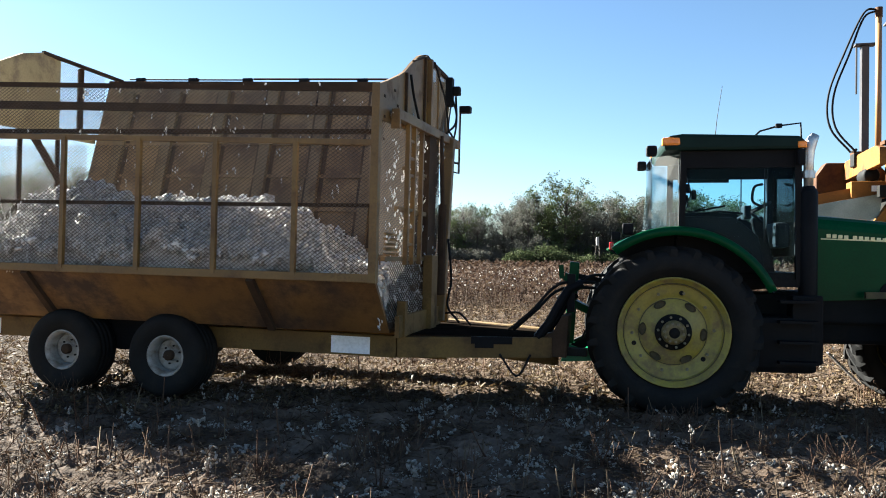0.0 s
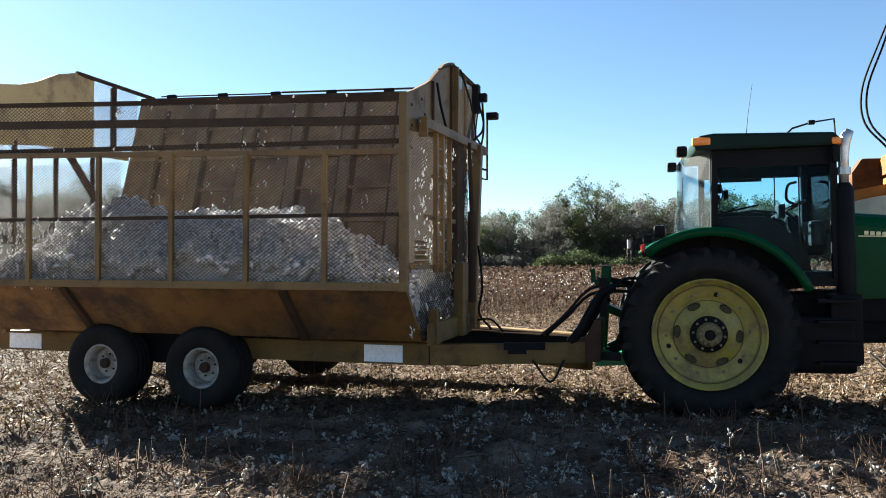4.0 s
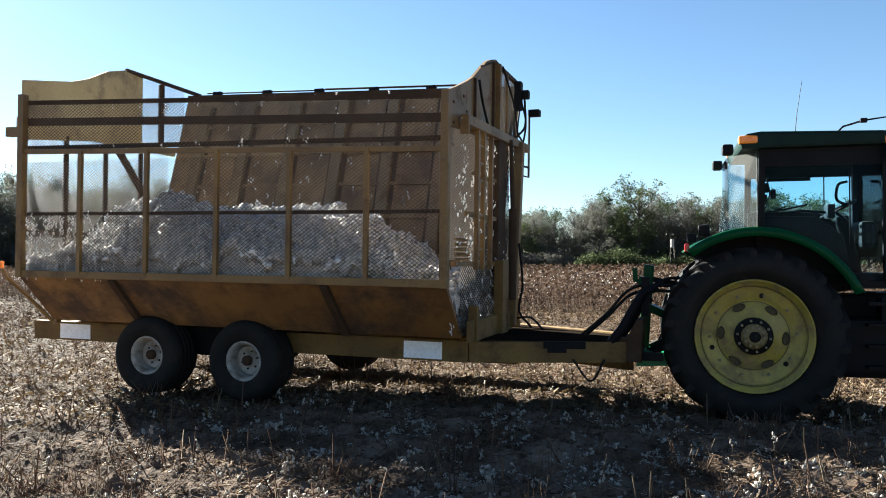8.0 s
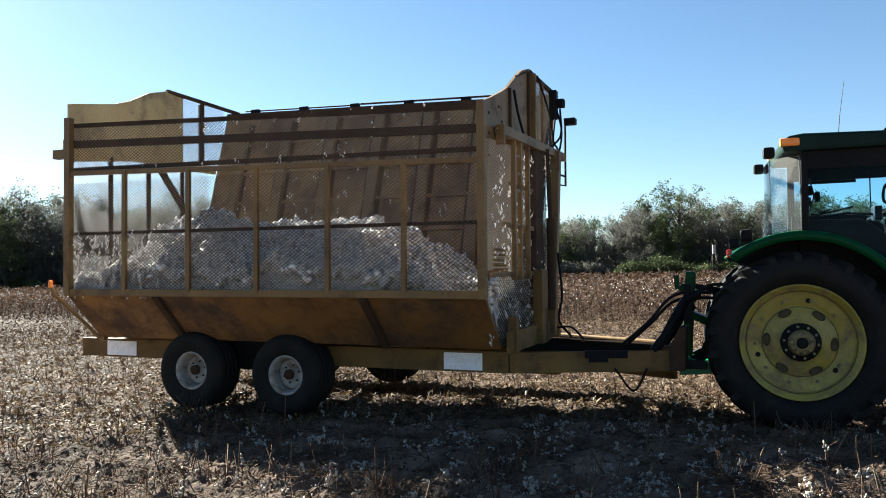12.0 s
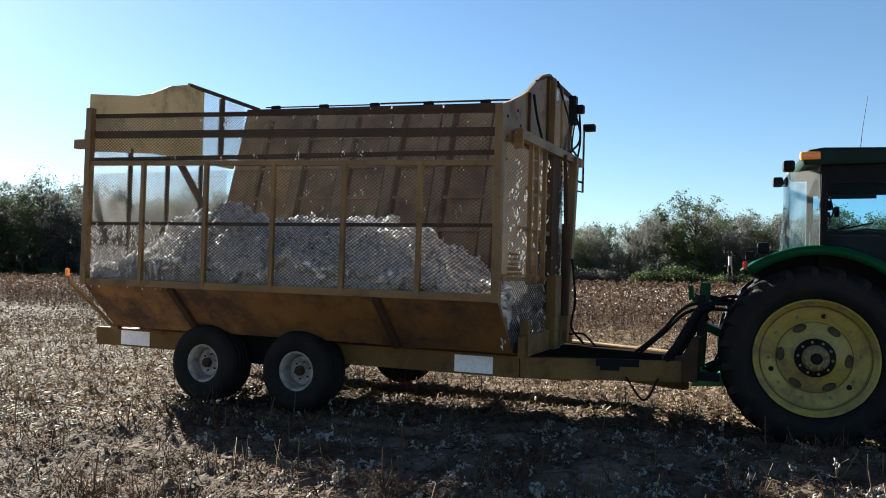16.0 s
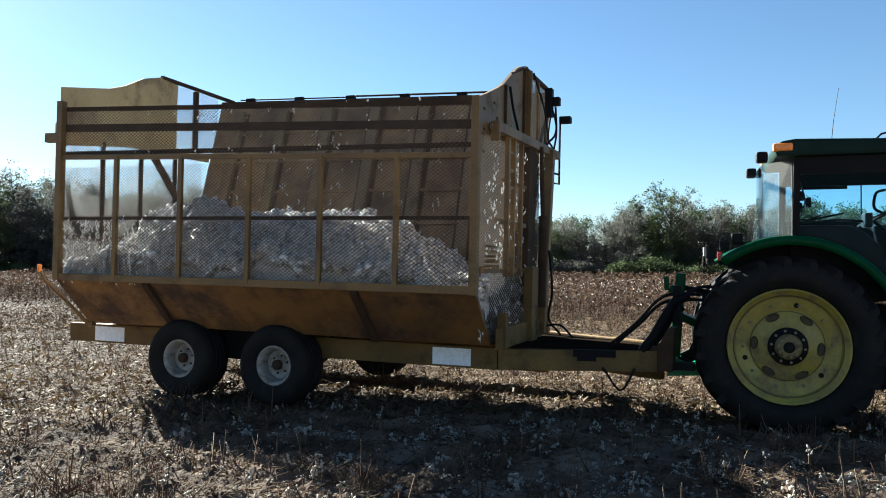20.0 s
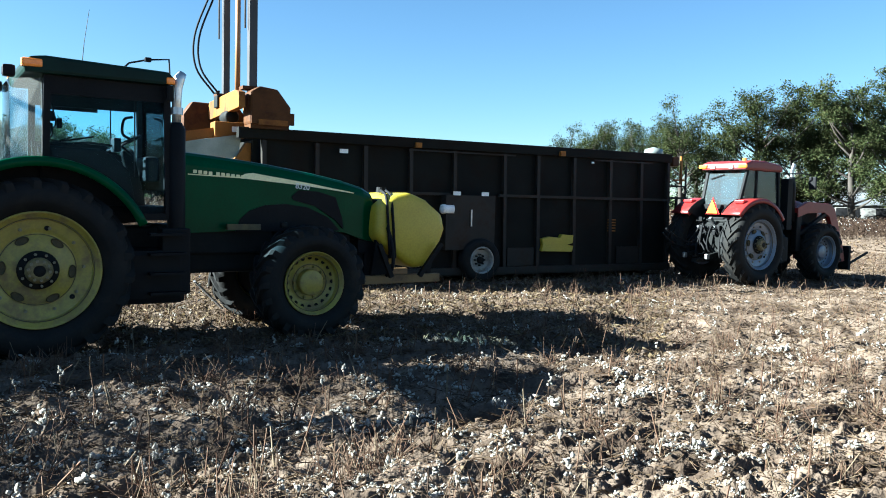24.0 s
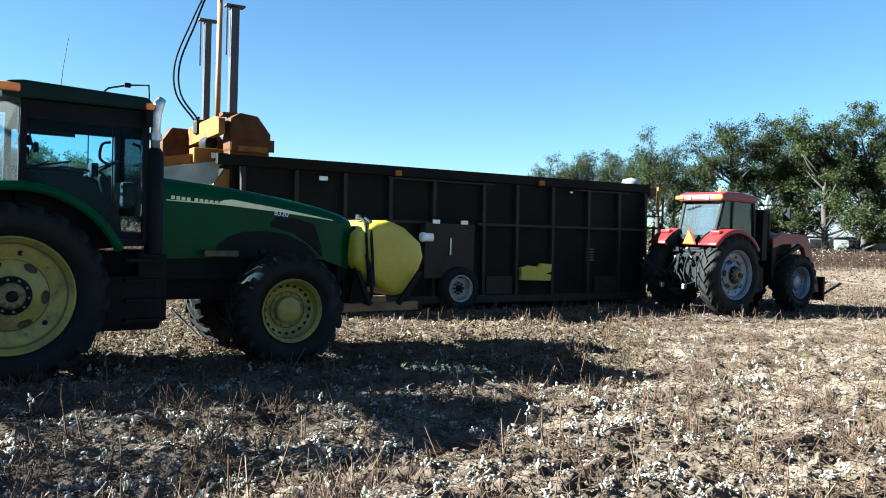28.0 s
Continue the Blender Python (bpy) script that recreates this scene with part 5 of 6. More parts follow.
part("skirt_plate", B((0.14, -0.29, 3.06), (0.55, 0.02, 0.1)), M_CARR, carriage)
part("cross_beam", P([(-0.3, 3.3), (2.3, 3.25), (2.3, 3.5), (2.1, 3.62), (0.0, 3.64), (-0.3, 3.58)], -0.5, -0.38, 'x', 0.01), M_CARR, carriage, "yellow cross beam")
part("cross_beam", B((0.3, 1.2, 3.4), (0.12, 2.2, 0.35)), M_CARR, carriage)
part("motor", lathe(bmesh.new(), [(0.001, 0.5), (0.12, 0.5), (0.14, 0.55), (0.14, 0.95), (0.001, 1.0)], 18, 'y', (-0.42, 0, 3.2)), M_CASTIRON, carriage, "", True)
part("valve_block", B((-0.47, 1.35, 3.55), (0.16, 0.3, 0.24), bevel=0.02), M_CASTIRON, carriage)
for z in (3.5, 3.62, 3.74):
    part("fitting", T([(-0.5, 1.25, z), (-0.5, 1.55, z)], 0.025, 6), M_CASTIRON, carriage)
part("control_box", B((-0.5, 0.55, 2.93), (0.55, 0.4, 0.3), bevel=0.02), M_CARR, carriage, "yellow control box")
part("white_label", B((-0.38, 0.345, 2.95), (0.16, 0.006, 0.1)), M_WHITE, carriage)
for y, z1, x, w in ((0.42, 5.76, -0.07, 0.155), (1.9, 5.78, -0.22, 0.13)):
    mast = part("mast", B((x, y, (3.6 + z1) / 2), (w, 0.17, z1 - 3.6), bevel=0.008), M_POLE, carriage, "grey-brown square tramper mast")
    part("mast_cap", B((x, y, z1 + 0.03), (0.36, 0.22, 0.03)), M_POLE, mast)
    part("guide_rod", T([(x - 0.14, y, z1), (x - 0.14, y, z1 - 0.9)], 0.018, 6), M_POLE, mast)
    part("mast_foot", B((x, y, 3.74), (0.42, 0.3, 0.06)), M_CARRBROWN, mast)
part("cylinder", T([(-0.15, 1.2, 3.5), (-0.15, 1.2, 6.15)], 0.052, 14), M_RAM, carriage, "tan-brown hydraulic cylinder", True)
part("cylinder_head", T([(-0.15, 1.2, 6.13), (-0.15, 1.2, 6.31)], 0.062, 14), M_CARRBROWN, carriage)
for d in (0.0, 0.09):
    hose(carriage, [(-0.18, 1.2, 6.28 - d * 0.3), (-0.4, 1.2, 6.22 - d), (-0.72 + d, 1.2, 5.5), (-0.98 + d, 1.2, 4.75), (-0.95 + d, 1.2, 4.15), (-0.6 + d, 1.2, 3.68)], 0.02)
# working platform at the near end
part("walkway_beam", bar(bmesh.new(), (-1.6, 0.5, 2.72), (-0.1, 0.5, 3.0), 0.1, 0.18), M_CARR, builder, "yellow beam")
part("chute_sheet", P([(-1.6, 2.62), (-0.3, 2.86), (-0.35, 2.45), (-0.8, 2.32), (-1.6, 2.4)], 0.3, 0.34), M_CHUTE, builder)
part("end_frame", P([(-0.45, 2.35), (-0.22, 2.7), (-0.12, 2.7), (-0.12, 1.8), (-0.3, 2.2)], 0.2, 0.4), M_CARR, builder)
part("end_gate", B((-0.1, 1.2, 1.6), (0.08, 2.2, 2.3)), M_MB, builder)
# far end: operator stand, tongue
part("operator_platform", B((10.6, 0.7, 1.9), (0.8, 1.3, 0.05)), M_MBRIB, builder)
for x, y in ((10.35, 0.1), (10.95, 0.1), (10.95, 1.3)):
    part("stand_post", T([(x, y, 0.9), (x, y, 2.75)], 0.025, 6), M_MBRIB, builder)
part("hand_rail", T([(10.35, 0.1, 2.2), (10.95, 0.1, 2.2), (10.95, 1.3, 2.2)], 0.02, 6), M_MBRIB, builder)
part("ladder", B((10.65, 0.1, 1.4), (0.05, 0.06, 1.1)), M_MBRIB, builder)
part("fluid_tank", lathe(bmesh.new(), [(0.001, 2.92), (0.2, 2.92), (0.24, 3.0), (0.22, 3.1), (0.001, 3.16)], 20, 'z', (10.02, 0.3, 0)), M_CHUTE, builder, "round white tank", True)
part("end_lamp", B((10.4, 0.0, 2.8), (0.22, 0.2, 0.24), bevel=0.03), M_CARRBROWN, builder)
part("sign_post", B((10.72, 0.05, 2.6), (0.05, 0.05, 0.7)), M_CARR, builder)
part("sign_arm", B((10.66, 0.05, 2.35), (0.35, 0.05, 0.05)), M_CARR, builder)
part("tongue", bar(bmesh.new(), (10.1, 1.2, 0.45), (11.6, 1.0, 0.5), 0.16, 0.18), M_MBRIB, builder)
part("tongue_brace", bar(bmesh.new(), (10.1, 0.4, 0.3), (11.3, 1.0, 0.42), 0.1, 0.1), M_MBRIB, builder)
hose(builder, [(10.3, 1.0, 1.4), (10.9, 0.95, 1.1), (11.5, 0.95, 0.95)], 0.02)


# ---- red loader tractor in front of the module builder ----
M_GLASSBLUE = glass("reflective_blue_glass", (0.66, 0.84, 0.92), 0.955)
for gn in M_GLASSBLUE.node_tree.nodes:
    if gn.bl_idname == "ShaderNodeFresnel":
        gn.inputs[0].default_value = 1.4
CASE = pose(17.06, 7.72, 0, 0, 0, -11)
red = thing("red_tractor", CASE, "red loader tractor with grey wheels hitched to the module builder", "tractor")
farm_wheel(red, (0, 0, 0.89), 0.91, 0.56, 0.38, 20, M_SILVER, "rear", False, 10)
farm_wheel(red, (0, 1.92, 0.89), 0.91, 0.56, 0.38, 20, M_SILVER, "rear", True)
farm_wheel(red, (2.68, 0.1, 0.68), 0.69, 0.39, 0.4, 18, M_SILVER, "front")
farm_wheel(red, (2.68, 1.82, 0.68), 0.69, 0.39, 0.4, 18, M_SILVER, "front", True)
CYM = 0.96
part("rear_axle", B((0, CYM, 0.89), (0.3, 1.4, 0.35), bevel=0.05), M_CASTIRON, red)
part("front_axle", B((2.68, CYM, 0.68), (0.22, 1.2, 0.2), bevel=0.03), M_CASTIRON, red)
part("transmission", B((0.5, CYM, 0.95), (1.8, 0.6, 0.7), bevel=0.05), M_CASTIRON, red)
part("engine_block", B((2.3, CYM, 1.0), (1.9, 0.5, 0.7), bevel=0.05), M_CASTIRON, red)
part("fuel_tank", B((0.95, 0.45, 0.75), (0.8, 0.45, 0.6), bevel=0.06), M_BLACK, red)
rings = []
for x, top, bot, hw, rd in ((1.45, 1.95, 1.2, 0.38, 0.14), (2.3, 1.9, 1.2, 0.38, 0.15), (3.0, 1.78, 1.15, 0.36, 0.16), (3.3, 1.65, 1.05, 0.32, 0.14)):
    r = [(x, CYM - hw, bot)]
    for i in range(4):
        a = radians(180 - i * 30)
        r.append((x, CYM - hw + rd + rd * math.cos(a), top - rd + rd * math.sin(a)))
    for i in range(4):
        a = radians(90 - i * 30)
        r.append((x, CYM + hw - rd + rd * math.cos(a), top - rd + rd * math.sin(a)))
    r.append((x, CYM + hw, bot))
    rings.append(r)
hood2 = part("hood", loft(bmesh.new(), rings), M_RED, red, "red engine hood")
part("side_screen", B((2.3, CYM - 0.4, 1.5), (1.2, 0.03, 0.4)), M_BLACK, hood2)
for y0, y1 in ((0.02, 0.5), (1.42, 1.9)):
    part("fender", arc_strip(0.02, 0.89, 1.02, 34, 140, y0, y1), M_RED, red, "red rear fender", True)
    part("fender_lamp", B((-0.42, (y0 + y1) / 2, 1.83), (0.16, 0.24, 0.07), bevel=0.02), M_REDLENS, red, "red fender lamp")
    part("fender_side", P([(0.02 + 1.04 * math.cos(radians(a)), 0.89 + 1.04 * math.sin(radians(a))) for a in range(28, 143, 10)] + [(0.2, 1.2)], (y1 - 0.02) if y0 < 1 else y0, y1 if y0 < 1 else y0 + 0.02), M_BLACK, red)
cab2 = part("cab", B((0.6, CYM, 1.42), (1.5, 1.1, 0.1), bevel=0.02), M_BLACK, red, "glazed cab with black pillars")
X0, X1, Y0, Y1, Z0, Z1 = -0.02, 1.08, 0.42, 1.48, 1.75, 2.55
for y in (Y0, Y1):
    part("rear_pillar", bar(bmesh.new(), (X0 - 0.22, y + (0.03 if y < 1 else -0.03), Z0), (X0, y, Z1), 0.06, 0.06), M_BLACK, cab2)
    part("front_pillar", bar(bmesh.new(), (X1 + 0.1, y, 1.45), (X1, y, Z1), 0.06, 0.07), M_BLACK, cab2)
    part("door_post", bar(bmesh.new(), (0.3, y, 1.6), (0.3, y, Z1), 0.05, 0.05), M_BLACK, cab2)
    part("door_glass", pane([(X0 - 0.1, 1.95), (0.6, 1.85), (0.9, 1.5), (X1, 1.45), (X1, Z1), (X0 + 0.05, Z1)], y), M_GLASSBLUE, cab2)
part("rear_glass", loft(bmesh.new(), [[(X0 - 0.22, Y0 + 0.03, Z0), (X0 - 0.22, Y1 - 0.03, Z0), (X0 - 0.214, Y1 - 0.03, Z0), (X0 - 0.214, Y0 + 0.03, Z0)], [(X0, Y0, Z1), (X0, Y1, Z1), (X0 + 0.006, Y1, Z1), (X0 + 0.006, Y0, Z1)]]), M_GLASSBLUE, cab2, "large tinted rear window")
part("windscreen", pane([(Y0, 1.6), (Y1, 1.6), (Y1, Z1), (Y0, Z1)], X1 + 0.03, 'x'), M_GLASSBLUE, cab2)
part("rear_sill", B((X0 - 0.22, CYM, Z0 - 0.04), (0.1, 1.05, 0.1)), M_BLACK, cab2)
part("wiper", bar(bmesh.new(), (X0 - 0.08, 1.35, 2.35), (X0 - 0.05, 1.0, 2.45), 0.02), M_BLACK, cab2)
part("seat", B((0.35, CYM, 1.85), (0.5, 0.5, 0.16), bevel=0.05), M_INTERIOR, cab2)
part("backrest", B((0.12, CYM, 2.15), (0.12, 0.46, 0.5), bevel=0.04), M_INTERIOR, cab2)
part("steering_column", bar(bmesh.new(), (1.1, CYM, 1.5), (0.9, CYM, 2.1), 0.12, 0.14), M_INTERIOR, cab2)
roof2 = part("roof", P([(-0.2, 2.55), (1.14, 2.53), (1.2, 2.61), (1.06, 2.71), (0.5, 2.77), (0.02, 2.76), (-0.17, 2.7)], 0.34, 1.56, bevel=0.05), M_RED, cab2, "red cab roof")
for y in (0.42, 1.5):
    part("marker_lamp", B((-0.19, y, 2.63), (0.06, 0.22, 0.08), bevel=0.02), M_ORANGE, roof2, "amber roof lamp")
for y in (0.72, 1.22):
    part("work_lamp", B((-0.2, y, 2.62), (0.05, 0.12, 0.08), bevel=0.02), M_WHITE, roof2)
part("beacon", T([(0.1, 0.6, 2.72), (0.1, 0.6, 2.82)], 0.05, 10), M_ORANGE, roof2)
part("exhaust", T([(1.75, 0.5, 1.4), (1.75, 0.5, 2.2), (1.75, 0.5, 2.45)], [0.1, 0.1, 0.06], 14), M_BLACK, red, "black exhaust stack", True)
part("pipe", T([(1.75, 0.5, 2.4), (1.75, 0.5, 2.6), (1.82, 0.5, 2.75)], 0.045, 10), M_STEEL, red)
part("mirror_arm", T([(1.3, 0.4, 2.5), (1.5, 0.1, 2.52), (1.75, 0.0, 2.48)], 0.018, 6), M_BLACK, red)
part("mirror", B((1.78, -0.02, 2.3), (0.06, 0.18, 0.3), bevel=0.02), M_BLACK, red)
part("mirror", B((1.5, 1.85, 2.0), (0.06, 0.16, 0.26), bevel=0.02), M_WHITE, red)
part("intake_pipe", bar(bmesh.new(), (1.5, 0.45, 1.2), (1.5, 0.45, 2.4), 0.18, 0.2), M_BLACK, red)
# slow-vehicle triangle
part("warning_triangle", P([(1.09, 1.56), (0.79, 1.56), (0.94, 1.86)], -0.52, -0.5, 'x'), M_ORANGE, red, "orange slow-vehicle triangle")
part("triangle_border", P([(1.13, 1.54), (0.75, 1.54), (0.94, 1.92)], -0.495, -0.485, 'x'), M_REDLENS, red)
# rear linkage
for y in (0.65, 1.27):
    part("lift_arm", bar(bmesh.new(), (-0.1, y, 0.75), (-0.95, y, 0.6), 0.06, 0.09), M_CASTIRON, red)
    part("hook_end", B((-0.98, y, 0.6), (0.1, 0.07, 0.12), bevel=0.02), M_STEEL, red)
    part("stabiliser", bar(bmesh.new(), (-0.1, y - 0.12, 0.62), (-0.8, y - 0.04, 0.52), 0.035), M_CASTIRON, red)
    part("lift_rod", bar(bmesh.new(), (-0.35, y, 1.4), (-0.6, y, 0.7), 0.05), M_CASTIRON, red)
    part("rocker", bar(bmesh.new(), (-0.05, y, 1.3), (-0.4, y, 1.42), 0.06), M_CASTIRON, red)
part("top_link", bar(bmesh.new(), (-0.2, CYM, 1.1), (-0.55, CYM, 1.45), 0.07), M_STEEL, red)
part("remote_block", B((-0.3, CYM, 1.2), (0.2, 0.5, 0.3), bevel=0.03), M_CASTIRON, red)
for y in (0.9, 1.02, 1.2, 1.35):
    part("coupling", T([(-0.4, y, 1.25), (-0.48, y, 1.24)], 0.035, 8), M_STEEL, red)
hose(red, [(-0.45, 1.2, 1.2), (-0.75, 1.25, 0.9), (-1.2, 1.3, 1.0), (-1.6, 1.3, 1.2)], 0.02)
hose(red, [(-0.45, 1.35, 1.2), (-0.7, 1.4, 0.8), (-1.2, 1.4, 0.85), (-1.6, 1.4, 1.1)], 0.02)
part("drawbar", B((-0.6, CYM, 0.5), (0.9, 0.14, 0.07)), M_CASTIRON, red)
rr_ = random.Random(61)
for k in range(9):
    y0 = CYM + rr_.uniform(-0.42, 0.42)
    hose(red, [(-0.4, y0, rr_.uniform(1.0, 1.35)), (-0.62, y0 + rr_.uniform(-.15, .15), rr_.uniform(0.85, 1.3)), (-0.7, y0 + rr_.uniform(-.2, .2), rr_.uniform(0.6, 0.9)), (-0.5, y0 + rr_.uniform(-.2, .2), rr_.uniform(0.45, 0.7))], rr_.uniform(0.014, 0.024))
for k in range(6):
    part("valve", B((-0.44, CYM - 0.3 + k * 0.12, 1.12 + 0.1 * (k % 2)), (0.1, 0.08, 0.12), bevel=0.015), M_BLACK, red)
for y in (0.5, 1.42):
    part("sway_block", B((-0.45, y, 0.72), (0.5, 0.06, 0.16), bevel=0.02), M_CASTIRON, red)
part("hitch_cross_shaft", T([(-0.32, 0.5, 1.38), (-0.32, 1.42, 1.38)], 0.05, 10), M_CASTIRON, red)
part("number_plate", B((-0.5, 1.3, 1.42), (0.01, 0.16, 0.1)), M_BLACK, red)
# front loader with bale forks
loader = part("loader", B((1.9, 0.42, 1.2), (0.18, 0.14, 1.0), bevel=0.02), M_BLACK, red, "red front loader with fork")
part("loader_post", B((1.9, 1.5, 1.2), (0.18, 0.14, 1.0), bevel=0.02), M_BLACK, loader)
for y in (0.38, 1.54):
    part("loader_arm", P([(1.8, 1.72), (2.2, 1.88), (3.1, 1.84), (3.32, 1.72), (3.75, 0.75), (3.85, 0.42), (3.6, 0.4), (3.5, 0.75), (3.1, 1.52), (2.9, 1.62), (2.2, 1.6), (1.82, 1.5)], y - 0.05, y + 0.05, bevel=0.01), M_RED, loader, "red loader arm")
    part("lift_cylinder", bar(bmesh.new(), (1.95, y, 1.1), (3.0, y, 1.6), 0.08), M_BLACK, loader)
    part("tilt_cylinder", bar(bmesh.new(), (3.05, y + 0.08, 1.7), (3.75, y + 0.08, 0.8), 0.06), M_BLACK, loader)
part("loader_tube", B((3.45, CYM, 0.95), (0.14, 1.25, 0.14)), M_RED, loader)
part("fork_frame", B((3.95, CYM, 0.5), (0.1, 1.4, 0.6), bevel=0.01), M_CASTIRON, loader)
for y in (0.35, 0.75, 1.15, 1.55):
    part("fork_tine", bar(bmesh.new(), (3.95, y, 0.3), (4.9, y, 0.62), 0.05, 0.04), M_CASTIRON, loader)


# ---- field ground ----
M_SOIL = mat("dry_field_soil", (0.1699, 0.1268, 0.0946), (0.0551, 0.0385, 0.0276), 0.95, scale=1.1, fine=14, bump=1.0, dirt=(0.0276, 0.0184, 0.0129), dirt_amount=0.4, dirt_scale=2.5, spec=0.04, dusty=0.7)


for bump_node in M_SOIL.node_tree.nodes:
    if bump_node.bl_idname == "ShaderNodeBump":
        bump_node.inputs["Distance"].default_value = 0.05


def ground_z(x, y):
    d = math.hypot(x, y)
    k = max(0.0, 1 - d / 40)
    p = Vector((x, y, 0))
    across = -x * RY + y * RX
    fine = 0.0
    if d < 30:
        q = Vector((x * RX + y * RY, (-x * RY + y * RX) * 2.2, 0))
        fine = 0.07 * noise.noise(q * 3.1) - 0.085 * abs(noise.noise(q * 5.3)) + 0.035 * noise.noise(q * 10.0) + 0.012 * noise.noise(p * 27.0)
    ahead = min(1.0, max(0.0, (0.75 + math.cos(math.atan2(x, y) - 0.28)) / 0.4 - 2.2))
    fine *= 1.35 * min(1.0, max(0.0, (d - 2.6) / 2.0)) * ahead
    return k * (0.03 * math.sin(across * math.tau / 0.97) + 0.05 * noise.noise(p * 0.7) + fine) - 0.035 * k


rings = [0.5 * 1.05 ** i for i in range(42)] + [4.0 * 1.0085 ** i for i in range(160)] + [15.6 * 1.016 ** i for i in range(90)] + [75, 90, 130, 200, 400, 900, 2200]
SECTORS = [radians(-54 + 140 * i / 620) for i in range(620)] + [radians(86 + 220 * i / 100) for i in range(100)]
SEG = len(SECTORS)
gv = [(r * math.sin(a), r * math.cos(a), ground_z(r * math.sin(a), r * math.cos(a))) for r in rings for a in SECTORS]
ii, kk = np.meshgrid(np.arange(len(rings) - 1), np.arange(SEG), indexing="ij")
k2 = (kk + 1) % SEG
gf = np.stack([ii * SEG + kk, (ii + 1) * SEG + kk, (ii + 1) * SEG + k2, ii * SEG + k2], -1).reshape(-1, 4)
gv = np.array([(0, 0, ground_z(0, 0))] * SEG + [tuple(v) for v in gv])
gf = np.concatenate([np.stack([np.arange(SEG), SEG + np.arange(SEG), SEG + (np.arange(SEG) + 1) % SEG, (np.arange(SEG) + 1) % SEG], -1), gf + SEG])
ground = soup("ground", gv, gf, M_SOIL, None, True)
tagged(ground, "dry brown harvested cotton field soil with litter", "ground", kind="structure")


# ---- trees, crop and sheds ----
M_BARK = mat("bark", (0.0462, 0.0357, 0.0273), (0.0252, 0.0202, 0.0160), 0.9, scale=3, fine=18, bump=0.5)
M_LEAF = mat("autumn_leaves", (0.0369, 0.0450, 0.0168), (0.0294, 0.0352, 0.0131), 0.95, spec=0.08, scale=0.25, fine=5, bump=0, island=[(0.0166, 0.0243, 0.0082), (0.0276, 0.0359, 0.0127), (0.0369, 0.0372, 0.0133), (0.0202, 0.0283, 0.0103)], translucent=0.16, per_object=0.2)
# far foliage: distance haze is put into these pale grey tones
M_LEAFHAZE = mat("haze_grey_leaves", (0.1204, 0.1063, 0.0761), (0.0903, 0.0784, 0.0570), 0.95, spec=0.08, scale=0.25, fine=5, bump=0, island=[(0.0723, 0.0806, 0.0735), (0.1024, 0.1096, 0.0951), (0.1204, 0.1119, 0.0988), (0.0843, 0.0928, 0.0837)], translucent=0.3, per_object=0.2)
M_BUSH = mat("green_bush_leaves", (0.0486, 0.0737, 0.0213), (0.0364, 0.0567, 0.0178), 0.95, spec=0.08, scale=0.4, fine=5, bump=0, island=[(0.0364, 0.0510, 0.0248), (0.0608, 0.0766, 0.0319), (0.0729, 0.0794, 0.0411)], translucent=0.16, per_object=0.25)


TOPS = {}


def tree(label, seed, height, leaves, leaf_size, material, spread=0.32, bare=0.3, group=""):
    """Tapered trunk, forking limbs, and leaf sprays round the limbs' ends."""
    r = random.Random(seed)
    g = np.random.default_rng(seed)
    ob = thing("tree", Matrix.Identity(4), label, "tree", group)
    b = bmesh.new()
    lean = Vector((r.uniform(-.06, .06), r.uniform(-.06, .06), 1))
    tr_pts = [lean * (height * 0.62 * k / 5) + Vector((r.uniform(-.12, .12), r.uniform(-.12, .12), 0)) * (k > 0) for k in range(6)]
    r0 = height * 0.02
    tube(b, tr_pts, [r0 * (1.25, 1, .85, .65, .48, .3)[k] for k in range(6)], 7)
    tips = []
    for i in range(17):
        f = r.uniform(bare, 1.0)
        k = min(4, int(f * 5))
        base = tr_pts[k].lerp(tr_pts[k + 1], f * 5 - k if k < 5 else 1)
        a = i * 2.4 + r.uniform(-.5, .5)
        out = height * spread * r.uniform(0.45, 1.0) * (1.1 - 0.45 * f)
        up = height * r.uniform(0.08, 0.3) * (0.6 + 0.7 * f)
        mid = base + Vector((math.cos(a) * out * .5, math.sin(a) * out * .5, up * .4))
        end = base + Vector((math.cos(a) * out, math.sin(a) * out, up))
        if end.z > height * 0.97:
            end.z = height * r.uniform(0.88, 0.97)
        tube(b, [base, mid, end], [r0 * .38, r0 * .24, r0 * .08], 5)
        tips += [(end, 1.0), (mid.lerp(end, .5), .8)]
        for j in range(3):
            e2 = mid.lerp(end, r.uniform(.2, .9)) + Vector((r.uniform(-1, 1), r.uniform(-1, 1), r.uniform(-.1, 1))) * height * 0.085
            tube(b, [mid.lerp(end, .4), e2], [r0 * .12, r0 * .04], 4)
            tips.append((e2, r.uniform(.5, .95)))
    top = tr_pts[-1]
    for j in range(6):
        e2 = top + Vector((r.uniform(-1, 1), r.uniform(-1, 1), r.uniform(.4, 1.9))) * height * 0.13
        e2.z = min(e2.z, height * 0.97)
        tube(b, [top, e2], [r0 * .25, r0 * .05], 4)
        tips.append((e2, r.uniform(.6, 1)))
    part("trunk", b, M_BARK, ob, "", True)
    per = max(4, leaves // len(tips))
    pos = []
    for c, s in tips:
        sub = [np.array(c) + g.normal(0, height * 0.036 * s, 3) for _ in range(5)]
        for q in sub:
            n = max(2, int(per * s / 5))
            pos.append(q + g.normal(0, 1, (n, 3)) * height * np.array([0.02, 0.02, 0.015]) * (0.5 + s * 0.6))
    pos = np.concatenate(pos)
    pos[:, 2] = np.clip(pos[:, 2], height * 0.12, height * 1.02)
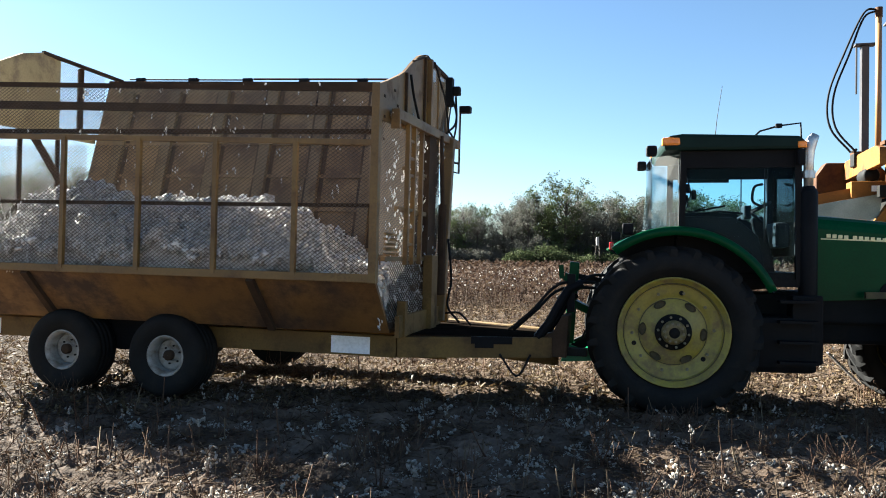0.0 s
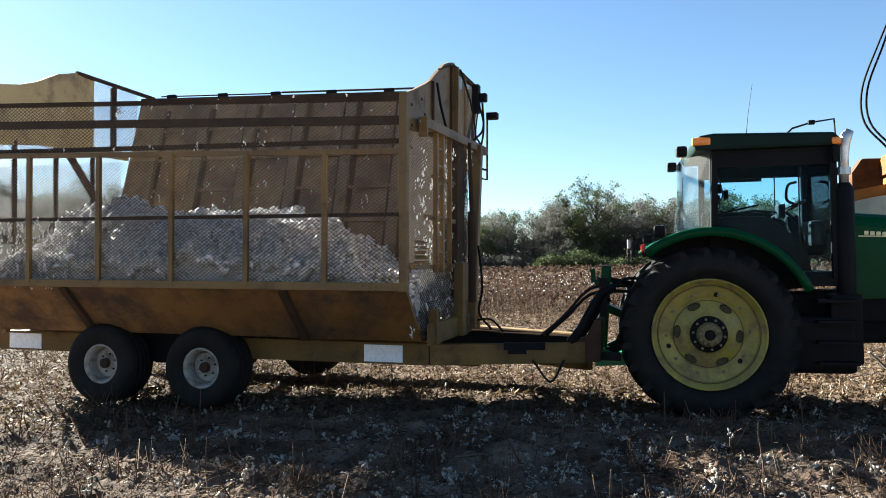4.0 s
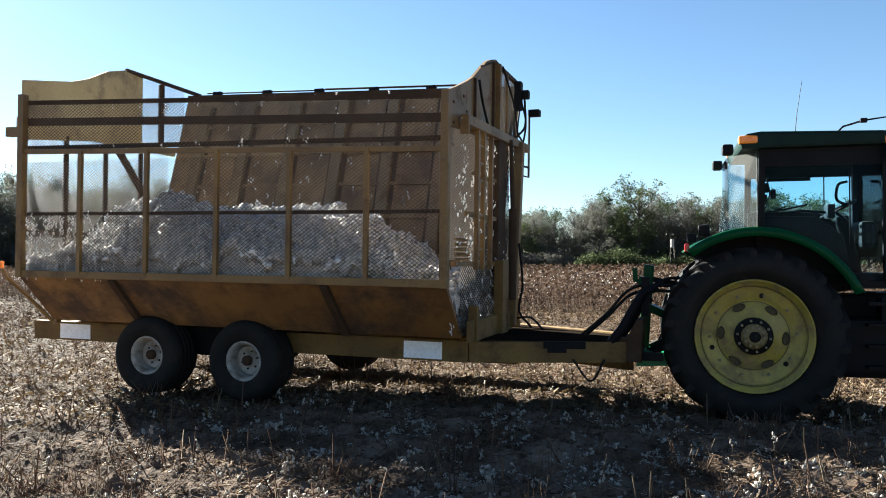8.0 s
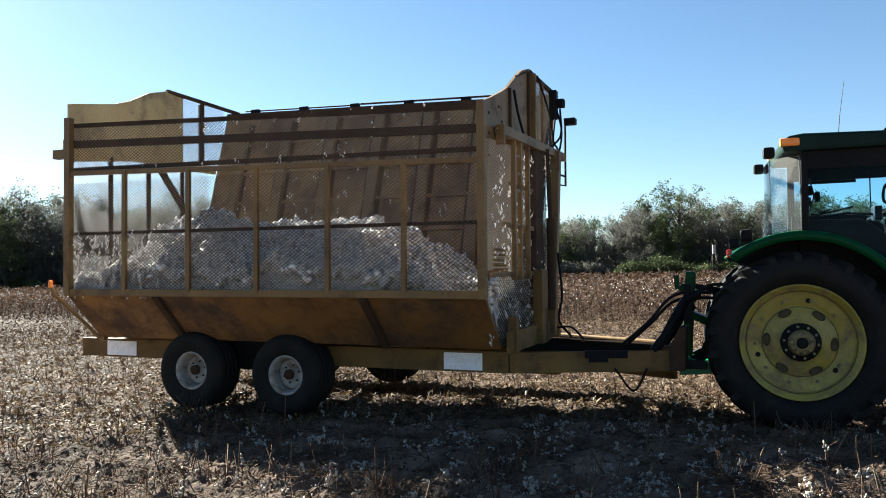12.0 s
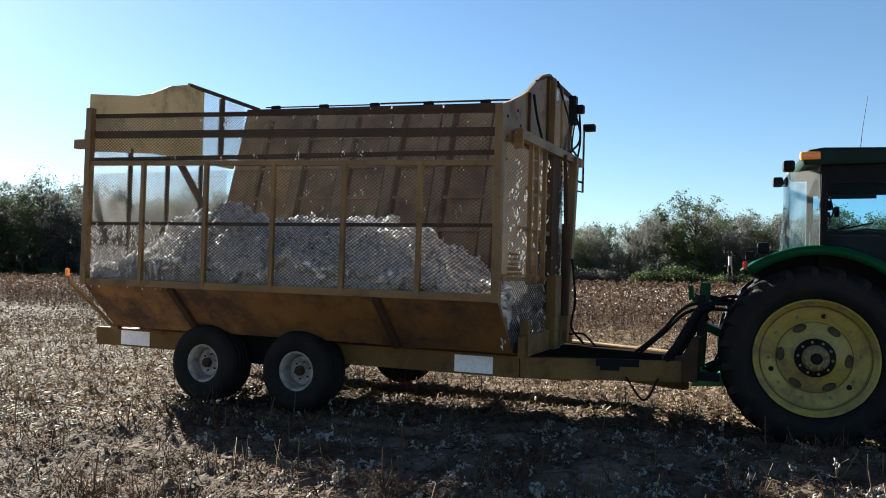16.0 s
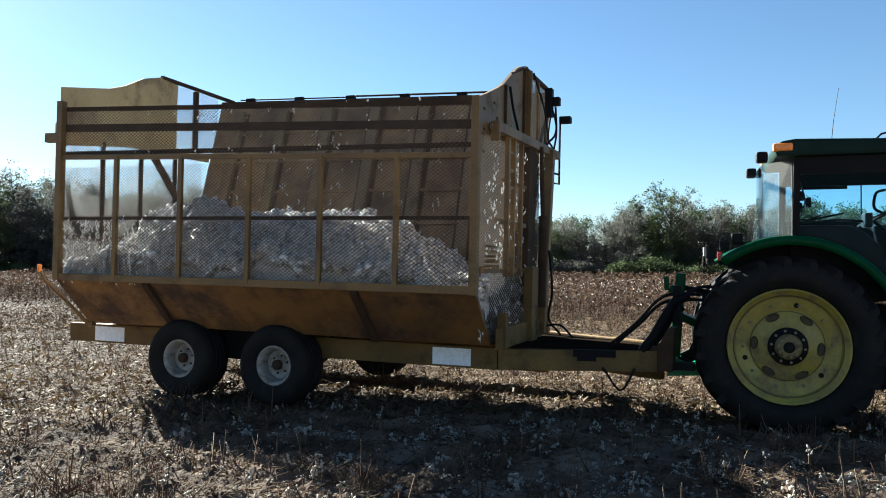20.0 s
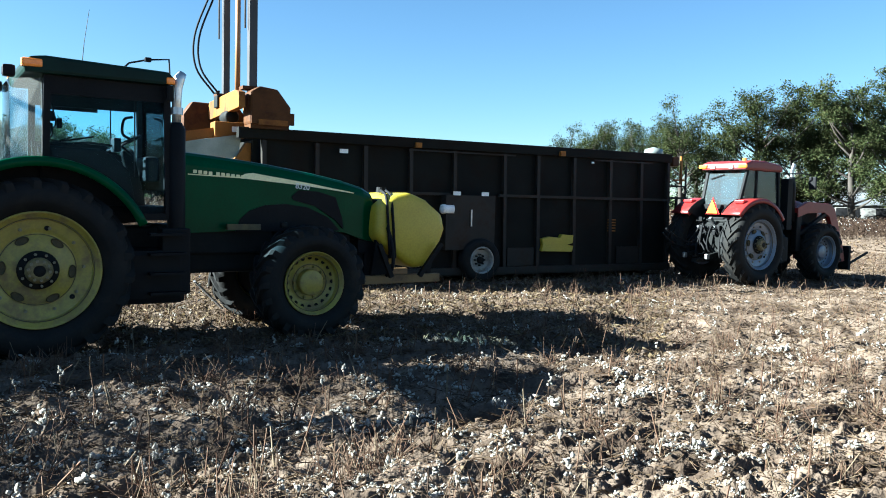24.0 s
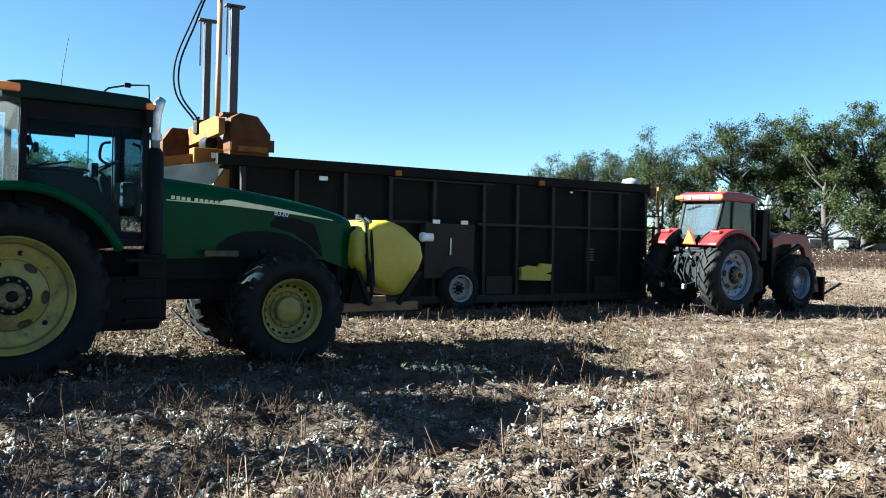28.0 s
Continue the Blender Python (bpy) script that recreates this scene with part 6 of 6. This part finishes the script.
    TOPS[ob.name] = height / float(np.quantile(pos[:, 2], 0.997))
    soup("crown", *stamp([LEAF, QUAD], pos, g.uniform(0.6, 1.3, len(pos)) * leaf_size, turns(g, len(pos)), g), material, ob)
    return ob


def bush(label, seed, height, leaves, leaf_size, material):
    g = np.random.default_rng(seed)
    r = random.Random(seed)
    ob = thing("bush", Matrix.Identity(4), label, "bush", "bushes along the wood's edge")
    b = bmesh.new()
    pos = []
    for i in range(9):
        a, o = i * 2.4, height * r.uniform(.1, .7)
        e = Vector((math.cos(a) * o, math.sin(a) * o, height * r.uniform(.35, .9)))
        tube(b, [(0, 0, 0), tuple(e * .5), tuple(e)], [.06, .04, .015], 4)
        n = leaves // 6
        p = np.array(e) + g.normal(0, 1, (n, 3)) * height * np.array([.22, .22, .17])
        pos.append(p)
    part("stems", b, M_BARK, ob)
    pos = np.concatenate(pos)
    pos[:, 2] = np.abs(pos[:, 2])
    soup("leaves", *stamp([LEAF, QUAD], pos, g.uniform(0.6, 1.3, len(pos)) * leaf_size, turns(g, len(pos)), g), material, ob)
    return ob


def polar(az, dist):
    return dist * math.sin(radians(az)), dist * math.cos(radians(az))


rt = random.Random(21)
WOOD = "trees of the far wood"
kinds = [tree("tall far field-edge tree with thin leaves, greyed for haze", 31, 15, 7600, 0.23, M_LEAFHAZE, 0.3, 0.08, WOOD),
         tree("far leafy green tree at the wood's edge", 32, 15, 9000, 0.25, M_BUSH, 0.34, 0.05, WOOD),
         tree("far half-bare tree with leaves greyed for haze", 33, 15, 5200, 0.22, M_LEAFHAZE, 0.26, 0.12, WOOD),
         tree("far rounded tree with grey-green leaves dulled for haze", 34, 15, 8000, 0.24, M_LEAFHAZE, 0.3, 0.05, WOOD),
         tree("far slender tree with sparse leaves", 35, 15, 6400, 0.23, M_LEAFHAZE, 0.22, 0.08, WOOD)]
bushes = [bush("dense green bush at the wood's edge", 41, 3.6, 700, 0.42, M_BUSH), bush("low olive bush at the wood's edge", 42, 2.8, 600, 0.4, M_BUSH), bush("tall grey-green thicket bush", 43, 5.2, 900, 0.5, M_LEAFHAZE)]
used = set()


def plant(ob, x, y, s, turn):
    s *= TOPS.get(ob.name, 1.0)
    m = Matrix.Translation((x, y, -0.02)) @ pose(0, 0, 0, 0, 0, turn) @ Matrix.Diagonal((s, s, s, 1))
    if ob.name in used:
        return copy_thing(ob, m)
    used.add(ob.name)
    ob.matrix_basis = m
    return ob


def wood_row(d0, d1, h0, h1, step, plants, lift=1.0):
    """One row of the wood; thinner where the trailer stands before it."""
    az = -46.0
    while az < 27:
        x, y = polar(az, rt.uniform(d0, d1))
        peak = 1.0 if 5.5 < az < 9.5 else (0.68 if 3.0 < az < 4.3 else (0.88 if -6 < az <= 3.0 else (1.25 if az < -22 else 0.96)))
        plant(kinds[1] if plants is kinds and d0 < 162 and 6.6 < az < 8.6 else rt.choice(plants), x, y, lift * peak * rt.uniform(h0, h1), rt.uniform(0, 360))
        az += step * rt.uniform(0.7, 1.3) * (3.0 if -22 < az < -6 else 1.0)


wood_row(160, 164, 0.66, 0.9, 1.1, kinds)
wood_row(168, 173, 0.8, 1.0, 0.95, kinds)
wood_row(177, 183, 0.86, 1.08, 0.9, kinds)
wood_row(154, 158, 0.4, 0.75, 0.9, bushes)
wood_row(165, 168, 0.6, 0.9, 0.8, bushes)
wood_row(174, 178, 0.8, 1.2, 0.8, bushes)
# the tallest trees of the wood, and its light green fringe
for az, dist, tall, k in ((7.6, 163, 15.2, 1), (8.7, 161, 17.0, 1), (9.5, 166, 16.2, 0), (6.1, 164, 14.2, 3), (5.2, 168, 13.6, 0), (11.4, 165, 14.4, 4), (12.4, 168, 15.0, 4), (13.3, 164, 14.2, 2), (14.6, 166, 15.2, 4), (1.6, 164, 13.2, 2), (2.4, 168, 13.0, 4)):
    plant(kinds[k], *polar(az, dist), tall / 15, az * 53 % 360)
for k in range(16):
    plant(bushes[0 if k % 3 else 1], *polar(5.0 + k * 0.66 + rt.uniform(-0.3, 0.3), 151 + rt.uniform(-2, 2)), rt.uniform(0.5, 1.7), rt.uniform(0, 360))
stand = thing("box_stand", pose(*polar(11.1, 150), 0), "small pale box stand on legs at the wood's edge", "stand")
M_PALE = mat("pale_painted_board", (0.3, 0.3, 0.29), (0.2, 0.2, 0.19), 0.7, scale=1.5)
part("cabin", B((0, 0, 4.7), (0.5, 0.5, 1.6), bevel=0.03), M_PALE, stand)
for lx in (-0.3, 0.3):
    for ly in (-0.3, 0.3):
        part("leg", bar(bmesh.new(), (lx * 1.5, ly * 1.5, 0), (lx, ly, 3.96), 0.08), M_BARK, stand)
NEARWOOD = "trees by the sheds"
near_kinds = [tree("broad oak-like tree with yellowing green leaves", 51, 13, 42000, 0.145, M_LEAF, 0.44, 0.1, NEARWOOD),
              tree("tall tree with olive leaves and open crown", 52, 13, 36000, 0.14, M_LEAF, 0.34, 0.12, NEARWOOD),
              tree("pale-barked tree with thin grey-green crown", 53, 13, 20000, 0.14, M_LEAF, 0.32, 0.25, NEARWOOD)]
for a, el, k, d in ((52.4, 5.8, 2, 96), (54.0, 7.4, 2, 94), (55.5, 6.0, 1, 98), (57.1, 7.4, 2, 92), (58.7, 5.8, 1, 100), (60.4, 9.2, 2, 88), (61.4, 7.9, 2, 92), (65.1, 8.2, 1, 86), (67.4, 8.0, 0, 90), (69.6, 7.2, 1, 92),
                    (71.1, 8.5, 1, 84), (73.2, 8.4, 0, 86), (75.4, 8.2, 0, 90), (77.5, 8.5, 1, 88), (80.0, 8.0, 0, 90), (63.3, 4.4, 1, 106), (67.4, 6.0, 1, 108), (72.8, 6.2, 0, 110)):
    x, y = polar(a, d)
    plant(near_kinds[k], x, y, (d * math.tan(radians(el)) + 1.7) / 13 * 0.95, a * 37 % 360)
for i in range(26):
    x, y = polar(49 + i * 1.25, 140 + rt.uniform(-4, 4))
    plant(rt.choice(bushes), x, y, rt.uniform(0.9, 1.5), rt.uniform(0, 360))

M_SHEDROOF = mat("grey_tin_roof", (0.1300, 0.1350, 0.1450), (0.0800, 0.0825, 0.0900), 0.7, 0.0, scale=0.8, spec=0.15)
M_SHEDWALL = mat("pale_shed_boards", (0.1870, 0.1815, 0.1705), (0.1320, 0.1265, 0.1210), 0.8, scale=0.8)


def shed(label, az_, dist, turn, length, depth, wall_h, roof_h):
    x, y = polar(az_, dist)
    ob = thing("farm_shed", pose(x, y, 0, 0, 0, turn), label, "shed", "sheds behind the field")
    for s in (-1, 1):
        part("wall", B((0, s * depth / 2, wall_h / 2), (length, 0.15, wall_h)), M_SHEDWALL, ob)
        part("gable", P([(-depth / 2, 0), (depth / 2, 0), (depth / 2, wall_h), (0, roof_h), (-depth / 2, wall_h)], s * length / 2 - 0.07, s * length / 2 + 0.07, 'x'), M_SHEDWALL, ob)
        part("roof_sheet", bar(bmesh.new(), (0, s * (depth / 2 + 0.4), wall_h - 0.12), (0, 0, roof_h + 0.05), length + 0.8, 0.08, (0, 0, 1)), M_SHEDROOF, ob)
    for k in range(3):
        door = part("door", B((-length / 3 + k * length / 3, -depth / 2 - 0.09, wall_h * 0.42), (length * 0.2, 0.06, wall_h * 0.8)), M_BLACK, ob, "dark open bay")
        part("door_frame", B((-length / 3 + k * length / 3, -depth / 2 - 0.1, wall_h * 0.84), (length * 0.22, 0.08, 0.12)), M_SHEDWALL, door)
    return ob


shed("long low shed with a grey tin roof and open bays", 73.0, 104, -72, 12, 7, 2.3, 3.6)
shed("small pale shed with a tin roof", 69.4, 106, -68, 6, 6, 2.2, 3.3)
shed("low tin-roofed shed among trees", 77.5, 108, -78, 10, 7, 2.4, 3.6)

# standing cotton crop beyond the machines
M_CROP = mat("dry_crop", (0.1156, 0.0751, 0.0462), (0.0751, 0.0491, 0.0318), 0.9, scale=0.5, fine=9, bump=0, island=[(0.0162, 0.0104, 0.0093), (0.0346, 0.0208, 0.0162), (0.0520, 0.0335, 0.0220), (0.0202, 0.0116, 0.0104), (0.0809, 0.0578, 0.0358)], translucent=0.25, spec=0.1)
crop = thing("cotton_crop", Matrix.Identity(4), "standing dry brown cotton plants with white bolls", "crop", kind="stuff")
rc = np.random.default_rng(77)


def plant_template(g, leaves, stems, h=1.0, leaf=0.09):
    vs, fs, base = [], [], 0
    v, f = STICK
    for k in range(stems):
        rot = turns(g, 1, 0.35)[0]
        p = (v * np.array([0.012, 0.012, h * g.uniform(0.65, 1.0)])) @ rot.T
        vs.append(p)
        fs.append(f + base)
        base += len(p)
    n = leaves
    pos = np.stack([g.normal(0, 0.16, n), g.normal(0, 0.16, n), h * g.uniform(0.15, 1.0, n)], -1)
    lv, lf = stamp([LEAF, QUAD], pos, g.uniform(0.6, 1.4, n) * leaf, turns(g, n), g)
    vs.append(lv)
    fs.append(lf + base)
    return np.concatenate(vs), np.concatenate(fs)


def crop_spots(d0, d1, row, step, az0=-50, az1=82):
    """Places in rows beyond the edge of the standing crop."""
    out = []
    across = d0
    while across < d1:
        s = -170.0
        while s < 190:
            x = 2 + RX * s - RY * across + rc.normal(0, 0.06)
            y = 27.0 + RY * s + RX * across + rc.normal(0, 0.06)
            a = math.degrees(math.atan2(x, y))
            if az0 < a < az1 and math.hypot(x, y) < 152:
                out.append((x, y, 0.0))
            s += step * rc.uniform(0.7, 1.3)
        across += row
    return np.array(out)


tall = [plant_template(rc, 22, 4) for _ in range(6)]
sp = crop_spots(0, 6, 0.97, 0.3, -44, 80)
d = np.hypot(sp[:, 0], sp[:, 1])
sp = sp[d < 70]
soup("plants", *stamp(tall, sp, rc.uniform(0.75, 1.1, len(sp)) * 1.0, turns(rc, len(sp), 0.1), rc), M_CROP, crop)
mid = [plant_template(rc, 12, 2, 1.0, 0.16) for _ in range(5)]
sp = crop_spots(6, 40, 1.94, 0.55)
soup("plants", *stamp(mid, sp, rc.uniform(0.75, 1.08, len(sp)), turns(rc, len(sp), 0.1), rc), M_CROP, crop)
far = [plant_template(rc, 9, 1, 1.0, 0.42) for _ in range(4)]
sp = crop_spots(40, 150, 5.0, 1.5)
soup("plants", *stamp(far, sp, rc.uniform(0.8, 1.08, len(sp)), turns(rc, len(sp), 0.1), rc), M_CROP, crop)
sp = crop_spots(0, 30, 0.97, 0.8)
n = len(sp)
sp = sp + np.stack([rc.normal(0, .15, n), rc.normal(0, .15, n), rc.uniform(0.35, 0.95, n)], -1)
soup("bolls", *stamp(SMALL_LUMPS, sp, rc.uniform(0.014, 0.03, n), turns(rc, n), rc), M_COTTON, crop)


# ---- litter on the harvested ground ----
M_STRAW = mat("dry_litter", (0.1766, 0.1203, 0.0648), (0.1079, 0.0695, 0.0394), 0.9, scale=2, fine=30, bump=0, island=[(0.0108, 0.0060, 0.0042), (0.0736, 0.0462, 0.0254), (0.1325, 0.0926, 0.0555), (0.0196, 0.0107, 0.0065), (0.0123, 0.0074, 0.0051), (0.1620, 0.1203, 0.0786), (0.0442, 0.0245, 0.0139)], translucent=0.08, spec=0.1)
M_STALK = mat("dry_stalk", (0.1394, 0.1001, 0.0612), (0.0892, 0.0626, 0.0408), 0.85, scale=4, fine=30, bump=0, island=[(0.0279, 0.0172, 0.0127), (0.0976, 0.0587, 0.0382), (0.0558, 0.0282, 0.0187), (0.1394, 0.1095, 0.0723)], spec=0.1)
M_MULCH = mat("golden_straw", (0.2142, 0.1530, 0.0714), (0.1530, 0.1020, 0.0459), 0.8, scale=3, fine=30, bump=0, island=[(0.0153, 0.0092, 0.0051), (0.1122, 0.0765, 0.0382), (0.0306, 0.0174, 0.0092), (0.1683, 0.1275, 0.0714), (0.0127, 0.0082, 0.0051), (0.0867, 0.0561, 0.0281)], spec=0.2, translucent=0.15)
rl = np.random.default_rng(9)


def sector(n, r0, r1, power=1.6, az0=-50, az1=82):
    """Places on the ground, denser near the standing point."""
    u = rl.random(n)
    r = r0 * (r1 / r0) ** (u ** (1 / power))
    a = np.radians(rl.uniform(az0, az1, n))
    return r * np.sin(a), r * np.cos(a)


def patchy(x, y, s, keep):
    """Keep the places where a slow noise is high."""
    m = np.array([noise.noise(Vector((p * s, q * s, 3.3))) for p, q in zip(x, y)])
    return m > keep


def on_ground(x, y, lift=0.0):
    return np.stack([x, y, np.array([ground_z(p, q) for p, q in zip(x, y)]) + lift], -1)


def by_rows(x, y, base):
    """Keep more of the places near the crop rows, in patches."""
    across = -x * RY + y * RX
    w = 0.5 + 0.5 * np.cos(across * math.tau / 0.97)
    patch = np.array([noise.noise(Vector((p * 0.8, q * 0.8, 8.1))) for p, q in zip(x, y)])
    keep = rl.random(len(x)) < np.clip(base + 0.55 * w * (0.6 + patch) + np.hypot(x, y) * 0.02, 0, 1)
    return x[keep], y[keep]


litter = thing("field_litter", Matrix.Identity(4), "dry straw, leaf and burr litter covering the harvested field", "litter", kind="stuff")
x, y = by_rows(*sector(160000, 3.6, 36, 1.7), 0.22)
p = on_ground(x, y, 0.01)
dist = np.hypot(x, y)
size = rl.uniform(0.012, 0.05, len(p)) * (0.8 + dist * 0.035)
soup("leaf_bits", *stamp([LEAF, QUAD], p, np.stack([size, size * rl.uniform(.3, .9, len(p)), size], -1), turns(rl, len(p), 1.2), rl), M_STRAW, litter)
x, y = by_rows(*sector(110000, 3.6, 30, 1.6), 0.12)
p = on_ground(x, y, 0.016)
ln = rl.uniform(0.03, 0.17, len(p)) * (1 + 0.8 * (rl.random(len(p)) > 0.93))
th = rl.uniform(0.003, 0.008, len(p)) * (1 + np.hypot(x, y) * 0.05)
a, b_ = rl.uniform(0, math.tau, len(p)), rl.normal(math.pi / 2 - 0.15, 0.25, len(p))
ca, sa, cb, sb = np.cos(a), np.sin(a), np.cos(b_), np.sin(b_)
rot = np.stack([ca * cb, -sa, ca * sb, sa * cb, ca, sa * sb, -sb, np.zeros(len(p)), cb], -1).reshape(-1, 3, 3)
soup("straws", *stamp([STICK], p, np.stack([th, th, ln], -1), rot, rl), M_STRAW, litter)
x, y = sector(52000, 19, 80, 1.6)
p = on_ground(x, y, 0.02)
size = rl.uniform(0.05, 0.14, len(p)) * (0.5 + np.hypot(x, y) * 0.016)
soup("far_bits", *stamp([LEAF, QUAD], p, np.stack([size, size * rl.uniform(.3, .9, len(p)), size], -1), turns(rl, len(p), 1.2), rl), M_STRAW, litter)
# a thicker layer of golden straw bits behind the machines
x, y = sector(52000, 9.3, 27, 1.0, -50, 60)
p = on_ground(x, y, 0.015)
p[:, 2] += rl.uniform(0, 0.035, len(p))
size = rl.uniform(0.035, 0.11, len(p)) * (0.7 + np.hypot(x, y) * 0.025)
soup("straw_mulch", *stamp([LEAF, QUAD], p, np.stack([size, size * rl.uniform(.2, .6, len(p)), size], -1), turns(rl, len(p), 1.3), rl), M_MULCH, litter)
x, y = sector(46000, 23, 52, 1.0, -50, 60)
p = on_ground(x, y, 0.02)
size = rl.uniform(0.06, 0.16, len(p)) * (0.6 + np.hypot(x, y) * 0.016)
soup("far_mulch", *stamp([LEAF, QUAD], p, np.stack([size, size * rl.uniform(.2, .6, len(p)), size], -1), turns(rl, len(p), 1.3), rl), M_STRAW, litter)
# thin litter on the rest of the field, round and behind the standing point
for a0, a1, r0, r1, n_ in ((-50, 82, 0.3, 3.7, 14000), (82, 310, 0.3, 30, 60000)):
    x, y = sector(n_, r0, r1, 1.5, a0, a1)
    p = on_ground(x, y, 0.012)
    size = rl.uniform(0.02, 0.06, len(p)) * (0.8 + np.hypot(x, y) * 0.05)
    soup("leaf_bits", *stamp([LEAF, QUAD], p, np.stack([size, size * rl.uniform(.3, .9, len(p)), size], -1), turns(rl, len(p), 1.2), rl), M_STRAW, litter)
# heaps of tangled stalks
tx, ty = sector(150, 2.8, 16, 1.6)
tx, ty = np.repeat(tx, 34), np.repeat(ty, 34)
tx, ty = tx + rl.normal(0, 0.09, len(tx)), ty + rl.normal(0, 0.07, len(ty))
p = on_ground(tx, ty, 0.0)
p[:, 2] += np.abs(rl.normal(0, 0.03, len(p)))
soup("tangles", *stamp([STICK], p, np.stack([*(rl.uniform(0.004, 0.009, (1, len(p))).repeat(2, 0)), rl.uniform(0.08, 0.3, len(p))], -1), turns(rl, len(p), 1.5), rl), M_STALK, litter)
# cut stalks standing in the rows
stubble = thing("cotton_stubble", Matrix.Identity(4), "cut brown cotton stalks standing in rows", "stubble", kind="stuff")
pts = []
for row in range(-70, 40):
    across = row * 0.97
    s = -45.0
    while s < 60:
        x = RX * s - RY * across
        y = RY * s + RX * across
        r = math.hypot(x, y)
        a = math.degrees(math.atan2(x, y))
        if 0.8 < r < (32 if -50 < a < 82 else 16) and rl.random() < 0.9:
            for k in range(rl.integers(1, 5)):
                pts.append((x + rl.normal(0, 0.05), y + rl.normal(0, 0.05)))
        s += rl.uniform(0.12, 0.42)
pts = np.array(pts)
p = on_ground(pts[:, 0], pts[:, 1], -0.02)
n = len(p)
soup("stalks", *stamp([STICK], p, np.stack([*(rl.uniform(0.009, 0.018, (1, n)).repeat(2, 0)), 0.08 + 0.3 * rl.random(n) ** 1.4], -1), turns(rl, n, 0.75), rl), M_STALK, stubble)
tips = p[rl.random(n) < 0.8]
tips = tips + np.stack([rl.normal(0, .02, len(tips)), rl.normal(0, .02, len(tips)), rl.uniform(0.05, 0.14, len(tips))], -1)
soup("twigs", *stamp([STICK], tips, np.stack([*(rl.uniform(0.006, 0.01, (1, len(tips))).repeat(2, 0)), rl.uniform(0.06, 0.16, len(tips))], -1), turns(rl, len(tips), 1.1), rl), M_STALK, stubble)
# cotton locks lying about
locks = thing("dropped_cotton", Matrix.Identity(4), "white locks of cotton dropped on the ground", "cotton", kind="stuff")
x, y = sector(13000, 3.6, 26, 1.45)
m = patchy(x, y, 1.6, 0.19)
x, y = x[m], y[m]
x2, y2 = sector(900, 4.3, 9.0, 1.0, -44, 72)
x3, y3 = sector(900, 0.8, 14.0, 1.4, 82, 310)
x2, y2 = np.concatenate([x2, x3]), np.concatenate([y2, y3])
x, y = np.concatenate([x, x2]), np.concatenate([y, y2])
big = rl.uniform(0.45, 1.15, len(x)) * (0.75 + 0.8 * (rl.random(len(x)) > 0.8))
p = on_ground(x, y, 0.012)
n = 12
bx, by, bb = np.repeat(x, n), np.repeat(y, n), np.repeat(big, n)
bx, by = bx + rl.normal(0, 0.026, len(bx)) * bb, by + rl.normal(0, 0.026, len(by)) * bb
p = on_ground(bx, by, 0.008)
p[:, 2] += np.abs(rl.normal(0, 0.012, len(p))) * bb
sz = rl.uniform(0.004, 0.0135, len(p)) * bb
soup("locks", *stamp(SMALL_LUMPS, p, np.stack([sz * rl.uniform(.8, 2.4, len(p)), sz, sz * rl.uniform(.4, 1.1, len(p))], -1), turns(rl, len(p)), rl), M_FIELDCOTTON, locks)
# open bolls still held up on cut stalks
x, y = sector(420, 3.4, 15, 1.5)
p = on_ground(x, y, 0.0)
p[:, 2] += rl.uniform(0.05, 0.17, len(p))
h = np.repeat(p, 7, 0) + rl.normal(0, 1, (len(p) * 7, 3)) * (0.012, 0.012, 0.022)
sz = rl.uniform(0.006, 0.014, len(h))
soup("hung_locks", *stamp(SMALL_LUMPS, h, np.stack([sz, sz, sz * rl.uniform(1.0, 1.9, len(h))], -1), turns(rl, len(h), 0.8), rl), M_FIELDCOTTON, locks)
q = p.copy()
q[:, 2] = on_ground(x, y, -0.02)[:, 2]
soup("boll_stalks", *stamp([STICK], q, np.stack([np.full(len(p), 0.009), np.full(len(p), 0.009), p[:, 2] - q[:, 2]], -1), turns(rl, len(p), 0.02), rl), M_STALK, stubble)
# flaky crust of dried soil lying along the rows
crust = thing("soil_crust", Matrix.Identity(4), "thin flaky crust of dried brown soil along the rows", "soil", kind="stuff")
x, y = sector(3600, 3.6, 15, 1.5)
m = patchy(x, y, 0.9, 0.05)
x, y = x[m], y[m]
p = on_ground(x, y, 0.008)
a = ROW + rl.normal(0, 0.25, len(p))
ca, sa, zz, oo = np.cos(a), np.sin(a), np.zeros(len(p)), np.ones(len(p))
tilt = rl.normal(0, 0.14, len(p))
rot = np.stack([ca, -sa, zz, sa, ca, tilt, zz, -tilt, oo], -1).reshape(-1, 3, 3)
sz = rl.uniform(0.015, 0.045, len(p))
soup("flakes", *stamp(SMALL_LUMPS, p, np.stack([sz * rl.uniform(1.2, 2.6, len(p)), sz * rl.uniform(0.5, 0.9, len(p)), sz * 0.1], -1), rot, rl), M_SOIL, crust)
# earth clods
clods = thing("earth_clods", Matrix.Identity(4), "small dry clods of brown soil", "soil", kind="stuff")
x, y = sector(9000, 3.6, 16, 1.5)
p = on_ground(x, y, 0.0)
sz = 0.006 + 0.03 * rl.random(len(p)) ** 3
soup("clods", *stamp(SMALL_LUMPS, p, np.stack([sz * 1.2, sz, sz * 0.6], -1), turns(rl, len(p), 0.4), rl), M_SOIL, clods)
